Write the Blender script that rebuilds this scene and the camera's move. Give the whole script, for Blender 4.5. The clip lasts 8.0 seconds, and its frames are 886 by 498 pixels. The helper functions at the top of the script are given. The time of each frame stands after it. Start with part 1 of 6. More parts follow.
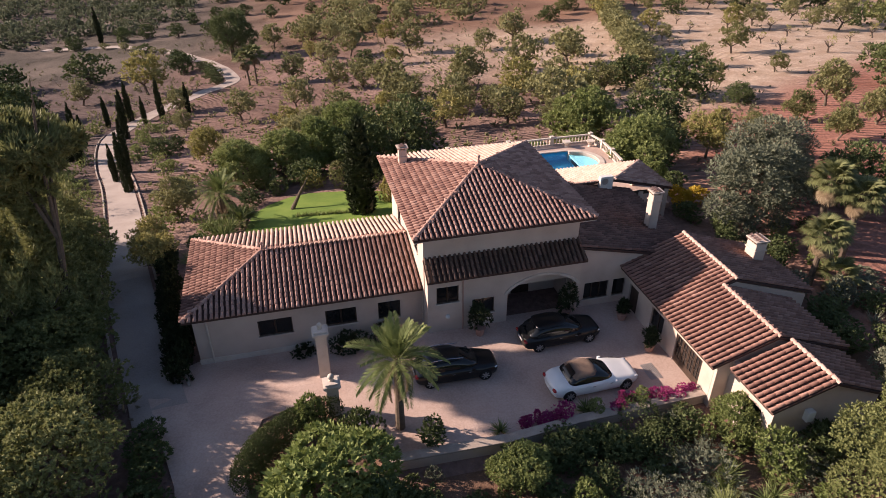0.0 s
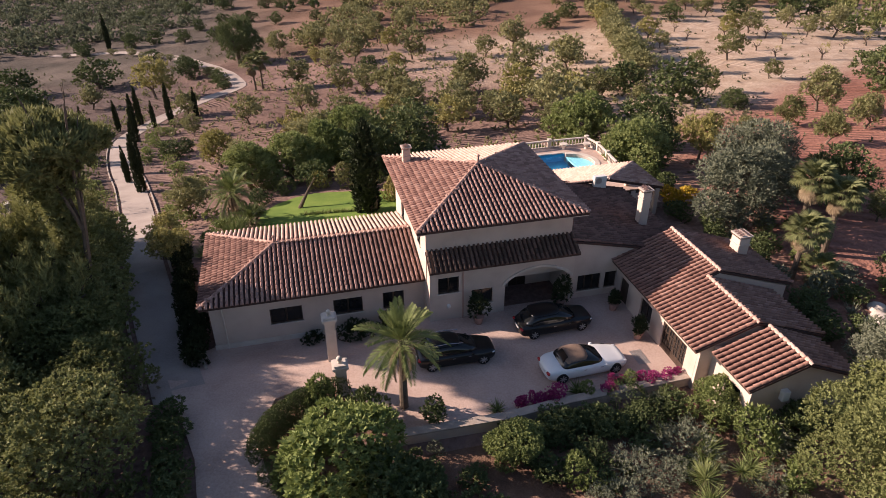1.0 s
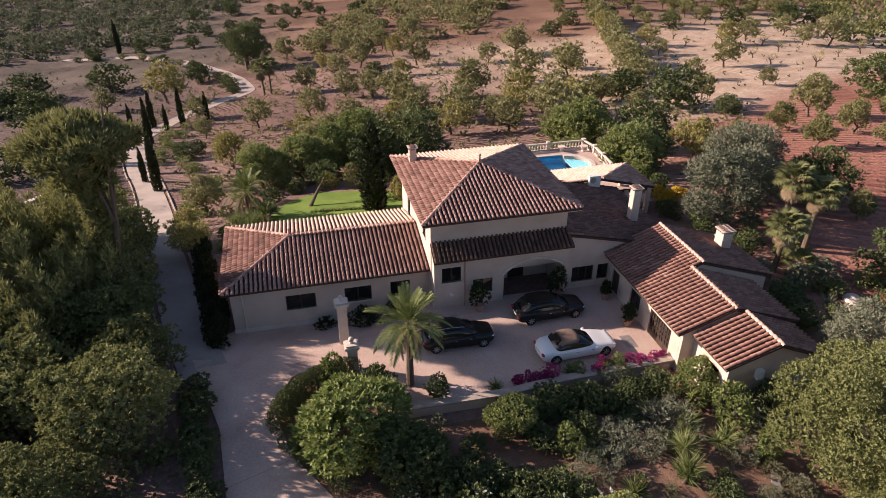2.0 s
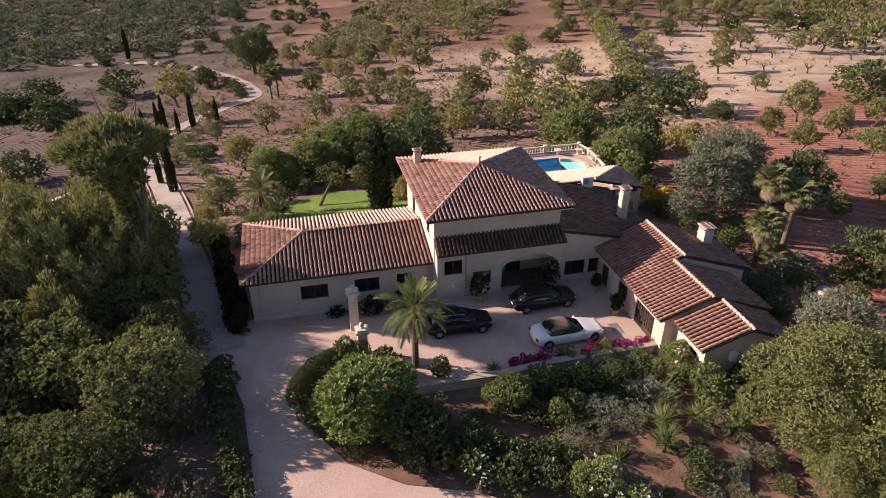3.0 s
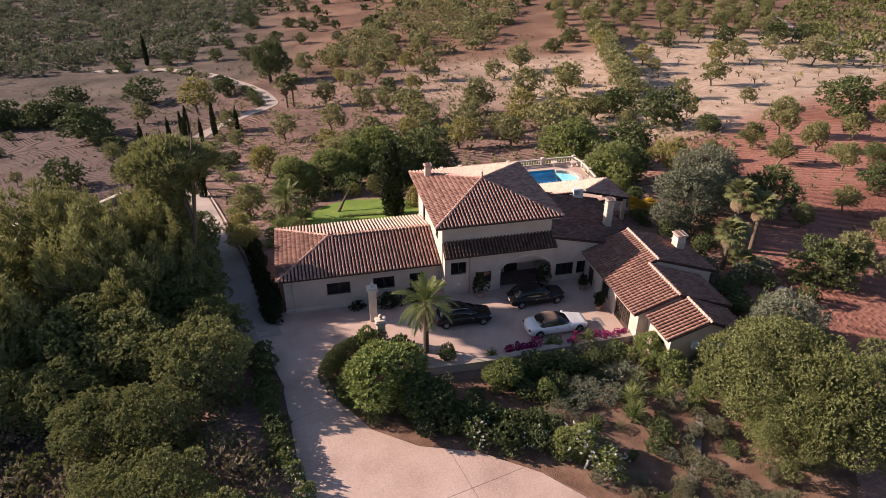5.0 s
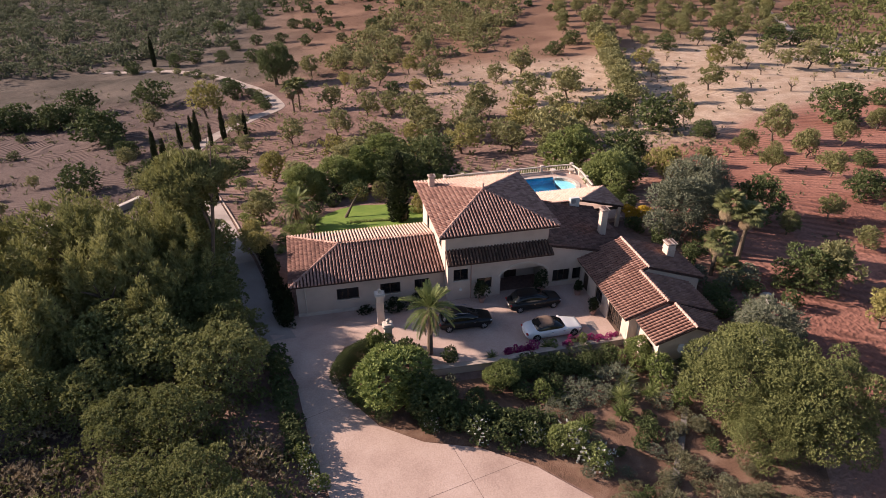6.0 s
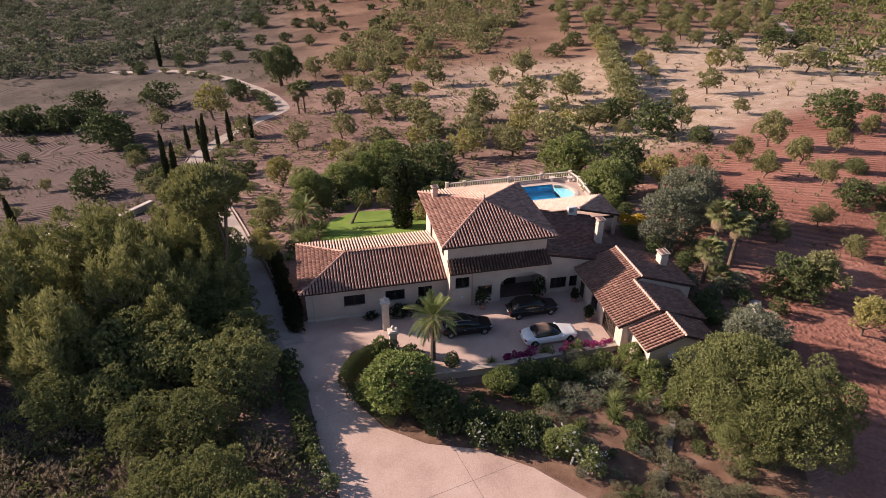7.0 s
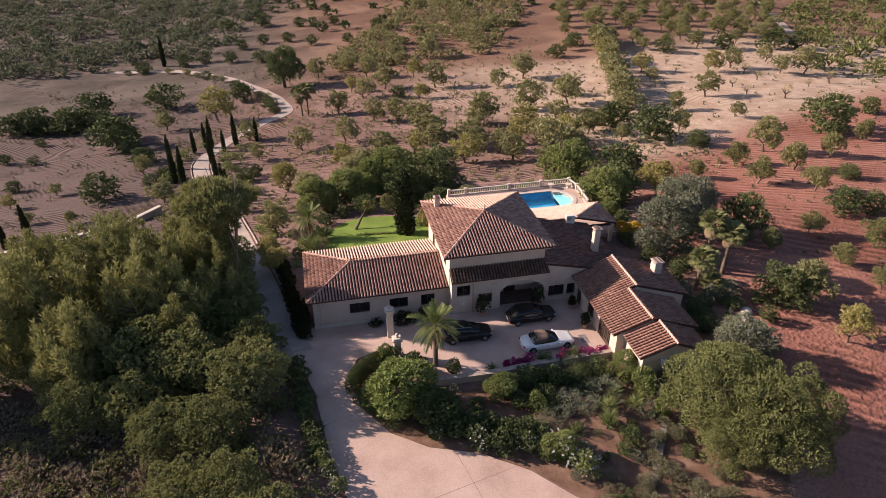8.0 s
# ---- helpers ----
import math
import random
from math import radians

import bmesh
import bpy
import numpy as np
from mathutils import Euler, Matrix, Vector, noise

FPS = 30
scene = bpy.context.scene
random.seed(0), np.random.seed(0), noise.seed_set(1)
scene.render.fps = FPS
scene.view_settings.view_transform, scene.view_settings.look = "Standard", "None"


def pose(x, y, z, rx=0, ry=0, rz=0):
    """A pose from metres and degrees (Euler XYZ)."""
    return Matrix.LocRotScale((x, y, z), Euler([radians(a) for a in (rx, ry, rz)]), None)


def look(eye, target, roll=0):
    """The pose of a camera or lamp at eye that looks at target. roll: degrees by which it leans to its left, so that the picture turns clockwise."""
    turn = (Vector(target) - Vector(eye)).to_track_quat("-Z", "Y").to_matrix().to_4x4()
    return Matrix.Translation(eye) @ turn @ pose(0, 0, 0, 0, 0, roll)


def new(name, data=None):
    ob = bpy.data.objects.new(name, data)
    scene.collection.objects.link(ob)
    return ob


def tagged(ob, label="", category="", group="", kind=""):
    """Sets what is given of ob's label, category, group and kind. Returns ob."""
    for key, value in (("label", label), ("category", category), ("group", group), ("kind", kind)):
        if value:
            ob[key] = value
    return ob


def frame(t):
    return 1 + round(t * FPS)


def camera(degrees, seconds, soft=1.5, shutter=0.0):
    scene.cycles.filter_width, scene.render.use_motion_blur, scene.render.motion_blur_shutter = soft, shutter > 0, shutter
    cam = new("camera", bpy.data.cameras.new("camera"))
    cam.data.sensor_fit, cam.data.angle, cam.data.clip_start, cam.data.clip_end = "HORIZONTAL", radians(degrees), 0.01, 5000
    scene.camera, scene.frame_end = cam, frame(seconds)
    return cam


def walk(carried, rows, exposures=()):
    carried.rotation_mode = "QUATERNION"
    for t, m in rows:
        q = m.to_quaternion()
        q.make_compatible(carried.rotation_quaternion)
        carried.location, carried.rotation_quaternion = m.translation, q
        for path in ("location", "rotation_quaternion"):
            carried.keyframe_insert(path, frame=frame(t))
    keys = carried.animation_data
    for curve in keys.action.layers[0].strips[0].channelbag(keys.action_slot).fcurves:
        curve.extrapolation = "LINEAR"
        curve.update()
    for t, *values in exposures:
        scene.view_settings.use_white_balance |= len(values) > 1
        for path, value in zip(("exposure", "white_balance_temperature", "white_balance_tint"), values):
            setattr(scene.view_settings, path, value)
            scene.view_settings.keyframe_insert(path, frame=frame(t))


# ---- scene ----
cam = camera(68.5, 8.0, soft=0.5)
PATH = [
    (0, (1.601, -0.333, 23.762), (2.02, 1.327, 22.728), -0.2),
    (0.5, (1.345, -1.353, 24.049), (1.762, 0.311, 23.022), -0.1),
    (1, (1.029, -2.647, 24.287), (1.446, -0.976, 23.269), -0.1),
    (1.5, (0.654, -4.033, 24.624), (1.068, -2.357, 23.614), -0.0),
    (3, (-0.639, -8.855, 26.311), (-0.231, -7.168, 25.318), 0.1),
    (3.5, (-1.015, -10.44, 27.077), (-0.611, -8.75, 26.086), 0.1),
    (4, (-1.438, -12.096, 28.056), (-1.038, -10.404, 27.067), 0.1),
    (4.5, (-1.859, -13.469, 28.963), (-1.462, -11.777, 27.974), 0.2),
    (6, (-2.815, -16.99, 32.51), (-2.43, -15.303, 31.508), 0.2),
    (6.5, (-3.046, -17.794, 33.698), (-2.665, -16.11, 32.688), 0.2),
    (7, (-3.238, -18.497, 34.933), (-2.86, -16.817, 33.916), 0.3),
    (7.5, (-3.389, -19.072, 36.133), (-3.014, -17.396, 35.107), 0.3),
    (8, (-3.561, -19.654, 37.305), (-3.189, -17.982, 36.272), 0.2),
]
walk(cam, [(t, look(eye, target, roll)) for t, eye, target, roll in PATH], [(0, 1.03, 6180, 20), (8, 1.03, 6180, 20)])

# ---- light ----
SUN_WAY = Vector((0.830, -0.405, -0.383)).normalized()
world = bpy.data.worlds.new("sky")
scene.world = world
world.use_nodes = True
wn = world.node_tree.nodes
sky = wn.new("ShaderNodeTexSky")
sky.sky_type = "NISHITA"
sky.sun_disc = False
sky.sun_elevation = math.asin(-SUN_WAY.z)
sky.sun_rotation = math.atan2(-SUN_WAY.x, -SUN_WAY.y)
world.node_tree.links.new(sky.outputs[0], wn["Background"].inputs[0])
wn["Background"].inputs[1].default_value = 0.06
sun = new("sun", bpy.data.lights.new("sun", "SUN"))
sun.data.energy = 5.0
sun.data.angle = radians(0.6)
sun.data.color = (1.0, 0.80, 0.61)
sun.rotation_euler = SUN_WAY.to_track_quat("-Z", "Y").to_euler()

# ---- materials ----
def mat(name, ramp, rough=0.8, scale=3.0, fine=40.0, bump=0.3, island=0.0, objrand=0.0, metal=0.0, trans=0.0, spec=0.3, coat=0.0, dist=0.02):
    """A surface with colour varied at two scales, per piece and per object, with a fine relief."""
    m = bpy.data.materials.new(name)
    m.use_nodes = True
    n, l = m.node_tree.nodes, m.node_tree.links
    b = n["Principled BSDF"]
    b.inputs["Roughness"].default_value = rough
    b.inputs["Metallic"].default_value = metal
    b.inputs["Specular IOR Level"].default_value = spec
    b.inputs["Coat Weight"].default_value = coat
    geo = n.new("ShaderNodeNewGeometry")
    big, small = n.new("ShaderNodeTexNoise"), n.new("ShaderNodeTexNoise")
    big.inputs["Scale"].default_value, small.inputs["Scale"].default_value = scale, fine
    big.inputs["Detail"].default_value = 4
    for t in (big, small):
        l.new(geo.outputs["Position"], t.inputs["Vector"])
    def calc(op, a, bb):
        x = n.new("ShaderNodeMath")
        x.operation = op
        for k, v in ((0, a), (1, bb)):
            if isinstance(v, (int, float)):
                x.inputs[k].default_value = v
            else:
                l.new(v, x.inputs[k])
        return x.outputs[0]
    rest = max(0.0, 1.0 - island - objrand)
    f = calc("ADD", calc("MULTIPLY", big.outputs["Fac"], 0.65 * rest), calc("MULTIPLY", small.outputs["Fac"], 0.35 * rest))
    if island:
        f = calc("ADD", f, calc("MULTIPLY", geo.outputs["Random Per Island"], island))
    if objrand:
        info = n.new("ShaderNodeObjectInfo")
        f = calc("ADD", f, calc("MULTIPLY", info.outputs["Random"], objrand))
    r = n.new("ShaderNodeValToRGB")
    while len(r.color_ramp.elements) < len(ramp):
        r.color_ramp.elements.new(0.5)
    lo, hi = (0.3, 0.7) if island + objrand < 0.3 else (0.15, 0.85)
    for k, c in enumerate(ramp):
        e = r.color_ramp.elements[k]
        e.position = lo + (hi - lo) * k / max(1, len(ramp) - 1)
        e.color = (*c, 1)
    l.new(f, r.inputs[0])
    l.new(r.outputs[0], b.inputs["Base Color"])
    if bump:
        bp = n.new("ShaderNodeBump")
        bp.inputs["Strength"].default_value, bp.inputs["Distance"].default_value = bump, dist
        l.new(calc("ADD", small.outputs["Fac"], big.outputs["Fac"]), bp.inputs["Height"])
        l.new(bp.outputs[0], b.inputs["Normal"])
    if trans:
        out = n["Material Output"]
        tr, mix = n.new("ShaderNodeBsdfTranslucent"), n.new("ShaderNodeMixShader")
        l.new(r.outputs[0], tr.inputs[0])
        mix.inputs[0].default_value = trans
        l.new(b.outputs[0], mix.inputs[1])
        l.new(tr.outputs[0], mix.inputs[2])
        l.new(mix.outputs[0], out.inputs[0])
    return m


def leafy(name, a, b, c, trans=0.26):
    return mat(name, (a, b, c), 0.65, 0.7, 6.0, 0, island=0.3, objrand=0.28, trans=trans, spec=0.2)


STUCCO = mat("cream_stucco", ((0.43, 0.34, 0.285), (0.54, 0.44, 0.37), (0.60, 0.50, 0.425)), 0.9, 0.7, 60, 0.25)
STONE = mat("pale_stone", ((0.45, 0.38, 0.32), (0.58, 0.51, 0.44), (0.64, 0.57, 0.5)), 0.85, 1.5, 30, 0.4)
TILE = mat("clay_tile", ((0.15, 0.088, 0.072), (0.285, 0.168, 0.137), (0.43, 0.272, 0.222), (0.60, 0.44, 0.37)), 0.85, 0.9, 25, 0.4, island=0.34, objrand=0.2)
# TILE with sunlight put into its tone: back slopes, some ridges, chimney caps
TILE_LIT = mat("pale_clay_tile", ((0.36, 0.225, 0.175), (0.48, 0.335, 0.275), (0.57, 0.43, 0.37)), 0.85, 0.9, 25, 0.4, island=0.3, objrand=0.2)
# weathered tile, darkened too for the shade on slopes falling east
TILE_OLD_SHADED = mat("weathered_tile", ((0.085, 0.052, 0.042), (0.165, 0.09, 0.07), (0.26, 0.145, 0.115), (0.36, 0.225, 0.185)), 0.9, 0.8, 25, 0.4, island=0.3, objrand=0.2)
# redder tile, also toned down for west slopes that face the sun
TILE_RED_TONED = mat("red_clay_tile", ((0.10, 0.053, 0.043), (0.195, 0.103, 0.082), (0.30, 0.168, 0.132), (0.41, 0.265, 0.215)), 0.87, 0.9, 25, 0.4, island=0.32, objrand=0.2)
# old tile for the porch pent, darkened for the shade below the eaves
TILE_PENT_SHADED = mat("mossy_tile", ((0.03, 0.026, 0.02), (0.075, 0.052, 0.04), (0.15, 0.095, 0.075), (0.25, 0.165, 0.135)), 0.95, 0.6, 20, 0.5, island=0.22, objrand=0.2)
# shade of the troughs between tiles is in this dark tone; paving joints too
GROOVE = mat("clay_pan", ((0.05, 0.03, 0.025), (0.10, 0.055, 0.045)), 0.9, 2.0, 30, 0.3)
DARKWOOD = mat("dark_wood", ((0.035, 0.022, 0.016), (0.07, 0.045, 0.032)), 0.55, 4, 50, 0.2)
PAVE = mat("stamped_paving", ((0.37, 0.26, 0.215), (0.49, 0.36, 0.30), (0.57, 0.435, 0.375)), 0.85, 0.35, 9, 0.5, dist=0.03)
def stamp(m, scale, depth):
    """Irregular stamped joints pressed into a paving."""
    n, l = m.node_tree.nodes, m.node_tree.links
    geo, vor, rng_ = n.new("ShaderNodeNewGeometry"), n.new("ShaderNodeTexVoronoi"), n.new("ShaderNodeMapRange")
    vor.feature = "DISTANCE_TO_EDGE"
    vor.inputs["Scale"].default_value = scale
    l.new(geo.outputs["Position"], vor.inputs["Vector"])
    l.new(vor.outputs["Distance"], rng_.inputs[0])
    rng_.inputs[1].default_value, rng_.inputs[2].default_value, rng_.inputs[3].default_value, rng_.inputs[4].default_value = 0.0, 0.05, 0.93, 1.0
    b = n["Principled BSDF"]
    old = b.inputs["Base Color"].links[0].from_socket
    mul = n.new("ShaderNodeMix")
    mul.data_type, mul.blend_type = "RGBA", "MULTIPLY"
    mul.inputs[0].default_value = 1.0
    l.new(old, mul.inputs[6])
    l.new(rng_.outputs[0], mul.inputs[7])
    l.new(mul.outputs[2], b.inputs["Base Color"])
    bp = n.new("ShaderNodeBump")
    bp.inputs["Strength"].default_value, bp.inputs["Distance"].default_value = 0.8, depth
    l.new(rng_.outputs[0], bp.inputs["Height"])
    l.new(b.inputs["Normal"].links[0].from_socket, bp.inputs["Normal"])
    l.new(bp.outputs[0], b.inputs["Normal"])


stamp(PAVE, 2.2, 0.01)
DRIVE = mat("driveway_concrete", ((0.25, 0.205, 0.18), (0.35, 0.29, 0.255), (0.42, 0.355, 0.31)), 0.9, 0.4, 12, 0.3)
ROCK = mat("grey_rock", ((0.12, 0.105, 0.095), (0.20, 0.18, 0.165), (0.27, 0.245, 0.22)), 0.95, 2, 20, 0.8)
KERB = mat("kerb_stone", ((0.30, 0.24, 0.2), (0.44, 0.37, 0.31)), 0.9, 2, 30, 0.4)
METALGREY = mat("grey_metal", ((0.35, 0.35, 0.36), (0.5, 0.5, 0.5)), 0.4, 2, 20, 0.1, metal=0.7)
WHITEPLASTIC = mat("white_enamel", ((0.62, 0.61, 0.58), (0.72, 0.71, 0.68)), 0.5, 2, 20, 0.1)
BARK = mat("bark", ((0.08, 0.06, 0.045), (0.17, 0.13, 0.10)), 0.95, 4, 30, 0.8)
PALMBARK = mat("palm_bark", ((0.075, 0.055, 0.04), (0.17, 0.13, 0.095)), 0.95, 5, 25, 0.9)
ALMOND = leafy("almond_leaves", (0.15, 0.155, 0.068), (0.255, 0.25, 0.115), (0.35, 0.33, 0.165))
YELLOW = leafy("yellowing_leaves", (0.2, 0.19, 0.065), (0.31, 0.285, 0.1), (0.40, 0.355, 0.15))
CAROB = leafy("carob_leaves", (0.055, 0.073, 0.028), (0.1, 0.127, 0.047), (0.158, 0.182, 0.074), 0.14)
BRIGHT = leafy("bright_leaves", (0.12, 0.158, 0.048), (0.2, 0.238, 0.08), (0.3, 0.325, 0.13))
PINE = leafy("pine_needles", (0.14, 0.148, 0.057), (0.245, 0.248, 0.095), (0.37, 0.355, 0.15), 0.24)
OLIVE = leafy("olive_leaves", (0.1, 0.11, 0.07), (0.165, 0.18, 0.12), (0.24, 0.25, 0.17), 0.14)
DENSEOAK = leafy("dense_carob_leaves", (0.085, 0.1, 0.036), (0.16, 0.175, 0.062), (0.25, 0.258, 0.102), 0.12)
OAK = leafy("oak_leaves", (0.12, 0.135, 0.051), (0.212, 0.228, 0.085), (0.315, 0.32, 0.136), 0.24)
CYPRESS = leafy("cypress_leaves", (0.02, 0.03, 0.013), (0.036, 0.048, 0.02), (0.054, 0.065, 0.028), 0.14)
SCRUB = leafy("scrub_leaves", (0.11, 0.11, 0.06), (0.18, 0.175, 0.1), (0.26, 0.24, 0.15))
SHRUBLEAF = leafy("glossy_shrub_leaves", (0.14, 0.185, 0.05), (0.23, 0.275, 0.085), (0.34, 0.37, 0.14))
FIELDLEAF = leafy("field_tree_leaves", (0.125, 0.135, 0.052), (0.215, 0.215, 0.09), (0.305, 0.295, 0.14))
HEATH = leafy("heath_leaves", (0.15, 0.125, 0.085), (0.25, 0.205, 0.14), (0.36, 0.29, 0.215))
WOOD = leafy("wood_leaves", (0.105, 0.12, 0.068), (0.175, 0.19, 0.115), (0.25, 0.26, 0.17))
FANLEAF = leafy("fan_leaves", (0.1, 0.115, 0.045), (0.18, 0.195, 0.08), (0.27, 0.275, 0.13))
FROND = leafy("palm_fronds", (0.09, 0.125, 0.04), (0.17, 0.205, 0.07), (0.28, 0.3, 0.12))
DRYFROND = leafy("dry_fronds", (0.18, 0.13, 0.075), (0.28, 0.21, 0.13), (0.36, 0.29, 0.19))
MAGENTA = leafy("bougainvillea", (0.22, 0.025, 0.1), (0.36, 0.045, 0.17), (0.45, 0.09, 0.26))
GOLD = leafy("yellow_flowers", (0.38, 0.25, 0.02), (0.5, 0.34, 0.03), (0.55, 0.42, 0.08))
WHITEFL = leafy("white_flowers", (0.45, 0.45, 0.4), (0.6, 0.6, 0.55), (0.7, 0.7, 0.66))
GRASS = leafy("lawn_grass", (0.07, 0.125, 0.015), (0.11, 0.175, 0.02), (0.16, 0.22, 0.035))
LAWN = mat("lawn", ((0.075, 0.135, 0.018), (0.13, 0.20, 0.028), (0.19, 0.25, 0.045)), 0.95, 0.5, 12, 0.6)
GARDEN = mat("garden_soil", ((0.10, 0.06, 0.04), (0.19, 0.11, 0.075), (0.27, 0.18, 0.13)), 0.95, 0.8, 14, 0.8, dist=0.05)


def glass_mat(name, base, rough=0.05):
    m = bpy.data.materials.new(name)
    m.use_nodes = True
    b = m.node_tree.nodes["Principled BSDF"]
    b.inputs["Base Color"].default_value = (*base, 1)
    b.inputs["Roughness"].default_value = rough
    b.inputs["IOR"].default_value = 1.5
    return m


GLASS = glass_mat("dark_window_glass", (0.012, 0.013, 0.014))
CARBLACK = mat("black_car_paint", ((0.006, 0.006, 0.007), (0.011, 0.011, 0.012)), 0.3, 2, 30, 0, coat=0.25, spec=0.35)
CARWHITE = mat("white_car_paint", ((0.74, 0.74, 0.73), (0.8, 0.8, 0.79)), 0.3, 2, 30, 0, coat=0.5, spec=0.5)
TOPCLOTH = mat("tan_soft_top", ((0.155, 0.105, 0.078), (0.21, 0.148, 0.112)), 0.9, 6, 90, 0.3)
RUBBER = mat("tyre_rubber", ((0.012, 0.012, 0.012), (0.025, 0.025, 0.025)), 0.85, 6, 60, 0.2)
CHROME = mat("bright_metal", ((0.6, 0.6, 0.6), (0.72, 0.72, 0.72)), 0.2, 3, 40, 0, metal=1.0)
REDLENS = mat("red_lens", ((0.32, 0.012, 0.012), (0.4, 0.02, 0.02)), 0.2, 3, 40, 0, coat=0.6)
LAMPLENS = mat("clear_lens", ((0.55, 0.56, 0.58), (0.7, 0.7, 0.72)), 0.12, 3, 40, 0, coat=0.8, spec=0.8)
POOLTILE = mat("pool_tile", ((0.02, 0.22, 0.42), (0.03, 0.29, 0.52), (0.06, 0.36, 0.58)), 0.4, 1.2, 12, 0.1)
POOLPALE = mat("pale_pool_tile", ((0.25, 0.55, 0.65), (0.38, 0.66, 0.74)), 0.4, 1.2, 12, 0.1)


def water_mat():
    m = bpy.data.materials.new("pool_water")
    m.use_nodes = True
    n, l = m.node_tree.nodes, m.node_tree.links
    b = n["Principled BSDF"]
    b.inputs["Base Color"].default_value = (0.55, 0.86, 0.95, 1)
    b.inputs["Roughness"].default_value = 0.03
    b.inputs["IOR"].default_value = 1.33
    b.inputs["Transmission Weight"].default_value = 1.0
    t, bp = n.new("ShaderNodeTexNoise"), n.new("ShaderNodeBump")
    t.inputs["Scale"].default_value = 2.5
    bp.inputs["Strength"].default_value = 0.15
    l.new(t.outputs["Fac"], bp.inputs["Height"])
    l.new(bp.outputs[0], b.inputs["Normal"])
    return m


WATER = water_mat()


def soil_mat():
    """Ploughed field: brown earth, a bleached patch and red earth, with curving furrows."""
    m = bpy.data.materials.new("ploughed_soil")
    m.use_nodes = True
    n, l = m.node_tree.nodes, m.node_tree.links
    b = n["Principled BSDF"]
    b.inputs["Roughness"].default_value = 0.95
    b.inputs["Specular IOR Level"].default_value = 0.1
    geo, sep = n.new("ShaderNodeNewGeometry"), n.new("ShaderNodeSeparateXYZ")
    l.new(geo.outputs["Position"], sep.inputs[0])
    def noise_of(scale, detail=4, dist=0.0):
        t = n.new("ShaderNodeTexNoise")
        t.inputs["Scale"].default_value, t.inputs["Detail"].default_value, t.inputs["Distortion"].default_value = scale, detail, dist
        l.new(geo.outputs["Position"], t.inputs["Vector"])
        return t.outputs["Fac"]
    def calc(op, *a):
        x = n.new("ShaderNodeMath")
        x.operation = op
        for k, v in enumerate(a):
            if isinstance(v, (int, float)):
                x.inputs[k].default_value = v
            else:
                l.new(v, x.inputs[k])
        return x.outputs[0]
    def blend(f, a, c):
        x = n.new("ShaderNodeMix")
        x.data_type = "RGBA"
        l.new(f, x.inputs[0])
        for k, v in ((6, a), (7, c)):
            if isinstance(v, tuple):
                x.inputs[k].default_value = (*v, 1)
            else:
                l.new(v, x.inputs[k])
        return x.outputs[2]
    def step(v, lo, hi):
        x = n.new("ShaderNodeMapRange")
        x.interpolation_type = "SMOOTHSTEP"
        l.new(v, x.inputs[0])
        x.inputs[1].default_value, x.inputs[2].default_value = lo, hi
        return x.outputs[0]
    X, Y = sep.outputs[0], sep.outputs[1]
    wob = calc("MULTIPLY", calc("SUBTRACT", noise_of(0.02, 3), 0.5), 60)
    big, mid, fine = noise_of(0.05, 5), noise_of(0.35, 4), noise_of(3.0, 5)
    brown = blend(step(big, 0.35, 0.65), (0.185, 0.118, 0.098), (0.30, 0.195, 0.163))
    red = blend(step(big, 0.35, 0.65), (0.235, 0.104, 0.077), (0.34, 0.168, 0.128))
    pale = blend(step(mid, 0.35, 0.65), (0.39, 0.285, 0.208), (0.49, 0.375, 0.288))
    east = step(calc("ADD", calc("ADD", X, calc("MULTIPLY", wob, 0.5)), calc("MAXIMUM", 0, calc("MULTIPLY", calc("SUBTRACT", 62, Y), 0.33))), 37, 47)
    near = step(calc("ADD", calc("SUBTRACT", calc("MULTIPLY", X, 0.32), Y), calc("MULTIPLY", wob, 0.25)), -62, -48)
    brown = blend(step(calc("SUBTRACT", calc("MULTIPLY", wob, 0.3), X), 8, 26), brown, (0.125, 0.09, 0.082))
    base = blend(east, brown, pale)
    base = blend(calc("MULTIPLY", east, near), base, red)
    strip = calc("MULTIPLY", step(calc("ADD", X, calc("MULTIPLY", wob, 0.4)), 18, 30), calc("SUBTRACT", 1, step(calc("ADD", X, calc("MULTIPLY", wob, 0.4)), 46, 60)))
    strip = calc("MULTIPLY", strip, step(calc("ADD", Y, wob), 95, 112))
    base = blend(calc("MULTIPLY", strip, 0.6), base, pale)
    far = step(calc("ADD", Y, wob), 138, 165)
    west = step(calc("SUBTRACT", calc("MULTIPLY", wob, 0.4), X), -20, 25)
    away = blend(west, blend(step(big, 0.4, 0.6), (0.17, 0.10, 0.07), (0.25, 0.152, 0.107)), blend(step(big, 0.4, 0.6), (0.095, 0.078, 0.064), (0.145, 0.115, 0.096)))
    base = blend(far, base, away)
    # furrows along the drifting field lines
    bend = calc("ADD", calc("MULTIPLY", X, 0.16), calc("MULTIPLY", calc("SUBTRACT", noise_of(0.022, 2), 0.5), 44))
    run = calc("ADD", calc("ADD", Y, bend), calc("MULTIPLY", mid, 0.8))
    ridge = calc("SINE", calc("MULTIPLY", run, 6.3))
    run2 = calc("ADD", calc("ADD", calc("MULTIPLY", X, 0.55), calc("MULTIPLY", Y, 0.83)), calc("MULTIPLY", mid, 0.8))
    ridge2 = calc("SINE", calc("MULTIPLY", run2, 5.2))
    pick = calc("MULTIPLY", east, near)
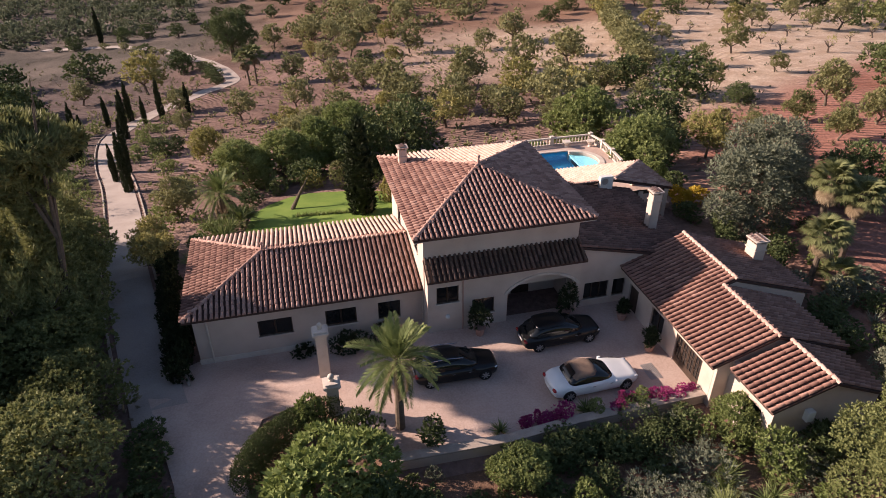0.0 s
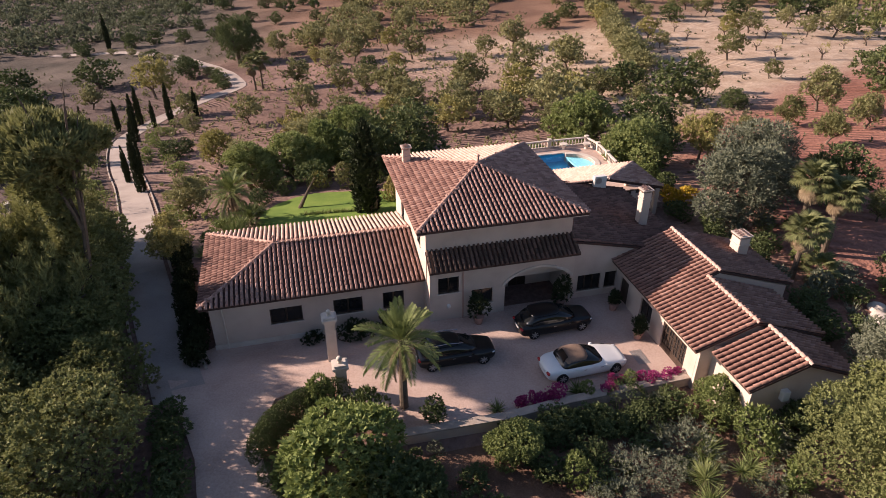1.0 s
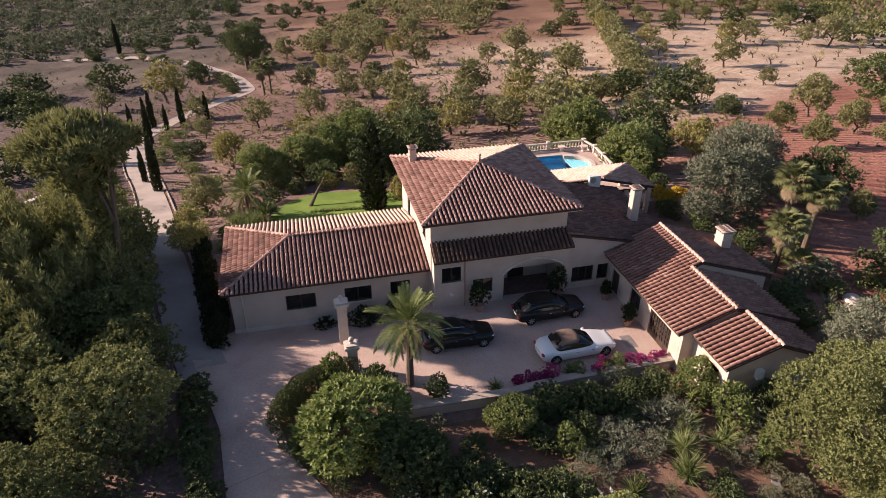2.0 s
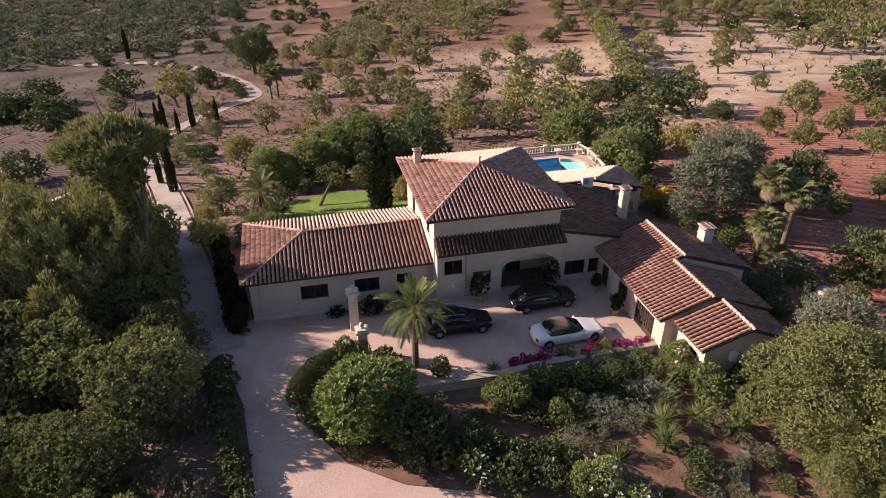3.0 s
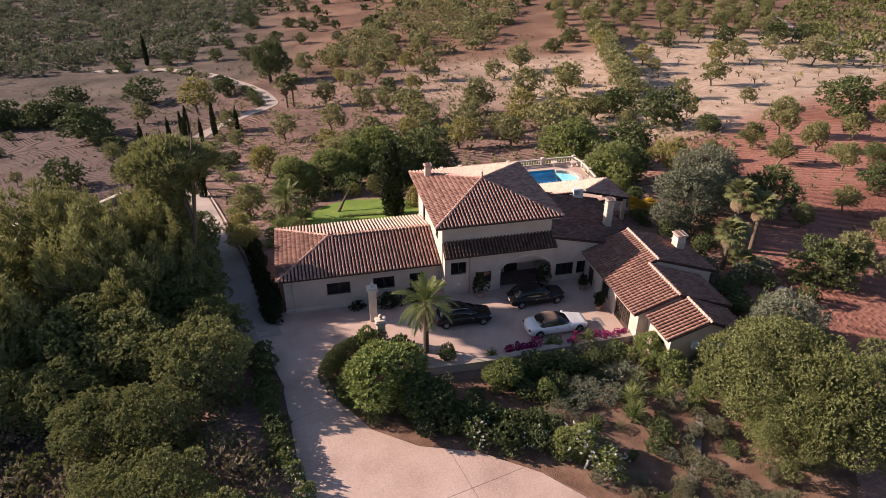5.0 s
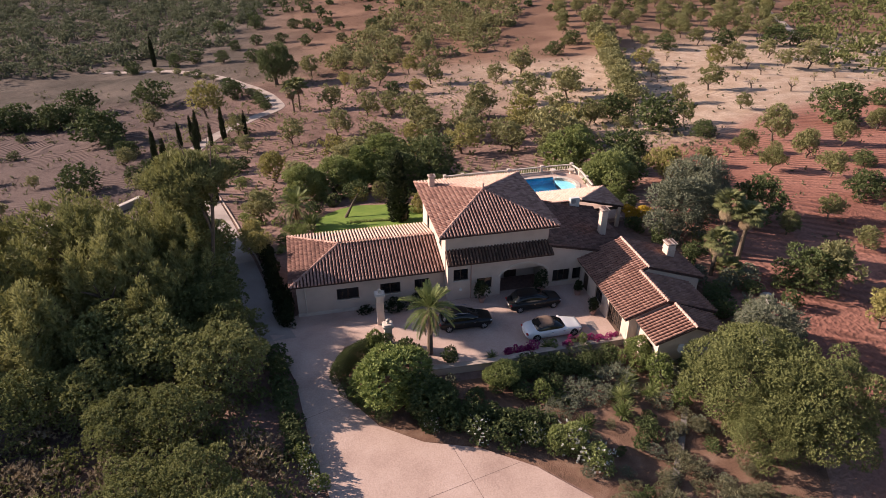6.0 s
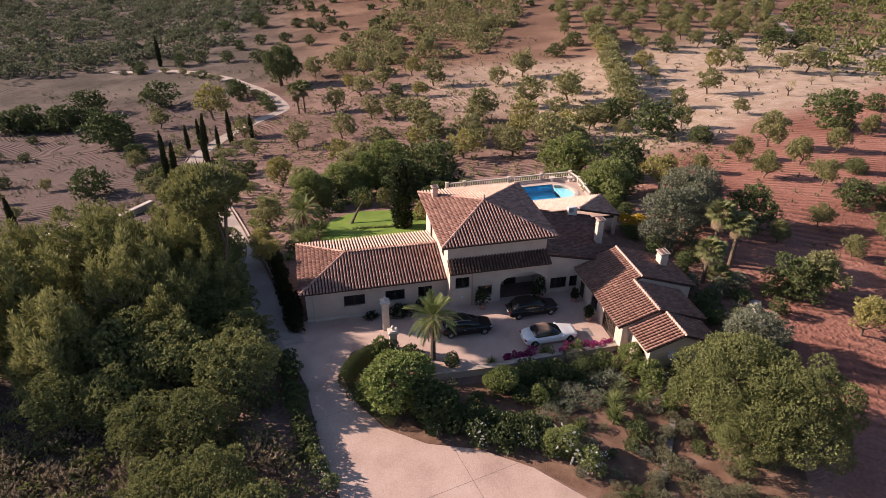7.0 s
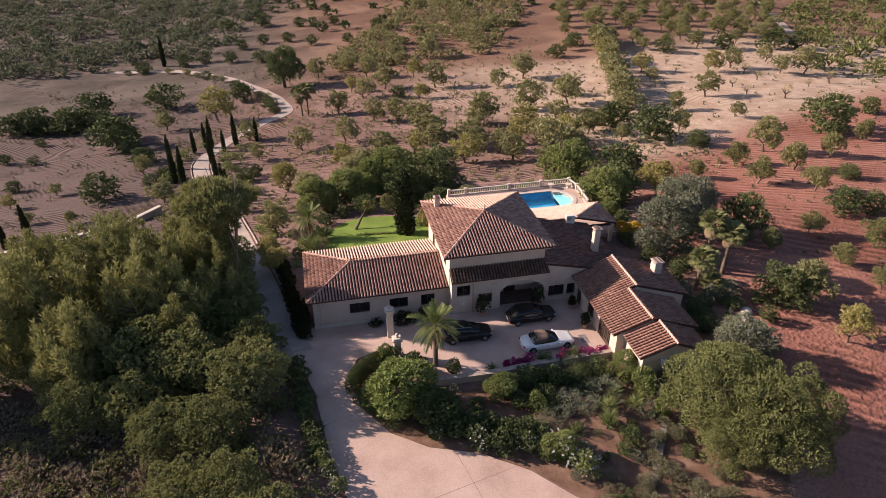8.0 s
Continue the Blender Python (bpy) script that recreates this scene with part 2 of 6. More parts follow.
    wave = calc("ADD", calc("MULTIPLY", ridge, calc("SUBTRACT", 1, pick)), calc("MULTIPLY", ridge2, pick))
    open_land = calc("MAXIMUM", step(Y, 50, 62), step(X, 30, 36))
    wave = calc("MULTIPLY", calc("MULTIPLY", wave, open_land), step(calc("ADD", calc("MULTIPLY", mid, 0.5), calc("MULTIPLY", noise_of(0.09, 3), 0.5)), 0.42, 0.58))
    tone = calc("ADD", 0.93, calc("ADD", calc("MULTIPLY", wave, calc("SUBTRACT", 0.22, calc("MULTIPLY", calc("MULTIPLY", east, calc("SUBTRACT", 1, near)), 0.16))), calc("MULTIPLY", calc("SUBTRACT", fine, 0.5), 0.9)))
    x = n.new("ShaderNodeMix")
    x.data_type, x.blend_type = "RGBA", "MULTIPLY"
    x.inputs[0].default_value = 1.0
    l.new(base, x.inputs[6])
    l.new(tone, x.inputs[7])
    l.new(x.outputs[2], b.inputs["Base Color"])
    bp = n.new("ShaderNodeBump")
    bp.inputs["Strength"].default_value, bp.inputs["Distance"].default_value = 1.0, 0.22
    l.new(calc("ADD", calc("MULTIPLY", wave, calc("SUBTRACT", 0.7, calc("MULTIPLY", calc("MULTIPLY", east, calc("SUBTRACT", 1, near)), 0.5))), calc("MULTIPLY", fine, 0.8)), bp.inputs["Height"])
    l.new(bp.outputs[0], b.inputs["Normal"])
    return m


SOIL = soil_mat()

# ---- mesh helpers ----
def put(name, verts, faces, material, parent=None, label="", smooth=False):
    me = bpy.data.meshes.new(name)
    me.from_pydata([tuple(v) for v in verts], [], [tuple(f) for f in faces])
    me.materials.append(material)
    if smooth:
        me.polygons.foreach_set("use_smooth", [True] * len(me.polygons))
    me.update()
    ob = new(name, me)
    if parent:
        ob.parent = parent
    if label:
        tagged(ob, label)
    return ob


def part(name, bm, material, parent=None, label="", smooth=False):
    if name == "wall":
        left = set(bm.verts)
        groups = []
        while left:
            todo, seen = [left.pop()], set()
            while todo:
                v = todo.pop()
                seen.add(v)
                for e in v.link_edges:
                    w = e.other_vert(v)
                    if w in left:
                        left.discard(w)
                        todo.append(w)
            groups.append(seen)
        if len(groups) > 1:
            for g in groups[1:]:
                idx = {v: k for k, v in enumerate(g)}
                put(name, [tuple(v.co) for v in g], [[idx[v] for v in f.verts] for f in bm.faces if f.verts[0] in g], material, parent, label)
            bmesh.ops.delete(bm, geom=[v for g in groups[1:] for v in g], context="VERTS")
    me = bpy.data.meshes.new(name)
    bm.to_mesh(me)
    bm.free()
    me.materials.append(material)
    if smooth:
        me.polygons.foreach_set("use_smooth", [True] * len(me.polygons))
    ob = new(name, me)
    if parent:
        ob.parent = parent
    if label:
        tagged(ob, label)
    return ob


def thing(name, m, label, category, group="", kind=""):
    ob = new(name)
    ob.matrix_basis = m
    return tagged(ob, label, category, group, kind)


def box(bm, x0, x1, y0, y1, z0, z1, bevel=0.0):
    made = bmesh.ops.create_cube(bm, size=1.0, matrix=Matrix.Translation(((x0 + x1) / 2, (y0 + y1) / 2, (z0 + z1) / 2)) @ Matrix.Diagonal((x1 - x0, y1 - y0, z1 - z0, 1)))
    if bevel:
        es = {e for v in made["verts"] for e in v.link_edges}
        bmesh.ops.bevel(bm, geom=list(es), offset=bevel, segments=2, affect="EDGES")


def tube(bm, a, b, r0, r1, n=8, caps=True):
    a, b = Vector(a), Vector(b)
    q = (b - a).to_track_quat("Z", "Y").to_matrix().to_4x4()
    bmesh.ops.create_cone(bm, cap_ends=caps, segments=n, radius1=r0, radius2=r1, depth=(b - a).length, matrix=Matrix.Translation((a + b) / 2) @ q)


def extrude_poly(bm, pts, way):
    """A prism: the outline pts (3D, in order), pushed along way."""
    lo = [bm.verts.new(p) for p in pts]
    hi = [bm.verts.new(Vector(p) + Vector(way)) for p in pts]
    bm.faces.new(lo)
    bm.faces.new(hi[::-1])
    for k in range(len(pts)):
        bm.faces.new((lo[k], hi[k], hi[(k + 1) % len(pts)], lo[(k + 1) % len(pts)]))
    bmesh.ops.recalc_face_normals(bm, faces=bm.faces)


def smooth01(v):
    v = min(1.0, max(0.0, v))
    return v * v * (3 - 2 * v)


# ---- ground ----
def gz(x, y):
    """Height of the ground: a level forecourt, and fields that fall away to the north-west."""
    u = max(y - 40.0, 0.0)
    u = u / (1 + u / 120)
    w = min(max(x, -60.0), 100.0) - 40
    f = -0.2 - 0.2122 * u + 0.055 * u * w / 60 + 1.15 * min(max(x, -60.0), 10.0) / 50
    f -= 1.2 * smooth01((-10 - x) / 8) * smooth01((60 - y) / 20)
    f += 0.25 * (noise.noise((x * 0.05, y * 0.05, 0)) + 0.4 * noise.noise((x * 0.21, y * 0.21, 3))) * smooth01(max(abs(x - 8) - 22, abs(y - 24) - 26) / 10)
    # level court and the lower garden in front of it
    court = smooth01((14 - abs(x - 10)) / 3) * smooth01((30.5 - y) / 4) * smooth01((y - 18.6) / 1.2)
    dip = -0.75 * smooth01((y - 26) / 4) * smooth01((8 - x) / 5)
    k = smooth01((20 - max(abs(x - 8), abs(y - 22))) / 6)
    f = f * (1 - k) + k * (dip if y > 20 else dip - 0.45 * smooth01((20.2 - y) / 0.6) * smooth01((x - 1.5) / 2) * smooth01((y - 13.5) / 2.5))
    return f


def axis(lo, hi, step, end):
    a, s = [], step
    v = lo
    while v > -end:
        s *= 1.25
        v -= s
        a.append(v)
    a = a[::-1]
    a += list(np.arange(lo, hi, step))
    v, s = hi, step
    while v < end:
        a.append(v)
        s *= 1.25
        v += s
    return a


xs, ys = axis(-70, 130, 1.3, 2500), axis(-12, 120, 1.1, 2500)
gv = [(x, y, gz(x, y)) for y in ys for x in xs]
nx = len(xs)
gf = [(j * nx + i, j * nx + i + 1, (j + 1) * nx + i + 1, (j + 1) * nx + i) for j in range(len(ys) - 1) for i in range(nx - 1)]
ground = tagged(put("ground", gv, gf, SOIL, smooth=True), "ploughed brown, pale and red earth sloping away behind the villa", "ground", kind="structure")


def sheet(name, outline, lift, material, label, category, step=0.7, thick=0.25):
    """A paved or planted patch that follows the ground, with a real edge."""
    bm = bmesh.new()
    top = [bm.verts.new((x, y, 0)) for x, y in outline]
    bm.faces.new(top)
    lo = [min(c[k] for c in outline) for k in (0, 1)]
    hi = [max(c[k] for c in outline) for k in (0, 1)]
    for k, no in ((0, (1, 0, 0)), (1, (0, 1, 0))):
        v = lo[k] + step
        while v < hi[k]:
            bmesh.ops.bisect_plane(bm, geom=list(bm.verts) + list(bm.edges) + list(bm.faces), plane_co=[v if j == k else 0 for j in range(3)], plane_no=no)
            v += step
    for v in bm.verts:
        v.co.z = gz(v.co.x, v.co.y) + lift
    rim = [e for e in bm.edges if e.is_boundary]
    made = bmesh.ops.extrude_edge_only(bm, edges=rim)["geom"]
    for v in made:
        if isinstance(v, bmesh.types.BMVert):
            v.co.z -= thick
    bmesh.ops.recalc_face_normals(bm, faces=bm.faces)
    return tagged(part(name, bm, material), label, category, kind="structure")


def ribbon(name, line, width, lift, material, label, category):
    """A lane along a smooth line of (x, y), laid on the ground."""
    pts = []
    for k in range(len(line) - 1):
        p0, p1, p2, p3 = (Vector(line[min(max(k + d, 0), len(line) - 1)]) for d in (-1, 0, 1, 2))
        steps = max(2, int((p2 - p1).length / 1.2))
        for s in range(steps):
            t = s / steps
            pts.append(0.5 * (2 * p1 + (p2 - p0) * t + (2 * p0 - 5 * p1 + 4 * p2 - p3) * t * t + (3 * p1 - p0 - 3 * p2 + p3) * t ** 3))
    pts.append(Vector(line[-1]))
    v, f = [], []
    for k, p in enumerate(pts):
        d = (pts[min(k + 1, len(pts) - 1)] - pts[max(k - 1, 0)]).normalized()
        side = Vector((-d.y, d.x))
        for s, dz in ((-0.52, -0.3), (-0.5, 0), (-0.17, 0.01), (0.17, 0.01), (0.5, 0), (0.52, -0.3)):
            q = p + side * s * width
            v.append((q.x, q.y, max(gz(q.x, q.y), gz(p.x, p.y)) + lift + dz))
    for k in range(len(pts) - 1):
        for j in range(5):
            f.append((k * 6 + j, k * 6 + j + 1, k * 6 + 7 + j, k * 6 + 6 + j))
    return tagged(put(name, v, f, material), label, category, kind="structure"), pts


# forecourt and the turning place before the gate
sheet("pavement", [(-7.6, 29.0), (-5.2, 21), (-4.4, 14), (-2.6, 6), (-1, 1), (3, -6), (20, -6), (16, 2), (11.4, 7.2), (9.4, 9.6), (6.3, 11.9), (2.8, 13.2), (0.2, 15.2), (-1.6, 18.3), (-2.4, 21.6), (-1.4, 24.2), (1.5, 25.2), (4.2, 20.6), (5.2, 20.2), (9.9, 20.0), (13.2, 20.2), (21.0, 20.6), (20.6, 29.2), (12.8, 29.2), (12.8, 31.2), (8, 31.2), (8, 30.4), (-4.9, 30.4)], 0.08, PAVE, "pinkish stamped concrete forecourt and turning place, part in shade", "paving")
ribbon("road", [(8.5, -4.6), (11, -12), (17, -24), (28, -42), (46, -64)], 7.5, 0.07, PAVE, "pinkish concrete approach road", "road")
drive, drive_pts = ribbon("road", [(-6.2, 25.5), (-8.0, 32), (-10.0, 40), (-11.4, 46.2), (-13.6, 57), (-17.0, 71), (-19.6, 80), (-21.9, 90), (-22.9, 98.5), (-21.0, 107), (-17.7, 115.2), (-12.3, 123.5), (-8.1, 128.8), (-7.4, 134), (-10.3, 146), (-16, 160), (-24, 176), (-38, 194), (-49, 201), (-62, 208)], 2.7, 0.068, DRIVE, "pale concrete drive winding between cypresses to the fields", "road")

# ---- roofs of half-round clay tiles ----
PITCH, SHOW, LONG = 0.285, 0.38, 0.43


def tile_shape(r0, r1, length, high, n=6):
    """One half-round tile along +y, wider at its lower end, closed there."""
    v = []
    for r, y, z in ((r0, 0.0, 0.035), (r1, length, 0.0)):
        for k in range(n):
            a = math.pi * k / (n - 1)
            v.append((-r * math.cos(a), y, z + high * math.sin(a) * r / r0))
    f = [(k, k + 1, n + k + 1, n + k) for k in range(n - 1)] + [tuple(range(n))[::-1]]
    return np.array(v), f


TV, TF = tile_shape(0.096, 0.08, LONG, 0.125)
RV, RF = tile_shape(0.125, 0.1, 0.46, 0.12)
TILE_ME = bpy.data.meshes.new("tile")
TILE_ME.from_pydata(TV.tolist(), [], TF)
TILE_ME.materials.append(TILE)
TILE_ME.polygons.foreach_set("use_smooth", [True] * (len(TF) - 1) + [False])


TILE_MES = {TILE.name: TILE_ME}
for other in (TILE_PENT_SHADED, TILE_RED_TONED):
    TILE_MES[other.name] = TILE_ME.copy()
    TILE_MES[other.name].materials.clear()
    TILE_MES[other.name].materials.append(other)


def joined(name, frames, shape, faces, material, parent, label=""):
    """Many alike pieces as one mesh; frames: 4x4 matrices."""
    v = np.concatenate([shape @ np.array(m.to_3x3()).T + np.array(m.translation) for m in frames])
    k = len(shape)
    f = [tuple(i + j * k for i in q) for j in range(len(frames)) for q in faces]
    ob = put(name, v.tolist(), f, material, parent, label, smooth=True)
    return tagged(ob, kind="stuff")


def slope_frames(o, u, v, width, reach, rng):
    """The pose of each tile on a slope: o its left eave corner, u along the eave, v up the slope; reach(s) gives the range of v for a column."""
    o, u, v = Vector(o), Vector(u).normalized(), Vector(v).normalized()
    n = u.cross(v)
    out = []
    cols = int(width / PITCH)
    for c in range(cols):
        s = (c + 0.5) * width / cols
        a, b = reach(s)
        t = a - 0.06
        while t < b - 0.12:
            p = o + u * (s + rng.uniform(-0.012, 0.012)) + v * t + n * 0.03
            wob = rng.uniform(-0.025, 0.025)
            m = Matrix((u, v, n)).transposed()
            out.append(Matrix.Translation(p) @ m.to_4x4() @ Matrix.Rotation(wob, 4, "Z"))
            t += SHOW
    return out


def ridge_frames(a, b, lift=0.05):
    a, b = Vector(a), Vector(b)
    d = (b - a).normalized()
    x = d.cross(Vector((0, 0, 1))).normalized()
    n = x.cross(d)
    count = max(1, int((b - a).length / 0.38))
    return [Matrix.Translation(a + d * (k * (b - a).length / count) + n * lift) @ Matrix((x, d, n)).transposed().to_4x4() for k in range(count)]


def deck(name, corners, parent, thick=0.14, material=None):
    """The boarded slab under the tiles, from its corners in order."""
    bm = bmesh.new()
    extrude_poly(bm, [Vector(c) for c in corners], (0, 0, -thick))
    return part(name, bm, material or GROOVE, parent)


def lay(roof, frames, single=0, material=None):
    """Tiles of a roof: the first ones as pieces of their own, the rest joined."""
    for m in frames[:single]:
        ob = new("tile", TILE_MES[(material or TILE).name])
        ob.parent = roof
        ob.matrix_basis = m
    if frames[single:]:
        joined("tiles", frames[single:], TV, TF, material or TILE, roof)


def wall_plate(bm, along, at, a0, a1, z0, z1, thick, holes):
    """An upright wall with openings; along 'x' (face at y = at) or 'y' (face at x = at). thick grows away from the face; holes: (a0, a1, z0, z1)."""
    us = sorted({a0, a1, *(h[0] for h in holes), *(h[1] for h in holes)})
    vs = sorted({z0, z1, *(max(z0, h[2]) for h in holes), *(min(z1, h[3]) for h in holes)})
    made = {}
    def vert(i, k, s):
        if (i, k, s) not in made:
            d = at + (thick if s else 0)
            made[i, k, s] = bm.verts.new((us[i], d, vs[k]) if along == "x" else (d, us[i], vs[k]))
        return made[i, k, s]
    def solid(i, k):
        if not (0 <= i < len(us) - 1 and 0 <= k < len(vs) - 1):
            return False
        u, v = (us[i] + us[i + 1]) / 2, (vs[k] + vs[k + 1]) / 2
        return not any(h[0] < u < h[1] and h[2] < v < h[3] for h in holes)
    for i in range(len(us) - 1):
        for k in range(len(vs) - 1):
            if not solid(i, k):
                continue
            for s in (0, 1):
                bm.faces.new([vert(i, k, s), vert(i + 1, k, s), vert(i + 1, k + 1, s), vert(i, k + 1, s)])
            for di, dk, p, q in ((-1, 0, (i, k), (i, k + 1)), (1, 0, (i + 1, k), (i + 1, k + 1)), (0, -1, (i, k), (i + 1, k)), (0, 1, (i, k + 1), (i + 1, k + 1))):
                if not solid(i + di, k + dk):
                    bm.faces.new([vert(*p, 0), vert(*q, 0), vert(*q, 1), vert(*p, 1)])
    bmesh.ops.recalc_face_normals(bm, faces=bm.faces)


def window(parent, along, at, a0, a1, z0, z1, inward=1, sashes=2, shutter=False, sill=True):
    """A framed window set in its opening: dark frame, panes, a pale sill."""
    def put_box(bm, p, q, d0, d1, lo, hi, bevel=0.0):
        lim = sorted((at + inward * d0, at + inward * d1))
        if along == "x":
            box(bm, p, q, lim[0], lim[1], lo, hi, bevel)
        else:
            box(bm, lim[0], lim[1], p, q, lo, hi, bevel)
    bm = bmesh.new()
    t = 0.06
    wall_plate(bm, along, min(at + inward * 0.1, at + inward * 0.17), a0, a1, z0, z1, 0.07, [(a0 + t, a1 - t, z0 + t, z1 - t)])
    w = part("window", bm, DARKWOOD, parent, "dark timber framed window")
    step = (a1 - a0) / sashes
    for k in range(1, sashes):
        bm = bmesh.new()
        put_box(bm, a0 + k * step - 0.035, a0 + k * step + 0.035, 0.09, 0.16, z0 + t, z1 - t)
        part("mullion", bm, DARKWOOD, w)
    for k in range(sashes):
        bm = bmesh.new()
        put_box(bm, a0 + k * step + 0.05, a0 + (k + 1) * step - 0.05, 0.125, 0.135, z0 + t, z1 - t)
        part("pane", bm, GLASS, w)
    if sill:
        bm = bmesh.new()
        put_box(bm, a0 - 0.08, a1 + 0.08, -0.07, 0.1, z0 - 0.07, z0, 0.01)
        part("sill", bm, STONE, w)
    return w


rng = random.Random(4)
villa = thing("villa", pose(0, 0, 0), "cream rendered villa with clay barrel-tile roofs and dark windows", "house")

# wing
WX0, WX1, WY0, WY1, WE, WR = -5.19, 7.98, 29.745, 38.72, 2.57, 3.79
WRX, WRY = -0.71, (29.745 + 38.72) / 2
bm = bmesh.new()
wing_holes = [(-1.37, 0.52, 0.6, 1.68), (2.38, 4.15, 0.62, 1.70), (2.75, 4.6, -0.9, 0.42), (5.4, 6.72, 0.55, 1.73)]
wall_plate(bm, "x", 30.15, -4.72, 8.05, -1.1, 2.5, 0.3, wing_holes[:2] + [(5.4, 6.72, 0.55, 1.73)])
part("wall", bm, STUCCO, villa)
for at, along, a0, a1, inward in ((-4.72, "y", 30.45, 38.2, 1), (38.5, "x", -4.72, 8.05, -1)):
    bm = bmesh.new()
    wall_plate(bm, along, at, a0, a1, -2.2, 2.5, 0.3 * inward, [])
    part("wall", bm, STUCCO, villa)
for h in (wing_holes[0], wing_holes[1], wing_holes[3]):
    window(villa, "x", 30.15, *h)
bm = bmesh.new()
box(bm, -4.76, 8.05, 30.08, 30.15, -1.1, -0.35, 0.01)
part("plinth", bm, STONE, villa, "grey stone plinth")
bm = bmesh.new()
tube(bm, (-4.0, 30.08, 2.4), (-4.0, 30.08, -0.8), 0.05, 0.05)
part("downpipe", bm, STONE, villa)
wing_roof = deck("roof", [(WX0, WY0, WE), (WX1, WY0, WE), (WX1, WRY, WR), (WRX, WRY, WR)], villa)
deck("roof", [(WX0, WY1, WE), (WRX, WRY, WR), (WX1, WRY, WR), (WX1, WY1, WE)], wing_roof)
deck("roof", [(WX0, WY0, WE), (WRX, WRY, WR), (WX0, WY1, WE)], wing_roof)
half, rise = WRY - WY0, WR - WE
sl = math.hypot(half, rise)
hip = WRX - WX0
lay(wing_roof, slope_frames((WX0, WY0, WE), (1, 0, 0), (0, half, rise), WX1 - WX0, lambda s: (0, sl * min(1, s / hip)), rng), 300)
# back slope: the paler copy carries the sun's brightness
lay(wing_roof, slope_frames((WX1, WY1, WE), (-1, 0, 0), (0, -half, rise), WX1 - WX0, lambda s: (0, sl * min(1, (WX1 - WX0 - s) / hip)), rng), 0, TILE_LIT)
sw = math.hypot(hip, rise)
# west hip: darker copy holds down the direct sun
lay(wing_roof, slope_frames((WX0, WY1, WE), (0, -1, 0), (hip, 0, rise), WY1 - WY0, lambda s: (0, sw * min(s, WY1 - WY0 - s) / half), rng), 0, TILE_RED_TONED)
joined("ridge_tiles", ridge_frames((WX0, WY0, WE), (WRX, WRY, WR)) + ridge_frames((WX0, WY1, WE), (WRX, WRY, WR)) + ridge_frames((WRX, WRY, WR), (WX1 - 0.1, WRY, WR)), RV, RF, TILE, wing_roof)
bm = bmesh.new()
tube(bm, (WRX, WRY, WR), (WRX, WRY, WR + 0.5), 0.1, 0.03)
bmesh.ops.create_uvsphere(bm, u_segments=8, v_segments=6, radius=0.1, matrix=Matrix.Translation((WRX, WRY, WR + 0.5)))
part("finial", bm, TILE, villa)
bm = bmesh.new()
for k in range(44):
    x = WX0 + 0.3 + k * 0.3
    tube(bm, (x, WY0 + 0.02, WE - 0.1), (x, WY0 + 0.4, WE - 0.02), 0.05, 0.05, 6)
part("eaves", bm, TILE, villa)

# main block
MX0, MX1, MY0, MY1, ME, MA = 7.31, 17.84, 28.62, 40.03, 6.44, 7.78
AX, AY = (MX0 + MX1) / 2, (MY0 + MY1) / 2
UX0, UX1, UY0, UY1 = 8.0, 17.25, 29.5, 39.35
for along, at, a0, a1, inward, z0 in (("x", UY0, UX0, UX1, 1, 2.0), ("y", UX0, UY0 + 0.3, UY1 - 0.3, 1, -1.5), ("y", UX1, UY0 + 0.3, UY1 - 0.3, -1, 0), ("x", UY1, UX0, UX1, -1, -1.5)):
    bm = bmesh.new()
    holes = [(31.0, 31.9, 4.2, 5.3), (36.2, 37.2, 3.2, 5.2)] if along == "y" and inward > 0 else []
    wall_plate(bm, along, at, a0, a1, z0, 6.36, 0.3 * inward, holes)
    part("wall", bm, STUCCO, villa)
    for h in holes:
        window(villa, along, at, *h, inward=inward)
main_roof = deck("roof", [(MX0, MY0, ME), (MX1, MY0, ME), (AX, AY, MA)], villa)
for tri in (((MX1, MY0), (MX1, MY1)), ((MX1, MY1), (MX0, MY1)), ((MX0, MY1), (MX0, MY0))):
    deck("roof", [(*tri[0], ME), (*tri[1], ME), (AX, AY, MA)], main_roof)
bm = bmesh.new()
box(bm, MX0 + 0.02, MX1 - 0.02, MY0 + 0.02, MY1 - 0.02, ME - 0.2, ME - 0.1)
part("soffit", bm, STUCCO, villa)
hx, hy, mr = (MX1 - MX0) / 2, (MY1 - MY0) / 2, MA - ME
sy_, sx_ = math.hypot(hy, mr), math.hypot(hx, mr)
lay(main_roof, slope_frames((MX0, MY0, ME), (1, 0, 0), (0, hy, mr), 2 * hx, lambda s: (0, sy_ * min(s, 2 * hx - s) / hx), rng), 300)
lay(main_roof, slope_frames((MX1, MY0, ME), (0, 1, 0), (-hx, 0, mr), 2 * hy, lambda s: (0, sx_ * min(s, 2 * hy - s) / hy), rng))
# sunlit tone behind, toned-down red towards the sun
lay(main_roof, slope_frames((MX1, MY1, ME), (-1, 0, 0), (0, -hy, mr), 2 * hx, lambda s: (0, sy_ * min(s, 2 * hx - s) / hx), rng), 0, TILE_LIT)
lay(main_roof, slope_frames((MX0, MY1, ME), (0, -1, 0), (hx, 0, mr), 2 * hy, lambda s: (0, sx_ * min(s, 2 * hy - s) / hy), rng), 0, TILE_RED_TONED)
joined("ridge_tiles", [m for c in ((MX0, MY0), (MX1, MY0), (MX1, MY1), (MX0, MY1)) for m in ridge_frames((*c, ME), (AX, AY, MA))], RV, RF, TILE, main_roof)
bm = bmesh.new()
tube(bm, (AX, AY, MA), (AX, AY, MA + 0.55), 0.12, 0.04)
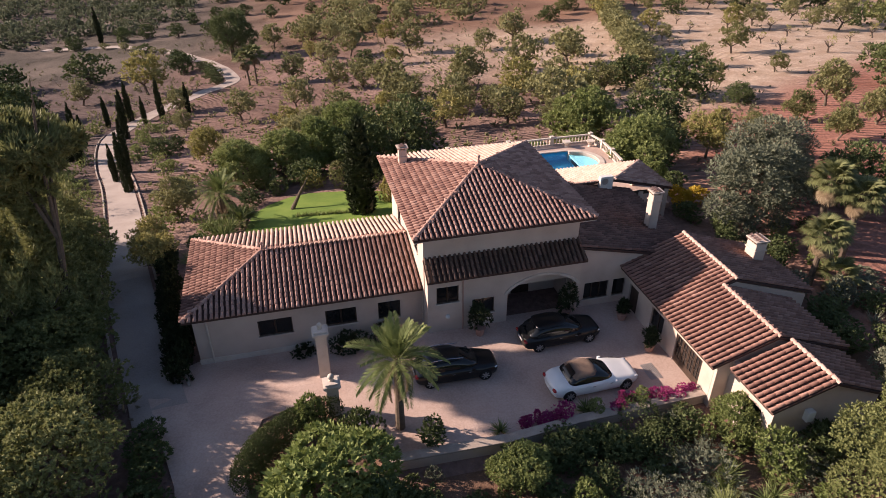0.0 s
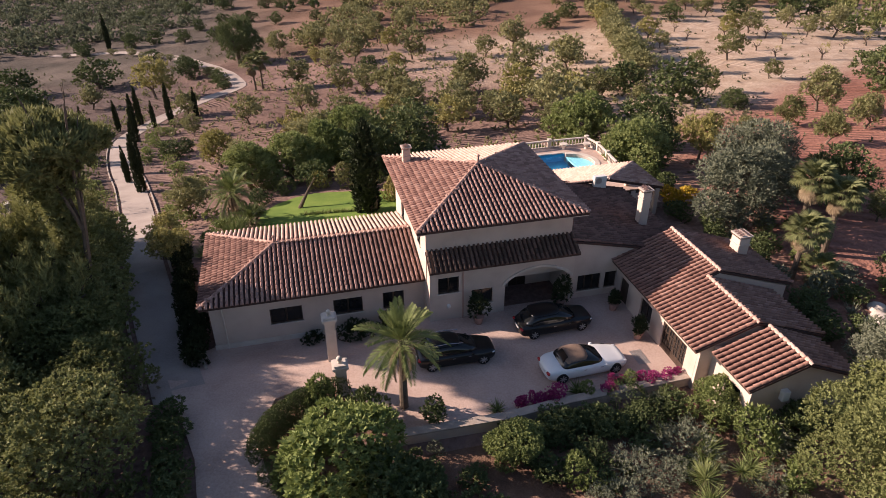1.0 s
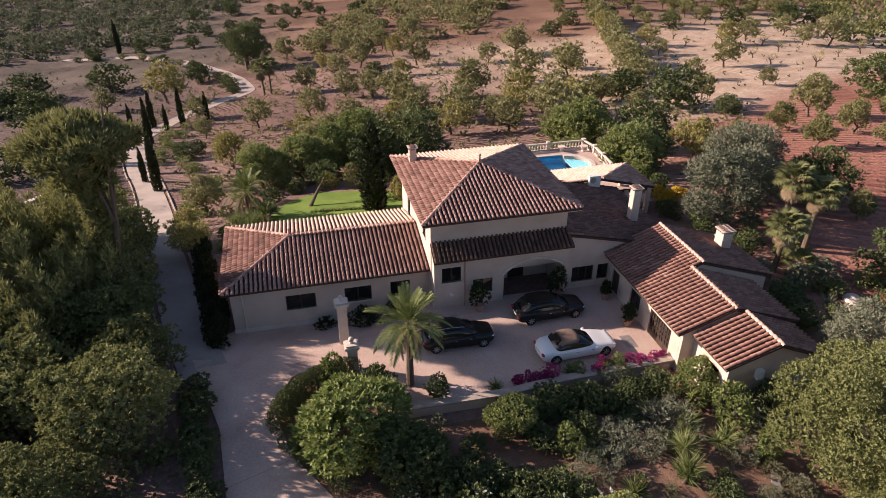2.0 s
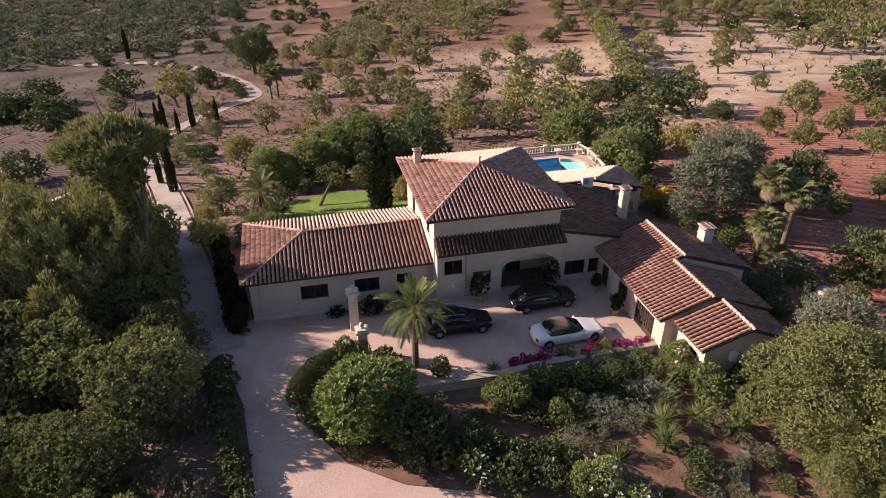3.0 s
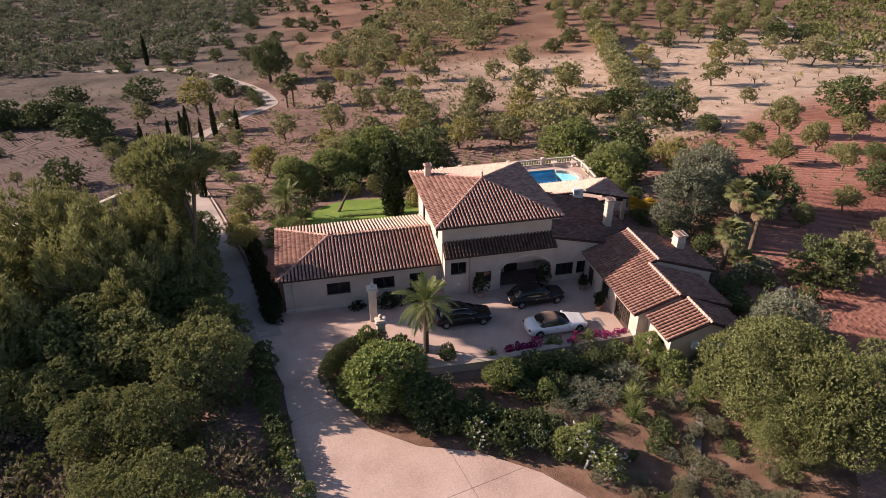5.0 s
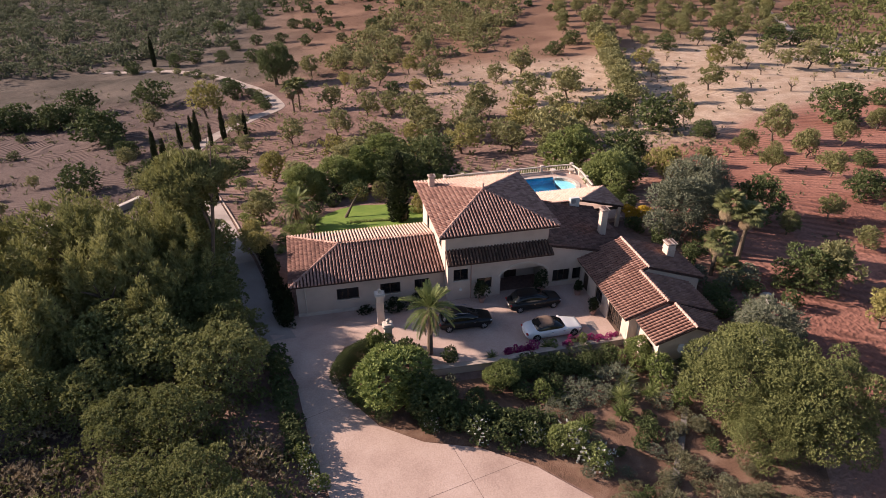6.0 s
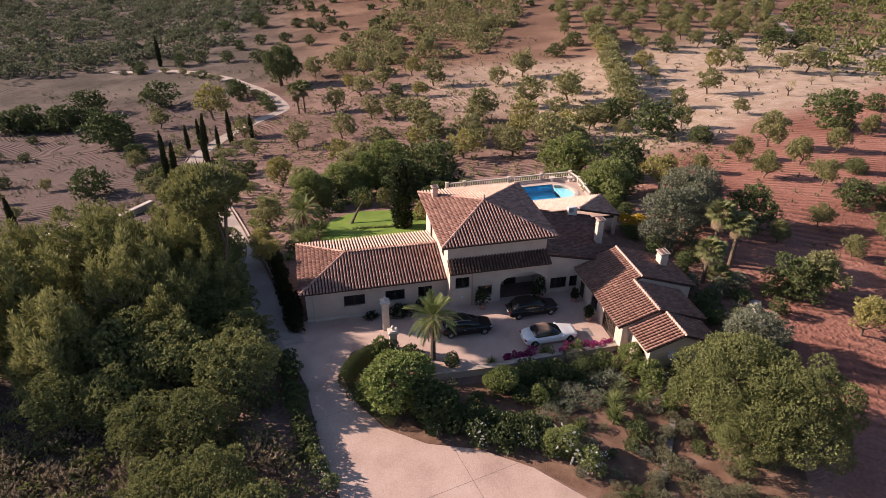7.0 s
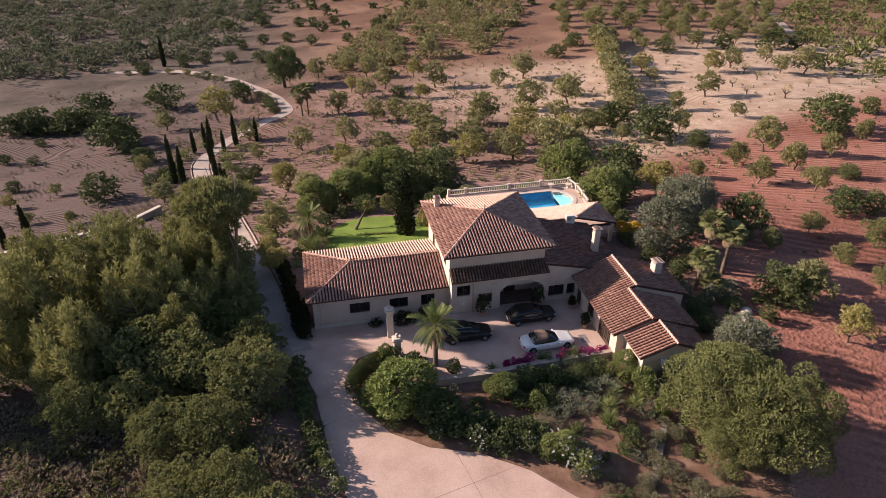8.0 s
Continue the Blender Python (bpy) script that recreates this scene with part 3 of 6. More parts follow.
bmesh.ops.create_uvsphere(bm, u_segments=8, v_segments=6, radius=0.11, matrix=Matrix.Translation((AX, AY, MA + 0.55)))
part("finial", bm, TILE, villa)

# lower storey in front, with the arched porch
LY = 28.75
LX0, LX1 = 8.05, 17.3
holes = [(8.56, 9.86, 2.03, 3.13), (10.67, 12.0, 0.93, 1.98)]
bm = bmesh.new()
wall_plate(bm, "x", LY, LX0, 12.8, -1.0, 4.0, 0.3, holes)
part("wall", bm, STUCCO, villa)
for h in holes:
    window(villa, "x", LY, *h)
bm = bmesh.new()
arc = [(12.8, LY, -0.3), (12.8, LY, 2.08)]
for k in range(1, 16):
    a = k / 16
    arc.append((12.8 + 4.3 * a, LY, 2.08 + 0.92 * math.sin(math.pi * a) ** 0.75))
arc += [(17.1, LY, 2.08), (17.1, LY, -0.3), (17.3, LY, -0.3), (17.3, LY, 4.0), (12.8, LY, 4.0)]
extrude_poly(bm, arc, (0, 0.4, 0))
part("wall", bm, STUCCO, villa)
bm = bmesh.new()
band = [(12.68, LY - 0.06, 2.0), *[(x, LY - 0.06, z) for x, _, z in arc[1:18]], (17.22, LY - 0.06, 2.0)]
top = [(12.6, LY - 0.06, 2.0), *[(14.95 + (x - 14.95) * 1.06, LY - 0.06, z + 0.14) for x, _, z in arc[1:18]], (17.3, LY - 0.06, 2.0)]
extrude_poly(bm, band + top[::-1], (0, 0.07, 0))
part("arch_moulding", bm, STONE, villa, "pale moulded stone arch band")
bm = bmesh.new()
wall_plate(bm, "x", 31.4, 12.8, 17.0, -0.3, 3.6, 0.3, [(14.0, 15.2, -0.2, 2.2)])
box(bm, 12.5, 12.8, 29.05, 31.4, -0.3, 3.6)
box(bm, 17.0, 17.3, 29.15, 31.4, -0.3, 3.6)
box(bm, 12.5, 17.3, 29.1, 31.4, 3.6, 3.7)
part("wall", bm, STUCCO, villa)
bm = bmesh.new()
box(bm, 14.0, 14.59, 31.45, 31.52, -0.2, 2.2, 0.01)
box(bm, 14.61, 15.2, 31.45, 31.52, -0.2, 2.2, 0.01)
part("door", bm, DARKWOOD, villa, "dark double entrance door")
bm = bmesh.new()
wall_plate(bm, "y", LX0, LY + 0.3, 30.0, -1.0, 4.0, 0.3, [])
part("wall", bm, STUCCO, villa)
PY0, PZ0, PY1, PZ1 = 28.26, 3.9, 29.5, 4.66
pent = deck("roof", [(7.93, PY0, PZ0), (17.42, PY0, PZ0), (17.35, PY1, PZ1), (7.96, PY1, PZ1)], villa)
sp = math.hypot(PY1 - PY0, PZ1 - PZ0)
# the pent's shade is in its tile colour, besides the tiles' age
lay(pent, slope_frames((7.93, PY0, PZ0), (1, 0, 0), (0, PY1 - PY0, PZ1 - PZ0), 9.45, lambda s: (0, sp), rng), 156, TILE_PENT_SHADED)
bm = bmesh.new()
tube(bm, (10.1, LY - 0.06, 3.8), (10.1, LY - 0.06, 0), 0.05, 0.05)
part("downpipe", bm, TILE, villa)
bm = bmesh.new()
bmesh.ops.create_uvsphere(bm, u_segments=10, v_segments=6, radius=0.14, matrix=pose(9.2, LY - 0.06, 1.1))
part("wall_lamp", bm, WHITEPLASTIC, villa, "round white wall lamp")

# east part, a lean-to roof falling away from the main block
EY = 28.95
bm = bmesh.new()
wall_plate(bm, "x", EY, 17.3, 20.75, -0.4, 2.5, 0.3, [(17.76, 19.35, 0.6, 1.76), (19.65, 20.45, 0.6, 1.76)])
extrude_poly(bm, [(17.3, EY, 2.5), (21.9, EY, 2.5), (21.9, EY, 3.3), (17.3, EY, 4.35)], (0, 0.3, 0))
part("wall", bm, STUCCO, villa)
window(villa, "x", EY, 17.76, 19.35, 0.6, 1.76, sashes=3)
window(villa, "x", EY, 19.65, 20.45, 0.6, 1.76, sashes=1)
EX0, EX1, EZ0, EZ1, EB = 17.2, 25.6, 4.45, 2.55, 38.6
east_roof = deck("roof", [(EX0, 28.8, EZ0), (EX1, 28.8, EZ1), (EX1, EB, EZ1), (EX0, EB, EZ0)], villa)
se = math.hypot(EX1 - EX0, EZ0 - EZ1)
# lean-to: the main block's shade is mixed into the old tile's colour
lay(east_roof, slope_frames((EX1, 28.8, EZ1), (0, 1, 0), (EX0 - EX1, 0, EZ0 - EZ1), EB - 28.8, lambda s: (0, se), rng), 0, TILE_OLD_SHADED)
bm = bmesh.new()
box(bm, 25.0, 25.3, 29.3, 38.3, -1, 2.5)
box(bm, 17.3, 25.3, 38.2, 38.5, -1, 2.5)
extrude_poly(bm, [(17.3, 38.2, 2.5), (25.0, 38.2, 2.5), (17.3, 38.2, 4.3)], (0, 0.3, 0))
part("wall", bm, STUCCO, villa)

# garage arm in three stepped parts
def gable(parent, x0, xr, x1, y0, y1, ze, zr, ze1, single):
    roof = deck("roof", [(x0, y1, ze), (x0, y0, ze), (xr, y0, zr), (xr, y1, zr)], parent)
    deck("roof", [(xr, y1, zr), (xr, y0, zr), (x1, y0, ze1), (x1, y1, ze1)], roof)
    lw, le = math.hypot(xr - x0, zr - ze), math.hypot(x1 - xr, zr - ze1)
    # sunward slope in the toned-down red, east slope in the shade-darkened tile
    lay(roof, slope_frames((x0, y1, ze), (0, -1, 0), (xr - x0, 0, zr - ze), y1 - y0, lambda s: (0, lw), rng), single, TILE_RED_TONED)
    lay(roof, slope_frames((x1, y0, ze1), (0, 1, 0), (xr - x1, 0, zr - ze1), y1 - y0, lambda s: (0, le), rng), 0, TILE_OLD_SHADED)
    # ridge coloured as a sunlit line
    joined("ridge_tiles", ridge_frames((xr, y1, zr), (xr, y0, zr)), RV, RF, TILE_LIT, roof)
    return roof


arm = [(20.04, 24.18, 29.6, 24.15, 29.4, 2.6, 4.08, 2.35, 120), (20.04, 23.42, 28.0, 19.6, 24.15, 2.6, 3.808, 2.15, 150), (20.84, 23.93, 27.3, 16.32, 19.4, 2.6, 3.65, 2.2, 90)]
for a in arm:
    gable(villa, *a)
bm = bmesh.new()
wall_plate(bm, "y", 20.45, 19.95, 29.0, -0.4, 2.6, 0.3, [(20.85, 23.2, -0.4, 1.9), (24.45, 25.75, 0.65, 1.85), (27.3, 28.3, -0.4, 1.75)])
part("wall", bm, STUCCO, villa)
window(villa, "y", 20.45, 24.45, 25.75, 0.65, 1.85)
bm = bmesh.new()
box(bm, 20.53, 20.6, 27.33, 28.27, 0.05, 1.72, 0.01)
part("door", bm, DARKWOOD, villa, "dark side door")
# glazed garage door, four leaves of small panes
for k in range(4):
    y = 20.9 + k * 0.57
    bm = bmesh.new()
    for p, q, lo, hi in ((y, y + 0.55, 0.05, 0.5), (y, y + 0.55, 1.78, 1.88), (y, y + 0.07, 0.5, 1.78), (y + 0.48, y + 0.55, 0.5, 1.78), (y + 0.25, y + 0.3, 0.5, 1.78), (y, y + 0.55, 0.9, 0.95), (y, y + 0.55, 1.32, 1.37)):
        box(bm, 20.5, 20.56, p, q, lo, hi)
    leaf = part("garage_door", bm, DARKWOOD, villa, "brown timber door leaf with small panes")
    for a in range(2):
        for b in range(3):
            bm = bmesh.new()
            box(bm, 20.525, 20.535, y + 0.07 + a * 0.23, y + 0.25 + a * 0.23, 0.5 + b * 0.43, 0.9 + b * 0.43)
            part("pane", bm, GLASS, leaf)
def gable_wall(x0, xr, x1, y, ze, zr, ze1, z0=-0.5, holes=False):
    bm = bmesh.new()
    extrude_poly(bm, [(x0, y, z0), (x1, y, z0), (x1, y, ze1 - 0.16), (xr, y, zr - 0.16), (x0, y, ze - 0.16)], (0, 0.3, 0))
    part("wall", bm, STUCCO, villa)


gable_wall(20.46, 24.18, 29.2, 24.2, 2.7, 4.08, 2.4)
gable_wall(20.46, 23.42, 27.6, 19.75, 2.7, 3.808, 2.2)
gable_wall(21.253, 23.93, 27.0, 16.6, 2.76, 3.65, 2.25)
bm = bmesh.new()
wall_plate(bm, "y", 21.25, 16.597, 19.75, -0.6, 2.62, 0.3, [(17.3, 18.4, 0.4, 1.7)])
box(bm, 28.9, 29.2, 24.5, 29.2, -0.6, 2.2)
box(bm, 27.3, 27.6, 20.05, 24.2, -0.6, 2.0)
box(bm, 26.7, 27.0, 16.9, 19.75, -0.6, 2.1)
box(bm, 20.75, 29.2, 28.9, 29.2, -0.4, 2.3)
part("wall", bm, STUCCO, villa)
window(villa, "y", 21.25, 17.3, 18.4, 0.4, 1.7)
bm = bmesh.new()
tube(bm, (20.1, 19.85, 2.5), (20.1, 29.2, 2.5), 0.06, 0.06)
tube(bm, (20.9, 16.5, 2.5), (20.9, 19.3, 2.5), 0.06, 0.06)
part("gutter", bm, TILE, villa)
bm = bmesh.new()
box(bm, 22.9, 23.3, 16.3, 16.6, 1.5, 2.1, 0.02)
part("air_conditioner", bm, WHITEPLASTIC, villa, "small white air conditioner on the gable")


def chimney(x, y, z0, z1, wx, wy, little=False):
    c = thing("chimney", pose(x, y, 0), "cream rendered chimney with a small clay tile cap", "chimney", "chimneys")
    c.parent = villa
    del c["category"], c["group"]
    bm = bmesh.new()
    box(bm, -wx / 2, wx / 2, -wy / 2, wy / 2, z0, z1, 0.02)
    box(bm, -wx / 2 - 0.05, wx / 2 + 0.05, -wy / 2 - 0.05, wy / 2 + 0.05, z1 - 0.5, z1 - 0.42, 0.01)
    part("shaft", bm, STUCCO, c)
    for a in (-1, 1):
        for b in (-1, 1):
            bm = bmesh.new()
            box(bm, a * (wx / 2 - 0.05) - 0.05, a * (wx / 2 - 0.05) + 0.05, b * (wy / 2 - 0.05) - 0.05, b * (wy / 2 - 0.05) + 0.05, z1, z1 + 0.16)
            part("cap_post", bm, STUCCO, c)
    fr = []
    for sgn in (-1, 1):
        u, v = Vector((0, -sgn, 0)), Vector((-sgn * 0.9, 0, 0.45)).normalized()
        for k in range(max(2, int((wy + 0.2) / 0.24))):
            n = u.cross(v)
            o = Vector((sgn * (wx / 2 + 0.14), -(wy / 2) + 0.02 + (k + 0.3) * 0.24, z1 + 0.16))
            fr.append(Matrix.Translation(o) @ Matrix((u, v, n)).transposed().to_4x4())
    joined("cap_tiles", fr, TV, TF, TILE_LIT, c)
    bm = bmesh.new()
    box(bm, -wx / 2 - 0.1, wx / 2 + 0.1, -wy / 2 - 0.08, wy / 2 + 0.08, z1 + 0.14, z1 + 0.2)
    part("cap", bm, STUCCO, c)
    return c


chimney(28.0, 27.5, 2.2, 4.05, 0.75, 0.85)
chimney(23.75, 32.3, 2.8, 5.45, 0.6, 0.6)
chimney(8.6, 38.0, 6.2, 7.75, 0.5, 0.5)

# north roof over the terrace room, hipped at its east end
NR = [(17.2, 38.3, 3.6), (24.2, 38.3, 3.6), (29.1, 38.3, 2.4), (29.1, 43.3, 2.4), (17.2, 43.3, 2.4)]
north_roof = deck("roof", [NR[0], NR[1], NR[3], NR[4]], villa)
deck("roof", [NR[1], NR[2], NR[3]], north_roof)
ln = math.hypot(5.0, 1.2)
# north slope and its ridges take the sunlit tone as well
lay(north_roof, slope_frames(NR[3], (-1, 0, 0), (0, -5.0, 1.2), 11.9, lambda s: (0, ln * min(1, s / 4.9)), rng), 0, TILE_LIT)
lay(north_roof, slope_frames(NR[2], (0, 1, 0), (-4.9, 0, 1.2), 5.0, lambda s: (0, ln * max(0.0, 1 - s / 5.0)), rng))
joined("ridge_tiles", ridge_frames(NR[3], NR[1]) + ridge_frames(NR[0], NR[1]), RV, RF, TILE_LIT, north_roof)
for x, y in ((28.7, 38.5), (28.7, 43.0), (26.6, 38.5)):
    bm = bmesh.new()
    box(bm, x - 0.18, x + 0.18, y - 0.18, y + 0.18, -0.5, 2.35, 0.02)
    part("porch_post", bm, STUCCO, villa)
bm = bmesh.new()
box(bm, 25.0, 28.9, 38.42, 38.58, 2.1, 2.35)
part("beam", bm, DARKWOOD, villa)
ac = thing("air_conditioner", pose(23.4, 38.1, 3.75), "white air conditioner box on the roof edge", "air conditioner")
bm = bmesh.new()
box(bm, -0.5, 0.5, -0.2, 0.2, -0.7, 0.35, 0.03)
part("case", bm, WHITEPLASTIC, ac)
bm = bmesh.new()
bmesh.ops.create_circle(bm, cap_ends=True, segments=20, radius=0.25, matrix=pose(-0.15, -0.205, 0.0, 90))
part("grille", bm, METALGREY, ac)

# pool terrace
DZ = 0.5
bm = bmesh.new()
def slab(x0, x1, y0, y1):
    box(bm, x0, x1, y0, y1, -5.0, DZ)
slab(13.0, 17.9, 39.4, 52.9)
slab(17.9, 26.4, 39.4, 46.5)
slab(17.9, 26.4, 51.0, 52.9)
slab(26.4, 28.6, 39.4, 46.9)
slab(26.4, 28.6, 50.6, 53.0)
slab(28.6, 29.9, 39.4, 53.1)
terrace = tagged(part("pool_terrace", bm, PAVE), "pinkish paved pool terrace on a retaining wall", "terrace", kind="structure")
pool = thing("swimming_pool", pose(0, 0, 0), "blue tiled swimming pool with rounded steps and clear water", "pool")
bm = bmesh.new()
box(bm, 17.9, 26.4, 46.5, 51.0, -1.4, -1.2)
box(bm, 17.9, 26.4, 46.5, 46.56, -1.2, 0.48)
box(bm, 17.9, 26.4, 50.94, 51.0, -1.2, 0.48)
part("basin", bm, POOLTILE, pool)
for k in range(3):
    bm = bmesh.new()
    r = 1.85 - 0.5 * k
    pts = [(26.4, 48.75 - r, 0)] + [(26.4 + r * math.sin(a), 48.75 - r * math.cos(a), 0) for a in np.linspace(0.1, math.pi - 0.1, 16)] + [(26.4, 48.75 + r, 0)]
    extrude_poly(bm, [(x, y, 0.1 - 0.3 * k) for x, y, _ in pts], (0, 0, -1.3))
    part("step", bm, POOLPALE, pool)
bm = bmesh.new()
arc = [(26.4 + 1.9 * math.sin(a), 48.75 - 1.9 * math.cos(a)) for a in np.linspace(0.0, math.pi, 20)]
outline = [(17.95, 46.56), (26.4, 46.56)] + arc + [(26.4, 50.94), (17.95, 50.94)]
bm.faces.new([bm.verts.new((x, y, 0.36)) for x, y in outline])
wat = part("water", bm, WATER, pool)
wat.visible_shadow = False
bm = bmesh.new()
inner, outer = [], []
for a in np.linspace(0.0, math.pi, 24):
    inner.append((26.4 + 1.9 * math.sin(a), 48.75 - 1.9 * math.cos(a), DZ))
    outer.append((26.4 + 2.35 * math.sin(a), 48.75 - 2.35 * math.cos(a), DZ))
extrude_poly(bm, inner + outer[::-1], (0, 0, 0.06))
part("coping", bm, STONE, pool, "pale curved stone coping")
bm = bmesh.new()
extrude_poly(bm, [(26.4, 46.5, DZ - 0.004)] + [(26.4 + 1.9 * math.sin(a), 48.75 - 1.9 * math.cos(a), DZ - 0.004) for a in np.linspace(0.1, math.pi - 0.1, 16)] + [(26.4, 51.0, DZ - 0.004), (28.65, 51.0, DZ - 0.004), (28.65, 46.5, DZ - 0.004)], (0, 0, -1.0))
part("surround", bm, PAVE, pool)
for y in (46.35, 51.0):
    bm = bmesh.new()
    box(bm, 17.9, 26.4, y, y + 0.3, DZ, DZ + 0.06, 0.01)
    part("coping", bm, STONE, pool)


def baluster_bm():
    bm = bmesh.new()
    z = 0.08
    for r0, r1, h in ((0.06, 0.06, 0.06), (0.035, 0.075, 0.2), (0.075, 0.04, 0.2), (0.04, 0.06, 0.1)):
        tube(bm, (0, 0, z), (0, 0, z + h), r0, r1, 8)
        z += h
    return bm


rail_line = [(13.2, 52.45), (15.4, 52.5), (21.2, 52.6), (25.5, 52.7), (29.4, 52.7), (29.75, 50.8), (29.6, 48.6), (29.4, 46.4)]
first = None
balustrade = thing("balustrade", pose(0, 0, 0), "white cast stone balustrade round the pool terrace", "balustrade")
for (ax, ay), (bx, by) in zip(rail_line, rail_line[1:]):
    a, b = Vector((ax, ay, DZ)), Vector((bx, by, DZ))
    d = b - a
    ang = math.degrees(math.atan2(d.y, d.x))
    for nm, z0, z1, w in (("base_rail", 0.0, 0.09, 0.2), ("handrail", 0.64, 0.76, 0.22)):
        bm = bmesh.new()
        box(bm, 0, d.length, -w / 2, w / 2, z0, z1, 0.015)
        ob = part(nm, bm, STONE, balustrade)
        ob.matrix_basis = pose(*a, 0, 0, ang)
    bm = bmesh.new()
    box(bm, -0.16, 0.16, -0.16, 0.16, 0, 0.82, 0.01)
    box(bm, -0.2, 0.2, -0.2, 0.2, 0.82, 0.9, 0.02)
    ob = part("post", bm, STONE, balustrade)
    ob.matrix_basis = pose(*a, 0, 0, ang)
    n = int(d.length / 0.3)
    for k in range(n):
        if first is None:
            first = part("baluster", baluster_bm(), STONE, balustrade)
            ob = first
        else:
            ob = new("baluster", first.data)
            ob.parent = balustrade
        ob.matrix_basis = pose(*(a + d * ((k + 0.5) / n)))


def urn(x, y):
    u = thing("garden_urn", pose(x, y, DZ), "pale stone planter urn with a clipped shrub", "planter", "urns by the pool")
    bm = bmesh.new()
    tube(bm, (0, 0, 0), (0, 0, 0.15), 0.22, 0.12, 12)
    tube(bm, (0, 0, 0.15), (0, 0, 0.5), 0.12, 0.34, 12)
    tube(bm, (0, 0, 0.5), (0, 0, 0.57), 0.38, 0.38, 12)
    part("bowl", bm, STONE, u)
    return u


# ---- gate pillars, court wall, beds ----
def gate_pillar(x, y, h, ball, z0, label):
    p = thing("gate_pillar", pose(x, y, z0), label, "pillar", "gate pillars")
    bm = bmesh.new()
    box(bm, -0.29, 0.29, -0.29, 0.29, 0, h - 0.35, 0.02)
    part("shaft", bm, STONE, p)
    for z, w, t in ((h - 0.35, 0.36, 0.1), (h - 0.25, 0.42, 0.16), (h - 0.09, 0.34, 0.09)):
        bm = bmesh.new()
        box(bm, -w, w, -w, w, z, z + t, 0.025)
        part("cap", bm, STONE, p)
    bm = bmesh.new()
    tube(bm, (0, 0, h), (0, 0, h + 0.1), 0.12, 0.08, 10)
    bmesh.ops.create_uvsphere(bm, u_segments=14, v_segments=9, radius=ball, matrix=Matrix.Translation((0, 0, h + 0.08 + ball)))
    part("ball", bm, STONE, p, smooth=True)


gate_pillar(1.92, 26.85, 3.15, 0.14, -0.1, "tall pale stone gate pillar with a moulded cap and ball")
gate_pillar(2.12, 23.9, 2.15, 0.16, -0.05, "shorter pale stone gate pillar with a stone ball finial")


def wall_run(name, line, width, height, depth, material, cap, label):
    w = thing(name, pose(0, 0, 0), label, "wall")
    for (ax, ay), (bx, by) in zip(line, line[1:]):
        d = Vector((bx - ax, by - ay))
        ang = math.degrees(math.atan2(d.y, d.x))
        z = max(gz(ax, ay + 0.5), gz(bx, by + 0.5))
        for nm, z0, z1, t, m in (("wall_body", -depth, height, width, material), ("coping", height, height + 0.1, width + 0.12, cap)):
            bm = bmesh.new()
            box(bm, -0.02, d.length + 0.02, -t / 2, t / 2, z0, z1, 0.015)
            ob = part(nm, bm, m, w)
            ob.matrix_basis = pose(ax, ay, z, 0, 0, ang)
    return w


wall_run("garden_wall", [(3.9, 19.95), (9.9, 19.8), (13.4, 20.1), (20.4, 20.25)], 0.4, 0.32, 1.3, STUCCO, KERB, "low rendered garden wall with a tile coping")
wall_run("retaining_wall", [(21.4, 12.4), (19.2, 9.2), (17.2, 6.6), (14.6, 4.2)], 0.3, 0.1, 0.9, ROCK, ROCK, "low dry stone wall in the garden")
sheet("garden", [(-1.5, 18.2), (0.3, 15.2), (2.9, 13.25), (6.35, 11.95), (9.5, 9.7), (11.6, 7.3), (14.2, 3.5), (26, 3.5), (32, 14), (30.5, 30), (28, 30), (28, 24), (27.4, 16.5), (21, 16.5), (21, 19.9), (13.3, 19.8), (9.9, 19.6), (4.1, 19.9), (1.4, 25.0), (-1.4, 24.0), (-2.3, 21.5)], 0.03, GARDEN, "reddish garden soil in the planted beds", "soil", 0.9)
lawn = sheet("lawn", [(-3.2, 45.0), (-2.6, 48.5), (-2.2, 52.6), (-0.8, 55.0), (1.0, 56.4), (2.8, 56.9), (4.8, 56.4), (7.3, 55.6), (9.6, 54.0), (10.6, 48.0), (11.5, 46), (11.5, 41.5), (-2, 41.5)], 0.05, LAWN, "bright green mown lawn behind the wing", "lawn", 0.7)
kerb = thing("kerb", pose(0, 0, 0), "low pale kerb along the drive", "kerb", kind="structure")
for side in (-1, 1):
    for k in range(2, 60, 2):
        a, b = drive_pts[k], drive_pts[k + 2]
        d = (b - a)
        nrm = Vector((-d.y, d.x)).normalized() * side * 1.7
        p = a + nrm
        bm = bmesh.new()
        box(bm, 0, d.length, -0.08, 0.08, -0.2, 0.08, 0.02)
        ob = part("kerbstone", bm, KERB, kerb)
        ob.matrix_basis = pose(p.x, p.y, max(gz(p.x, p.y), gz(a.x, a.y)) + 0.06, 0, -math.degrees(math.atan2(gz(b.x, b.y) - gz(a.x, a.y), d.length)), math.degrees(math.atan2(d.y, d.x)))


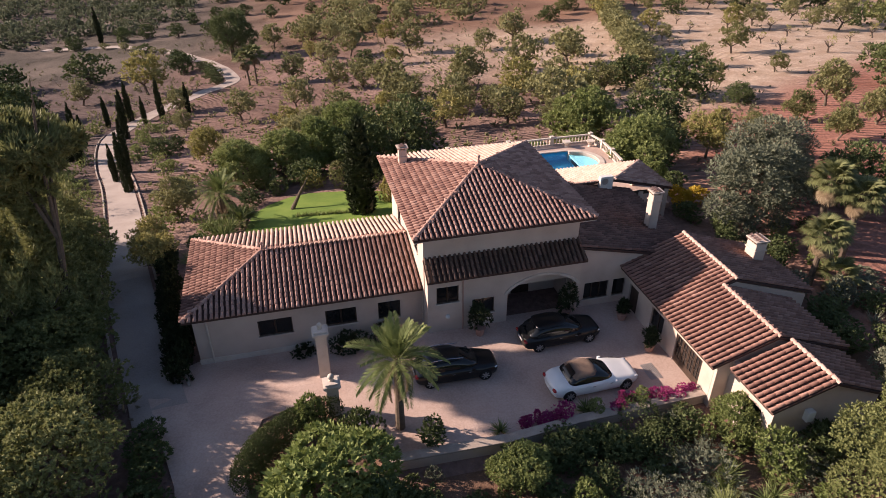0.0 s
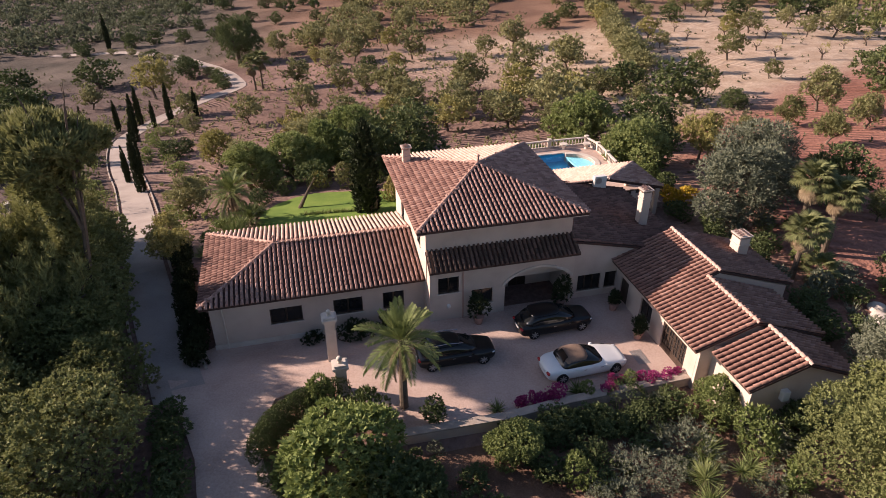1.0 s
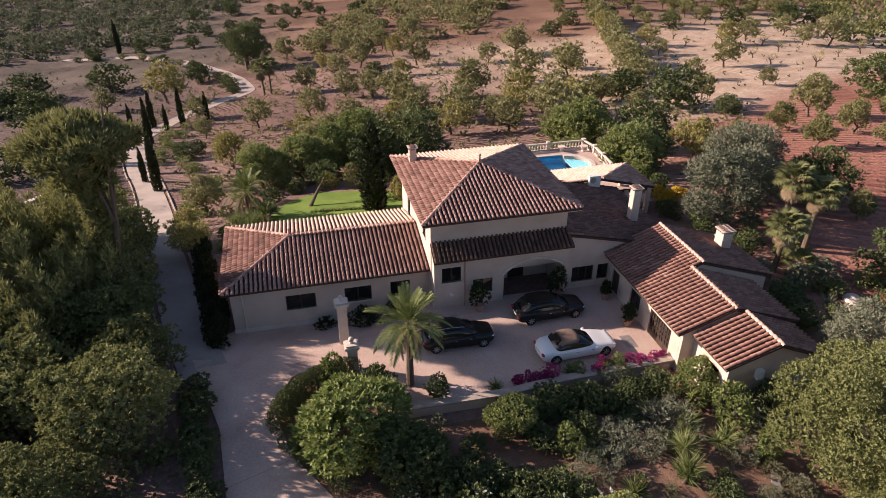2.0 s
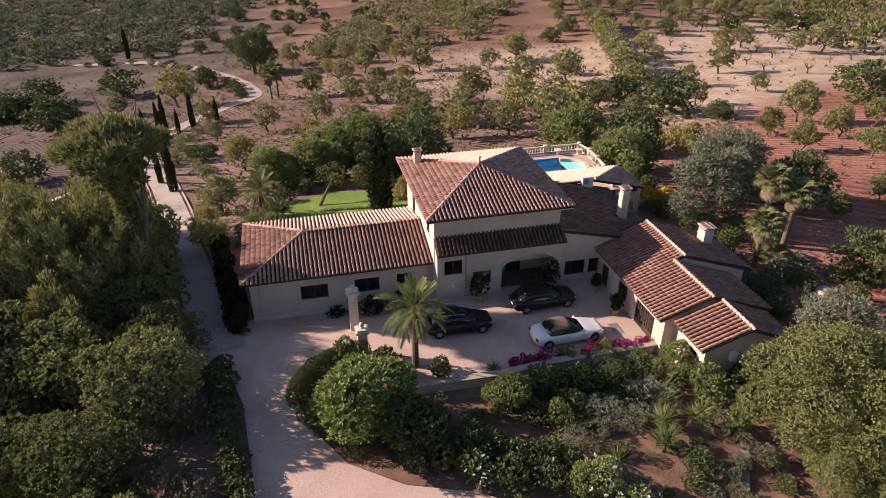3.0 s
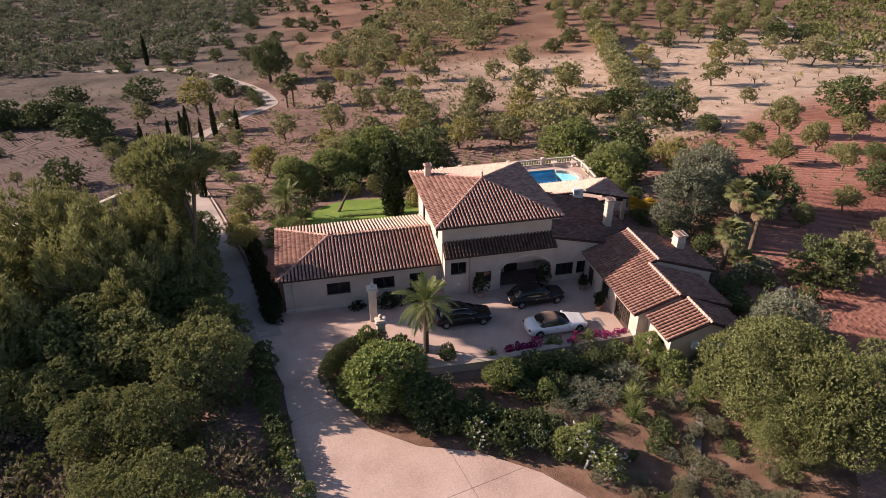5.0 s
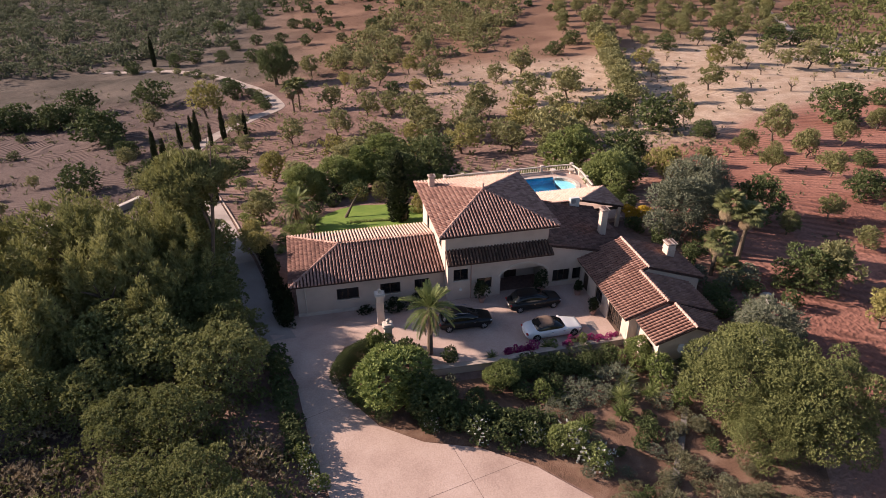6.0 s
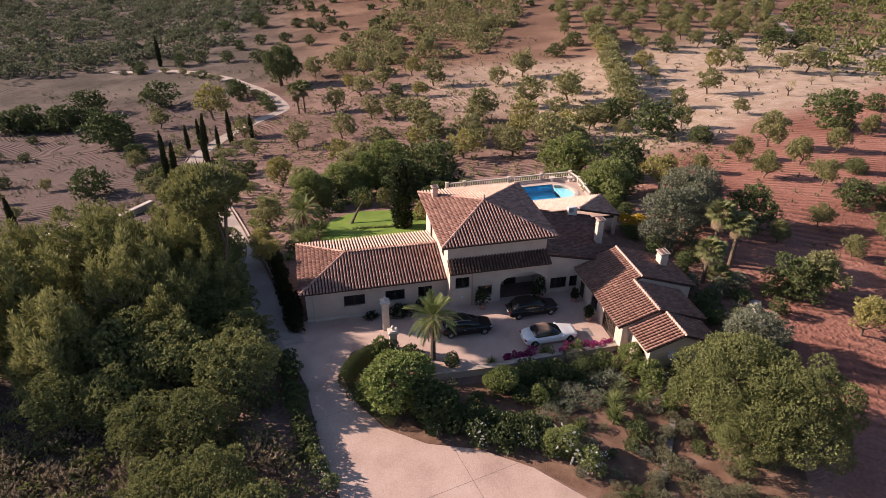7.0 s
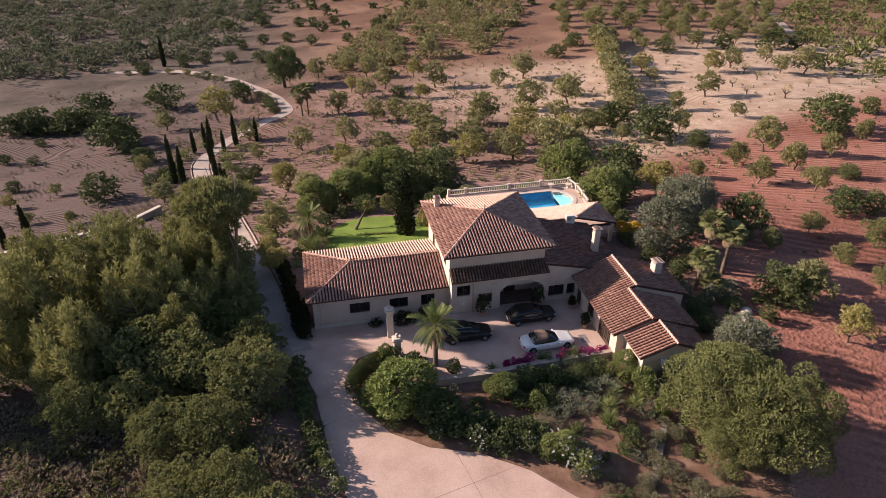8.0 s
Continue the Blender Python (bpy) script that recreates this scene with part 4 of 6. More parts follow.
# ---- vehicles ----
def car(m, L, W, H, paint, label, soft=False, tail=0.12, rails=False):
    """A car along +x, its nose at +x: lofted body, cabin, glazing, wheels, lamps."""
    c = thing("car", m, label, "car", "parked cars")
    def loft(rows, material, name, lab=""):
        v, f = [], []
        n = len(rows[0])
        for r in rows:
            v += r
        for j in range(len(rows) - 1):
            for k in range(n - 1):
                f.append((j * n + k, j * n + k + 1, (j + 1) * n + k + 1, (j + 1) * n + k))
        f.append(tuple(range(n))[::-1])
        f.append(tuple(range((len(rows) - 1) * n, len(rows) * n)))
        ob = put(name, v, f, material, c, lab, smooth=True)
        sub = ob.modifiers.new("round", "SUBSURF")
        sub.levels = sub.render_levels = 1
        return ob
    belt = 0.62 * H if not soft else 0.66 * H
    rows = []
    for k in range(25):
        s = k / 24
        x = -L / 2 + L * s
        e = 1 - abs(2 * s - 1) ** 6
        w = W / 2 * (0.74 + 0.26 * e) * (1 - 0.06 * smooth01((s - 0.7) / 0.3))
        top = belt * (0.80 + 0.20 * smooth01(s / 0.1)) * (1 - (0.26 if soft else 0.2) * smooth01((s - 0.62) / 0.36))
        top *= 1 - 0.2 * smooth01((s - 0.96) / 0.04)
        low = 0.2 + 0.12 * smooth01((abs(2 * s - 1) - 0.9) / 0.1)
        rows.append([(x, -w * 0.9, low), (x, -w, low + 0.18), (x, -w, top * 0.72), (x, -w * 0.95, top * 0.92), (x, -w * 0.78, top), (x, 0, top * 1.03), (x, w * 0.78, top), (x, w * 0.95, top * 0.92), (x, w, top * 0.72), (x, w, low + 0.18), (x, w * 0.9, low)])
    loft(rows, paint, "body")
    # cabin: glass house, then the roof skin
    a0, a1, b0, b1 = (0.16, 0.72, 0.27, 0.52) if soft else (tail, 0.79, tail + 0.14, 0.56)
    rows = []
    for s, z, wk in ((a0, belt * 0.96, 0.40), (b0 - 0.03, H * 0.93, 0.355), (b0 + 0.03, H * 0.97, 0.34), ((b0 + b1) / 2, H * 0.985, 0.345), (b1, H * 0.95, 0.34), (a1, belt * 0.9, 0.40)):
        x = -L / 2 + L * s
        w = W * wk
        zb = belt * 0.9
        rows.append([(x, -W * 0.435, zb), (x, -(w + W * 0.435) / 2, (z + zb) / 2), (x, -w, max(z - 0.03, zb)), (x, 0, z), (x, w, max(z - 0.03, zb)), (x, (w + W * 0.435) / 2, (z + zb) / 2), (x, W * 0.435, zb)])
    loft(rows, GLASS, "glasshouse", "dark tinted car glass")
    rows = []
    spans = ((a0 + 0.03, 0.99), (b0 - 0.03, 0.945), (b0 + 0.03, 0.985), ((b0 + b1) / 2, 1.0), (b1, 0.97)) if soft else ((b0 - 0.04, 0.94), (b0 + 0.03, 0.985), ((b0 + b1) / 2, 1.0), (b1, 0.965))
    for k, (s, zz) in enumerate(spans):
        x = -L / 2 + L * s
        z = H * zz + 0.012 if not (soft and k == 0) else belt * 1.03
        w = W * 0.345
        rows.append([(x, -w - 0.05, z - (0.16 if soft else 0.07)), (x, -w + 0.02, z - 0.025), (x, 0, z + 0.01), (x, w - 0.02, z - 0.025), (x, w + 0.05, z - (0.16 if soft else 0.07))])
    top = loft(rows, TOPCLOTH if soft else paint, "soft_top" if soft else "roof", "tan fabric soft top" if soft else "")
    if soft:
        bm = bmesh.new()
        x0 = -L / 2 + L * (a0 + 0.045)
        extrude_poly(bm, [(x0, -0.42, belt * 1.1), (x0, 0.42, belt * 1.1), (x0 + 0.32, 0.36, H * 0.93), (x0 + 0.32, -0.36, H * 0.93)], (-0.07, 0, 0.11))
        part("rear_window", bm, GLASS, top, "small glass rear window")
    elif rails:
        for sgn in (-1, 1):
            bm = bmesh.new()
            p = [Vector((-L / 2 + L * s, sgn * W * 0.33, H * z + 0.05)) for s, z in ((b0, 0.97), ((b0 + b1) / 2, 1.0), (b1, 0.96))]
            for q, r in zip(p, p[1:]):
                tube(bm, q, r, 0.02, 0.02, 6)
            part("roof_rail", bm, CHROME, c, "bright roof rail")
    for s in (0.17, 0.82):
        for sgn in (-1, 1):
            x, y, r = -L / 2 + L * s, sgn * (W / 2 - 0.1), 0.34
            bm = bmesh.new()
            bmesh.ops.create_cone(bm, cap_ends=True, segments=24, radius1=r, radius2=r, depth=0.22, matrix=pose(x, y, r, 90))
            bmesh.ops.bevel(bm, geom=[e for e in bm.edges if len(e.link_faces) == 2 and e.calc_face_angle(0) > 1], offset=0.03, segments=2, affect="EDGES")
            wheel = part("wheel", bm, RUBBER, c)
            bm = bmesh.new()
            for k in range(7):
                a = k * math.tau / 7
                box(bm, -0.03, 0.03, -0.012, 0.012, 0.03, 0.22)
                bmesh.ops.transform(bm, matrix=Matrix.Rotation(math.tau / 7, 4, "Y"), verts=bm.verts)
            tube(bm, (0, -0.02, 0), (0, 0.02, 0), 0.05, 0.05, 10)
            bmesh.ops.create_circle(bm, segments=20, radius=0.22, cap_ends=False)
            rim = part("rim", bm, METALGREY, wheel, "spoked alloy rim")
            rim.matrix_basis = pose(x, y + sgn * 0.115, r)
    for sgn in (-1, 1):
        bm = bmesh.new()
        bmesh.ops.create_uvsphere(bm, u_segments=10, v_segments=7, radius=1, matrix=Matrix.Translation((L / 2 - 0.26, sgn * W * 0.35, belt * 0.66)) @ Matrix.Diagonal((0.17, 0.1, 0.055, 1)))
        part("headlight", bm, LAMPLENS, c, "clear headlight", smooth=True)
        bm = bmesh.new()
        bmesh.ops.create_uvsphere(bm, u_segments=10, v_segments=7, radius=1, matrix=Matrix.Translation((-L / 2 + 0.07, sgn * W * 0.33, belt * 0.72)) @ Matrix.Diagonal((0.1, 0.17, 0.08, 1)))
        part("tail_light", bm, REDLENS, c, "red tail light", smooth=True)
        bm = bmesh.new()
        box(bm, -L / 2 + L * 0.66, -L / 2 + L * 0.66 + 0.18, W * 0.46 if sgn > 0 else -W * 0.54, W * 0.54 if sgn > 0 else -W * 0.46, belt * 0.82, belt * 0.82 + 0.11, 0.03)
        part("wing_mirror", bm, paint, c)
    bm = bmesh.new()
    box(bm, -L / 2 - 0.012, -L / 2 + 0.05, -0.26, 0.26, 0.5, 0.61)
    part("plate", bm, WHITEPLASTIC, c, "blank number plate")
    for s in (0.42, 0.62):
        for sgn in (-1, 1):
            bm = bmesh.new()
            box(bm, -L / 2 + L * s, -L / 2 + L * s + 0.16, sgn * W / 2 - 0.015, sgn * W / 2 + 0.02, belt * 0.76, belt * 0.79)
            part("door_handle", bm, CHROME, c)
    return c


car(pose(15.3, 22.55, 0.085, 0, 0, 1.5), 4.85, 1.9, 1.36, CARWHITE, "white convertible with a closed tan soft top", soft=True)
car(pose(8.65, 25.1, 0.085, 0, 0, -1), 4.5, 1.85, 1.52, CARBLACK, "black estate car with bright roof rails", tail=0.04, rails=True)
car(pose(15.15, 26.5, 0.085, 0, 0, 2), 4.7, 1.85, 1.5, CARBLACK, "black hatchback parked before the porch", tail=0.05)

ribbon("track", [(205, 262), (178, 222), (160, 185), (150, 166), (142, 150)], 2.6, 0.06, DRIVE, "pale dirt track at the edge of the woods", "track")

for (ax, ay), (bx, by) in (((-1.2, 8.0), (8.5, 10.2)), ((-4.6, 17.0), (-1.7, 18.0)), ((6.5, 3.0), (4.6, 12.2))):
    d = Vector((bx - ax, by - ay))
    n = int(d.length / 0.5)
    v, f = [], []
    for k in range(n + 1):
        p = Vector((ax, ay)) + d * k / n
        w = Vector((-d.y, d.x)).normalized() * 0.008
        v += [(p.x - w.x, p.y - w.y, gz(p.x, p.y) + 0.086), (p.x + w.x, p.y + w.y, gz(p.x, p.y) + 0.086)]
    for k in range(n):
        f.append((2 * k, 2 * k + 1, 2 * k + 3, 2 * k + 2))
    tagged(put("paving_joint", v, f, GROOVE), "dark straight joint in the concrete paving", "joint", kind="structure")

# ---- vegetation ----
def leaf_quads(c, d, length, width, r, face=None):
    """Leaf blades as triangles: centres c, directions d (n x 3), with a length and a width; face: the way most of them look."""
    n = len(c)
    d = d / np.maximum(np.linalg.norm(d, axis=1, keepdims=True), 1e-6)
    side = np.cross(d, r.normal(size=(n, 3)) if face is None else face + 0.28 * r.normal(size=(n, 3)))
    side /= np.maximum(np.linalg.norm(side, axis=1, keepdims=True), 1e-6)
    ln = length * r.uniform(0.7, 1.3, (n, 1))
    wd = width * r.uniform(0.7, 1.3, (n, 1))
    v = np.empty((n, 3, 3))
    v[:, 0] = c - d * ln * 0.5 + side * wd * 0.6
    v[:, 1] = c + d * ln * 0.5
    v[:, 2] = c - d * ln * 0.5 - side * wd * 0.6
    return v.reshape(-1, 3)


def quad_mesh(name, v, material, k=4):
    """A mesh of loose blades, k corners each."""
    me = bpy.data.meshes.new(name)
    n = len(v) // k
    me.vertices.add(len(v))
    me.vertices.foreach_set("co", v.astype(np.float32).ravel())
    me.loops.add(len(v))
    me.loops.foreach_set("vertex_index", np.arange(len(v), dtype=np.int32))
    me.polygons.add(n)
    me.polygons.foreach_set("loop_start", np.arange(0, len(v), k, dtype=np.int32))
    me.update(calc_edges=True)
    me.materials.append(material)
    return me


def leaf_mesh(name, v, material):
    return quad_mesh(name, v, material, 3)


def tufted(blobs, tufts, each, length, width, seed, spread=0.12, up=0.4, inner=0.25):
    """Leaves in tufts over the skins of the blobs (cx, cy, cz, rx, ry, rz), with some inside and gaps between."""
    r = np.random.default_rng(seed)
    b = np.array(blobs, float)
    area = b[:, 3] * b[:, 4] + b[:, 3] * b[:, 5]
    k = r.choice(len(b), tufts * 2, p=area / area.sum())
    n = r.normal(size=(tufts * 2, 3))
    n[:, 2] += 0.25
    n /= np.linalg.norm(n, axis=1, keepdims=True)
    rad = np.where(r.random((tufts * 2, 1)) < inner, r.uniform(0.4, 0.85, (tufts * 2, 1)), r.uniform(0.85, 1.08, (tufts * 2, 1)))
    c = b[k, :3] + n * b[k, 3:] * rad
    keep = np.ones(len(c), bool)
    for q in b:
        keep &= (((c - q[:3]) / q[3:]) ** 2).sum(1) > 0.55
    c, n = c[keep][:tufts], n[keep][:tufts]
    cc = np.repeat(c, each, 0)
    nn = np.repeat(n, each, 0)
    off = r.normal(size=cc.shape)
    off /= np.maximum(np.linalg.norm(off, axis=1, keepdims=True), 1e-6)
    way = nn * 0.6 + off * 0.9
    way[:, 2] += up
    return leaf_quads(cc + way * spread * r.uniform(0.2, 1.0, (len(cc), 1)), way, length, width, r, nn)


def crown_blobs(seed, n, r, z0, z1, lump, flat=1.0):
    g = random.Random(seed)
    out = []
    for k in range(n):
        a = g.uniform(0, math.tau)
        z = g.uniform(0, 1)
        q = r * (1 - 0.75 * (2 * z - 0.8) ** 2 * 0.6) * g.uniform(0.25, 1.0)
        s = lump * g.uniform(0.7, 1.3)
        out.append((q * math.cos(a), q * math.sin(a), z0 + (z1 - z0) * z, s, s * g.uniform(0.8, 1.2), s * 0.8 * flat))
    out.append((0, 0, (z0 + z1) / 2, r * 0.55, r * 0.55, (z1 - z0) * 0.4))
    return out


def chain(bm, pts, radii, n):
    """One bent, tapering limb through the points."""
    rings = []
    for k, p in enumerate(pts):
        d = (pts[min(k + 1, len(pts) - 1)] - pts[max(k - 1, 0)]).normalized()
        u = d.cross(Vector((0.3, 0.9, 0.1))).normalized()
        v = d.cross(u)
        rings.append([bm.verts.new(p + (u * math.cos(a * math.tau / n) + v * math.sin(a * math.tau / n)) * radii[k]) for a in range(n)])
    for a, b in zip(rings, rings[1:]):
        for j in range(n):
            bm.faces.new((a[j], a[(j + 1) % n], b[(j + 1) % n], b[j]))
    bm.faces.new(rings[0][::-1])
    bm.faces.new(rings[-1])


def trunk_bms(seed, height, r, limbs, reach, lean=0.1):
    """The trunk and its limbs, each a mesh of its own."""
    g = random.Random(seed)
    bm = bmesh.new()
    q = Vector((g.uniform(-lean, lean), g.uniform(-lean, lean), height * 0.5))
    chain(bm, [Vector((0, 0, -0.1)), Vector((q.x * 0.3, q.y * 0.3, height * 0.2)), q + Vector((0, 0, 0.01))], [r * 1.4, r * 1.05, r * 0.9], 8)
    out = [bm]
    for k in range(limbs):
        a = k * math.tau / limbs + g.uniform(-0.5, 0.5)
        e = q + Vector((math.cos(a) * reach, math.sin(a) * reach, height * g.uniform(0.3, 0.6)))
        mid = q.lerp(e, 0.5) + Vector((0, 0, height * 0.06))
        f = mid + Vector((math.cos(a + 0.9) * reach * 0.5, math.sin(a + 0.9) * reach * 0.5, height * 0.3))
        for way, rr in (([q, mid, e], (0.7, 0.5, 0.12)), ([mid, mid.lerp(f, 0.5), f], (0.35, 0.22, 0.08))):
            bm = bmesh.new()
            chain(bm, way, [r * s for s in rr], 6)
            out.append(bm)
    return out


def trunk_bm(seed, height, r, limbs, reach, lean=0.1):
    g = random.Random(seed)
    bm = bmesh.new()
    p, q = Vector((0, 0, -0.1)), Vector((g.uniform(-lean, lean), g.uniform(-lean, lean), height * 0.5))
    tube(bm, p, q, r * 1.25, r, 7)
    for k in range(limbs):
        a = k * math.tau / limbs + g.uniform(-0.5, 0.5)
        e = q + Vector((math.cos(a) * reach, math.sin(a) * reach, height * g.uniform(0.3, 0.6)))
        mid = q.lerp(e, 0.5) + Vector((0, 0, height * 0.06))
        tube(bm, q, mid, r * 0.7, r * 0.5, 6)
        tube(bm, mid, e, r * 0.5, r * 0.15, 5)
        f = mid + Vector((math.cos(a + 0.9) * reach * 0.5, math.sin(a + 0.9) * reach * 0.5, height * 0.3))
        tube(bm, mid, f, r * 0.35, r * 0.1, 5)
    return bm


def mesh_of(bm, name, material):
    me = bpy.data.meshes.new(name)
    bm.to_mesh(me)
    bm.free()
    me.materials.append(material)
    return me


def variant(kind, seed, far=False):
    """Meshes of one tree about 1 m high: (trunk, crown)."""
    if kind in ("almond", "yellow"):
        b = crown_blobs(seed, 26, 0.47, 0.26, 0.88, 0.125, 0.95)
        v = tufted(b, *((420, 6, 0.056, 0.037) if far else (800, 8, 0.04, 0.026)), seed, 0.06, inner=0.4)
        return (trunk_bm if far else trunk_bms)(seed, 0.42, 0.028, 5, 0.32), v, YELLOW if kind == "yellow" else ALMOND
    if kind == "carob":
        b = crown_blobs(seed, 34, 0.5, 0.08, 0.84, 0.13)
        v = tufted(b, *((560, 6, 0.054, 0.037) if far else (1200, 8, 0.034, 0.024)), seed, 0.045)
        return (trunk_bm if far else trunk_bms)(seed, 0.34, 0.05, 4, 0.28), v, CAROB
    if kind == "bright":
        b = crown_blobs(seed, 36, 0.5, 0.1, 0.85, 0.13)
        v = tufted(b, 2700, 9, 0.028, 0.02, seed, 0.035)
        return (trunk_bm if far else trunk_bms)(seed, 0.4, 0.05, 4, 0.28), v, BRIGHT
    if kind == "olive":
        b = crown_blobs(seed, 36, 0.48, 0.2, 0.85, 0.125)
        v = tufted(b, 3000, 9, 0.027, 0.012, seed, 0.04)
        return (trunk_bm if far else trunk_bms)(seed, 0.45, 0.05, 4, 0.3), v, OLIVE
    if kind == "pine":
        g, b = random.Random(seed), []
        for k in range(9):
            a, q = k * 2.4 + g.uniform(-0.4, 0.4), 0.36 * math.sqrt(k / 9) * g.uniform(0.8, 1.15)
            top = (0.97 - 0.5 * q) * g.uniform(0.88, 1.04)
            for j in range(7):
                z = 0.1 + (top - 0.14) * j / 6
                s = (0.15 - 0.017 * j) * g.uniform(0.75, 1.2)
                b.append((q * math.cos(a) + g.uniform(-0.05, 0.05), q * math.sin(a) + g.uniform(-0.05, 0.05), z, s, s, 0.095))
        v = tufted(b, 4000, 9, 0.035, 0.0095, seed, 0.035, up=0.9, inner=0.12)
        return (trunk_bm if far else trunk_bms)(seed, 0.6, 0.04, 6, 0.3), v, PINE
    # shape of the added shade tree: crown high enough to clear the wing
    if kind == "tall_pine":
        g, b = random.Random(seed), []
        for k in range(46):
            a, q = k * 2.4, 0.19 * math.sqrt((k + 0.5) / 46)
            w = g.uniform(0.05, 0.085)
            b.append((q * math.cos(a), q * math.sin(a), 0.81 + 0.12 * math.sqrt(max(0.0, 1 - (q / 0.21) ** 2)) * g.uniform(0.1, 1.0), w, w, 0.034))
        for k in range(14):
            b.append((g.uniform(-0.08, 0.08), g.uniform(-0.08, 0.08), g.uniform(0.66, 0.82), 0.045, 0.045, 0.035))
        for k in range(14):
            b.append((g.uniform(-0.035, 0.035), g.uniform(-0.035, 0.035), 0.34 + 0.024 * k, 0.04, 0.04, 0.03))
        v = tufted(b, 4800, 10, 0.024, 0.0075, seed, 0.02, up=0.5, inner=0.12)
        return (trunk_bm if far else trunk_bms)(seed, 0.96, 0.013, 4, 0.1), v, PINE
    if kind in ("oak", "great_oak"):
        g, b = random.Random(seed + 3), [(0, 0, 0.4, 0.2, 0.2, 0.22)]
        for k in range(46):
            z = 1 - 1.75 * (k + 0.5) / 46
            a, q = k * 2.4 + g.uniform(-0.35, 0.35), g.uniform(0.74, 1.18)
            w = math.sqrt(max(0.05, 1 - z * z))
            s = g.uniform(0.08, 0.13)
            b.append((0.36 * w * q * math.cos(a), 0.36 * w * q * math.sin(a), 0.46 + 0.33 * z * q, s, s * g.uniform(0.85, 1.15), s * 0.8))
        v = tufted(b, *((15000, 6, 0.0098, 0.008) if kind == "great_oak" else (3600, 8, 0.022, 0.0155)), seed, 0.014, up=0.3, inner=0.06)
        return (trunk_bm if far else trunk_bms)(seed, 0.4, 0.05, 5, 0.3), v, DENSEOAK if kind == "great_oak" else OAK
    if kind == "cypress":
        g = random.Random(seed)
        b = []
        for k in range(14):
            w = 0.072 * min(1.0, 0.82 + k / 14) * (1 - (k / 13.6) ** 3.2) + 0.008
            b.append((g.uniform(-0.01, 0.01), g.uniform(-0.01, 0.01), 0.05 + 0.9 * k / 13, w, w * g.uniform(0.9, 1.1), 0.065))
        v = tufted(b, 900, 6, 0.045, 0.014, seed, 0.014, up=1.6, inner=0.1)
        return (trunk_bm if far else trunk_bms)(seed, 0.2, 0.02, 3, 0.03), v, CYPRESS
    if kind == "bare":
        b = crown_blobs(seed, 6, 0.4, 0.5, 0.9, 0.1)
        return trunk_bms(seed, 0.6, 0.05, 5, 0.35), tufted(b, 40, 5, 0.07, 0.03, seed, 0.06), YELLOW
    raise ValueError(kind)


KINDS = {}


def tree(kind, x, y, h, label, category="tree", group="", wide=1.0, dz=0.0, material=None, name=""):
    far = y > 75
    key = (kind, material.name if material else "", far)
    if key not in KINDS:
        KINDS[key] = []
        for s in range(4 if kind in ("almond", "carob", "pine", "oak") else 2):
            bm, v, m = variant(kind, 11 * s + len(kind), far)
            woods = [mesh_of(w, "trunk" if k == 0 else "limb", BARK) for k, w in enumerate(bm)] if isinstance(bm, list) else [mesh_of(bm, "trunk", BARK)]
            KINDS[key].append((woods, leaf_mesh("crown", v, material or m)))
    pick = random.Random(int(x * 97 + y * 131))
    t_me, c_me = KINDS[key][pick.randrange(len(KINDS[key]))]
    m = pose(x, y, gz(x, y) + dz, 0, 0, pick.uniform(0, 360)) @ Matrix.Diagonal((h * wide * pick.uniform(0.92, 1.08), h * wide * pick.uniform(0.92, 1.08), h, 1))
    t = thing(name or {"almond": "almond_tree", "yellow": "almond_tree", "carob": "carob_tree", "bright": "leafy_tree", "olive": "olive_tree", "pine": "pine_tree", "tall_pine": "pine_tree", "oak": "holm_oak", "great_oak": "carob_tree", "cypress": "cypress_tree", "bare": "almond_sapling"}[kind], m, label, category, group)
    for nm, me in [("limb" if k else "trunk", w) for k, w in enumerate(t_me)] + [("crown", c_me)]:
        ob = new(nm, me)
        ob.parent = t
    return t


ALM_W_0 = [(-22.7, 129.8, 9.3), (-33.9, 127.6, 5.7), (-15.0, 110.2, 5.4), (-12.6, 95.5, 4.2), (-4.5, 97.9, 5.6), (-7.3, 73.9, 5.5), (3.8, 99.3, 6.1), (10.9, 112.1, 5.9), (4.0, 122.2, 6.7), (29.1, 136.2, 7.9), (26.0, 148.6, 5.9), (16.7, 140.1, 7.5), (10.5, 165.7, 6.4), (14.1, 154.3, 7.1), (1.2, 161.9, 6.8), (8.8, 142.0, 4.7), (25.0, 160.7, 5.8), (34.7, 171.2, 6.7), (-32.5, 95.5, 4.3), (-45.3, 89.5, 2.8), (-50.8, 85.0, 3.1), (-44.8, 75.0, 2.5), (-37.9, 71.9, 2.4), (18.7, 99.5, 7.9), (19.4, 88.2, 6.0), (15.3, 84.9, 5.1)]
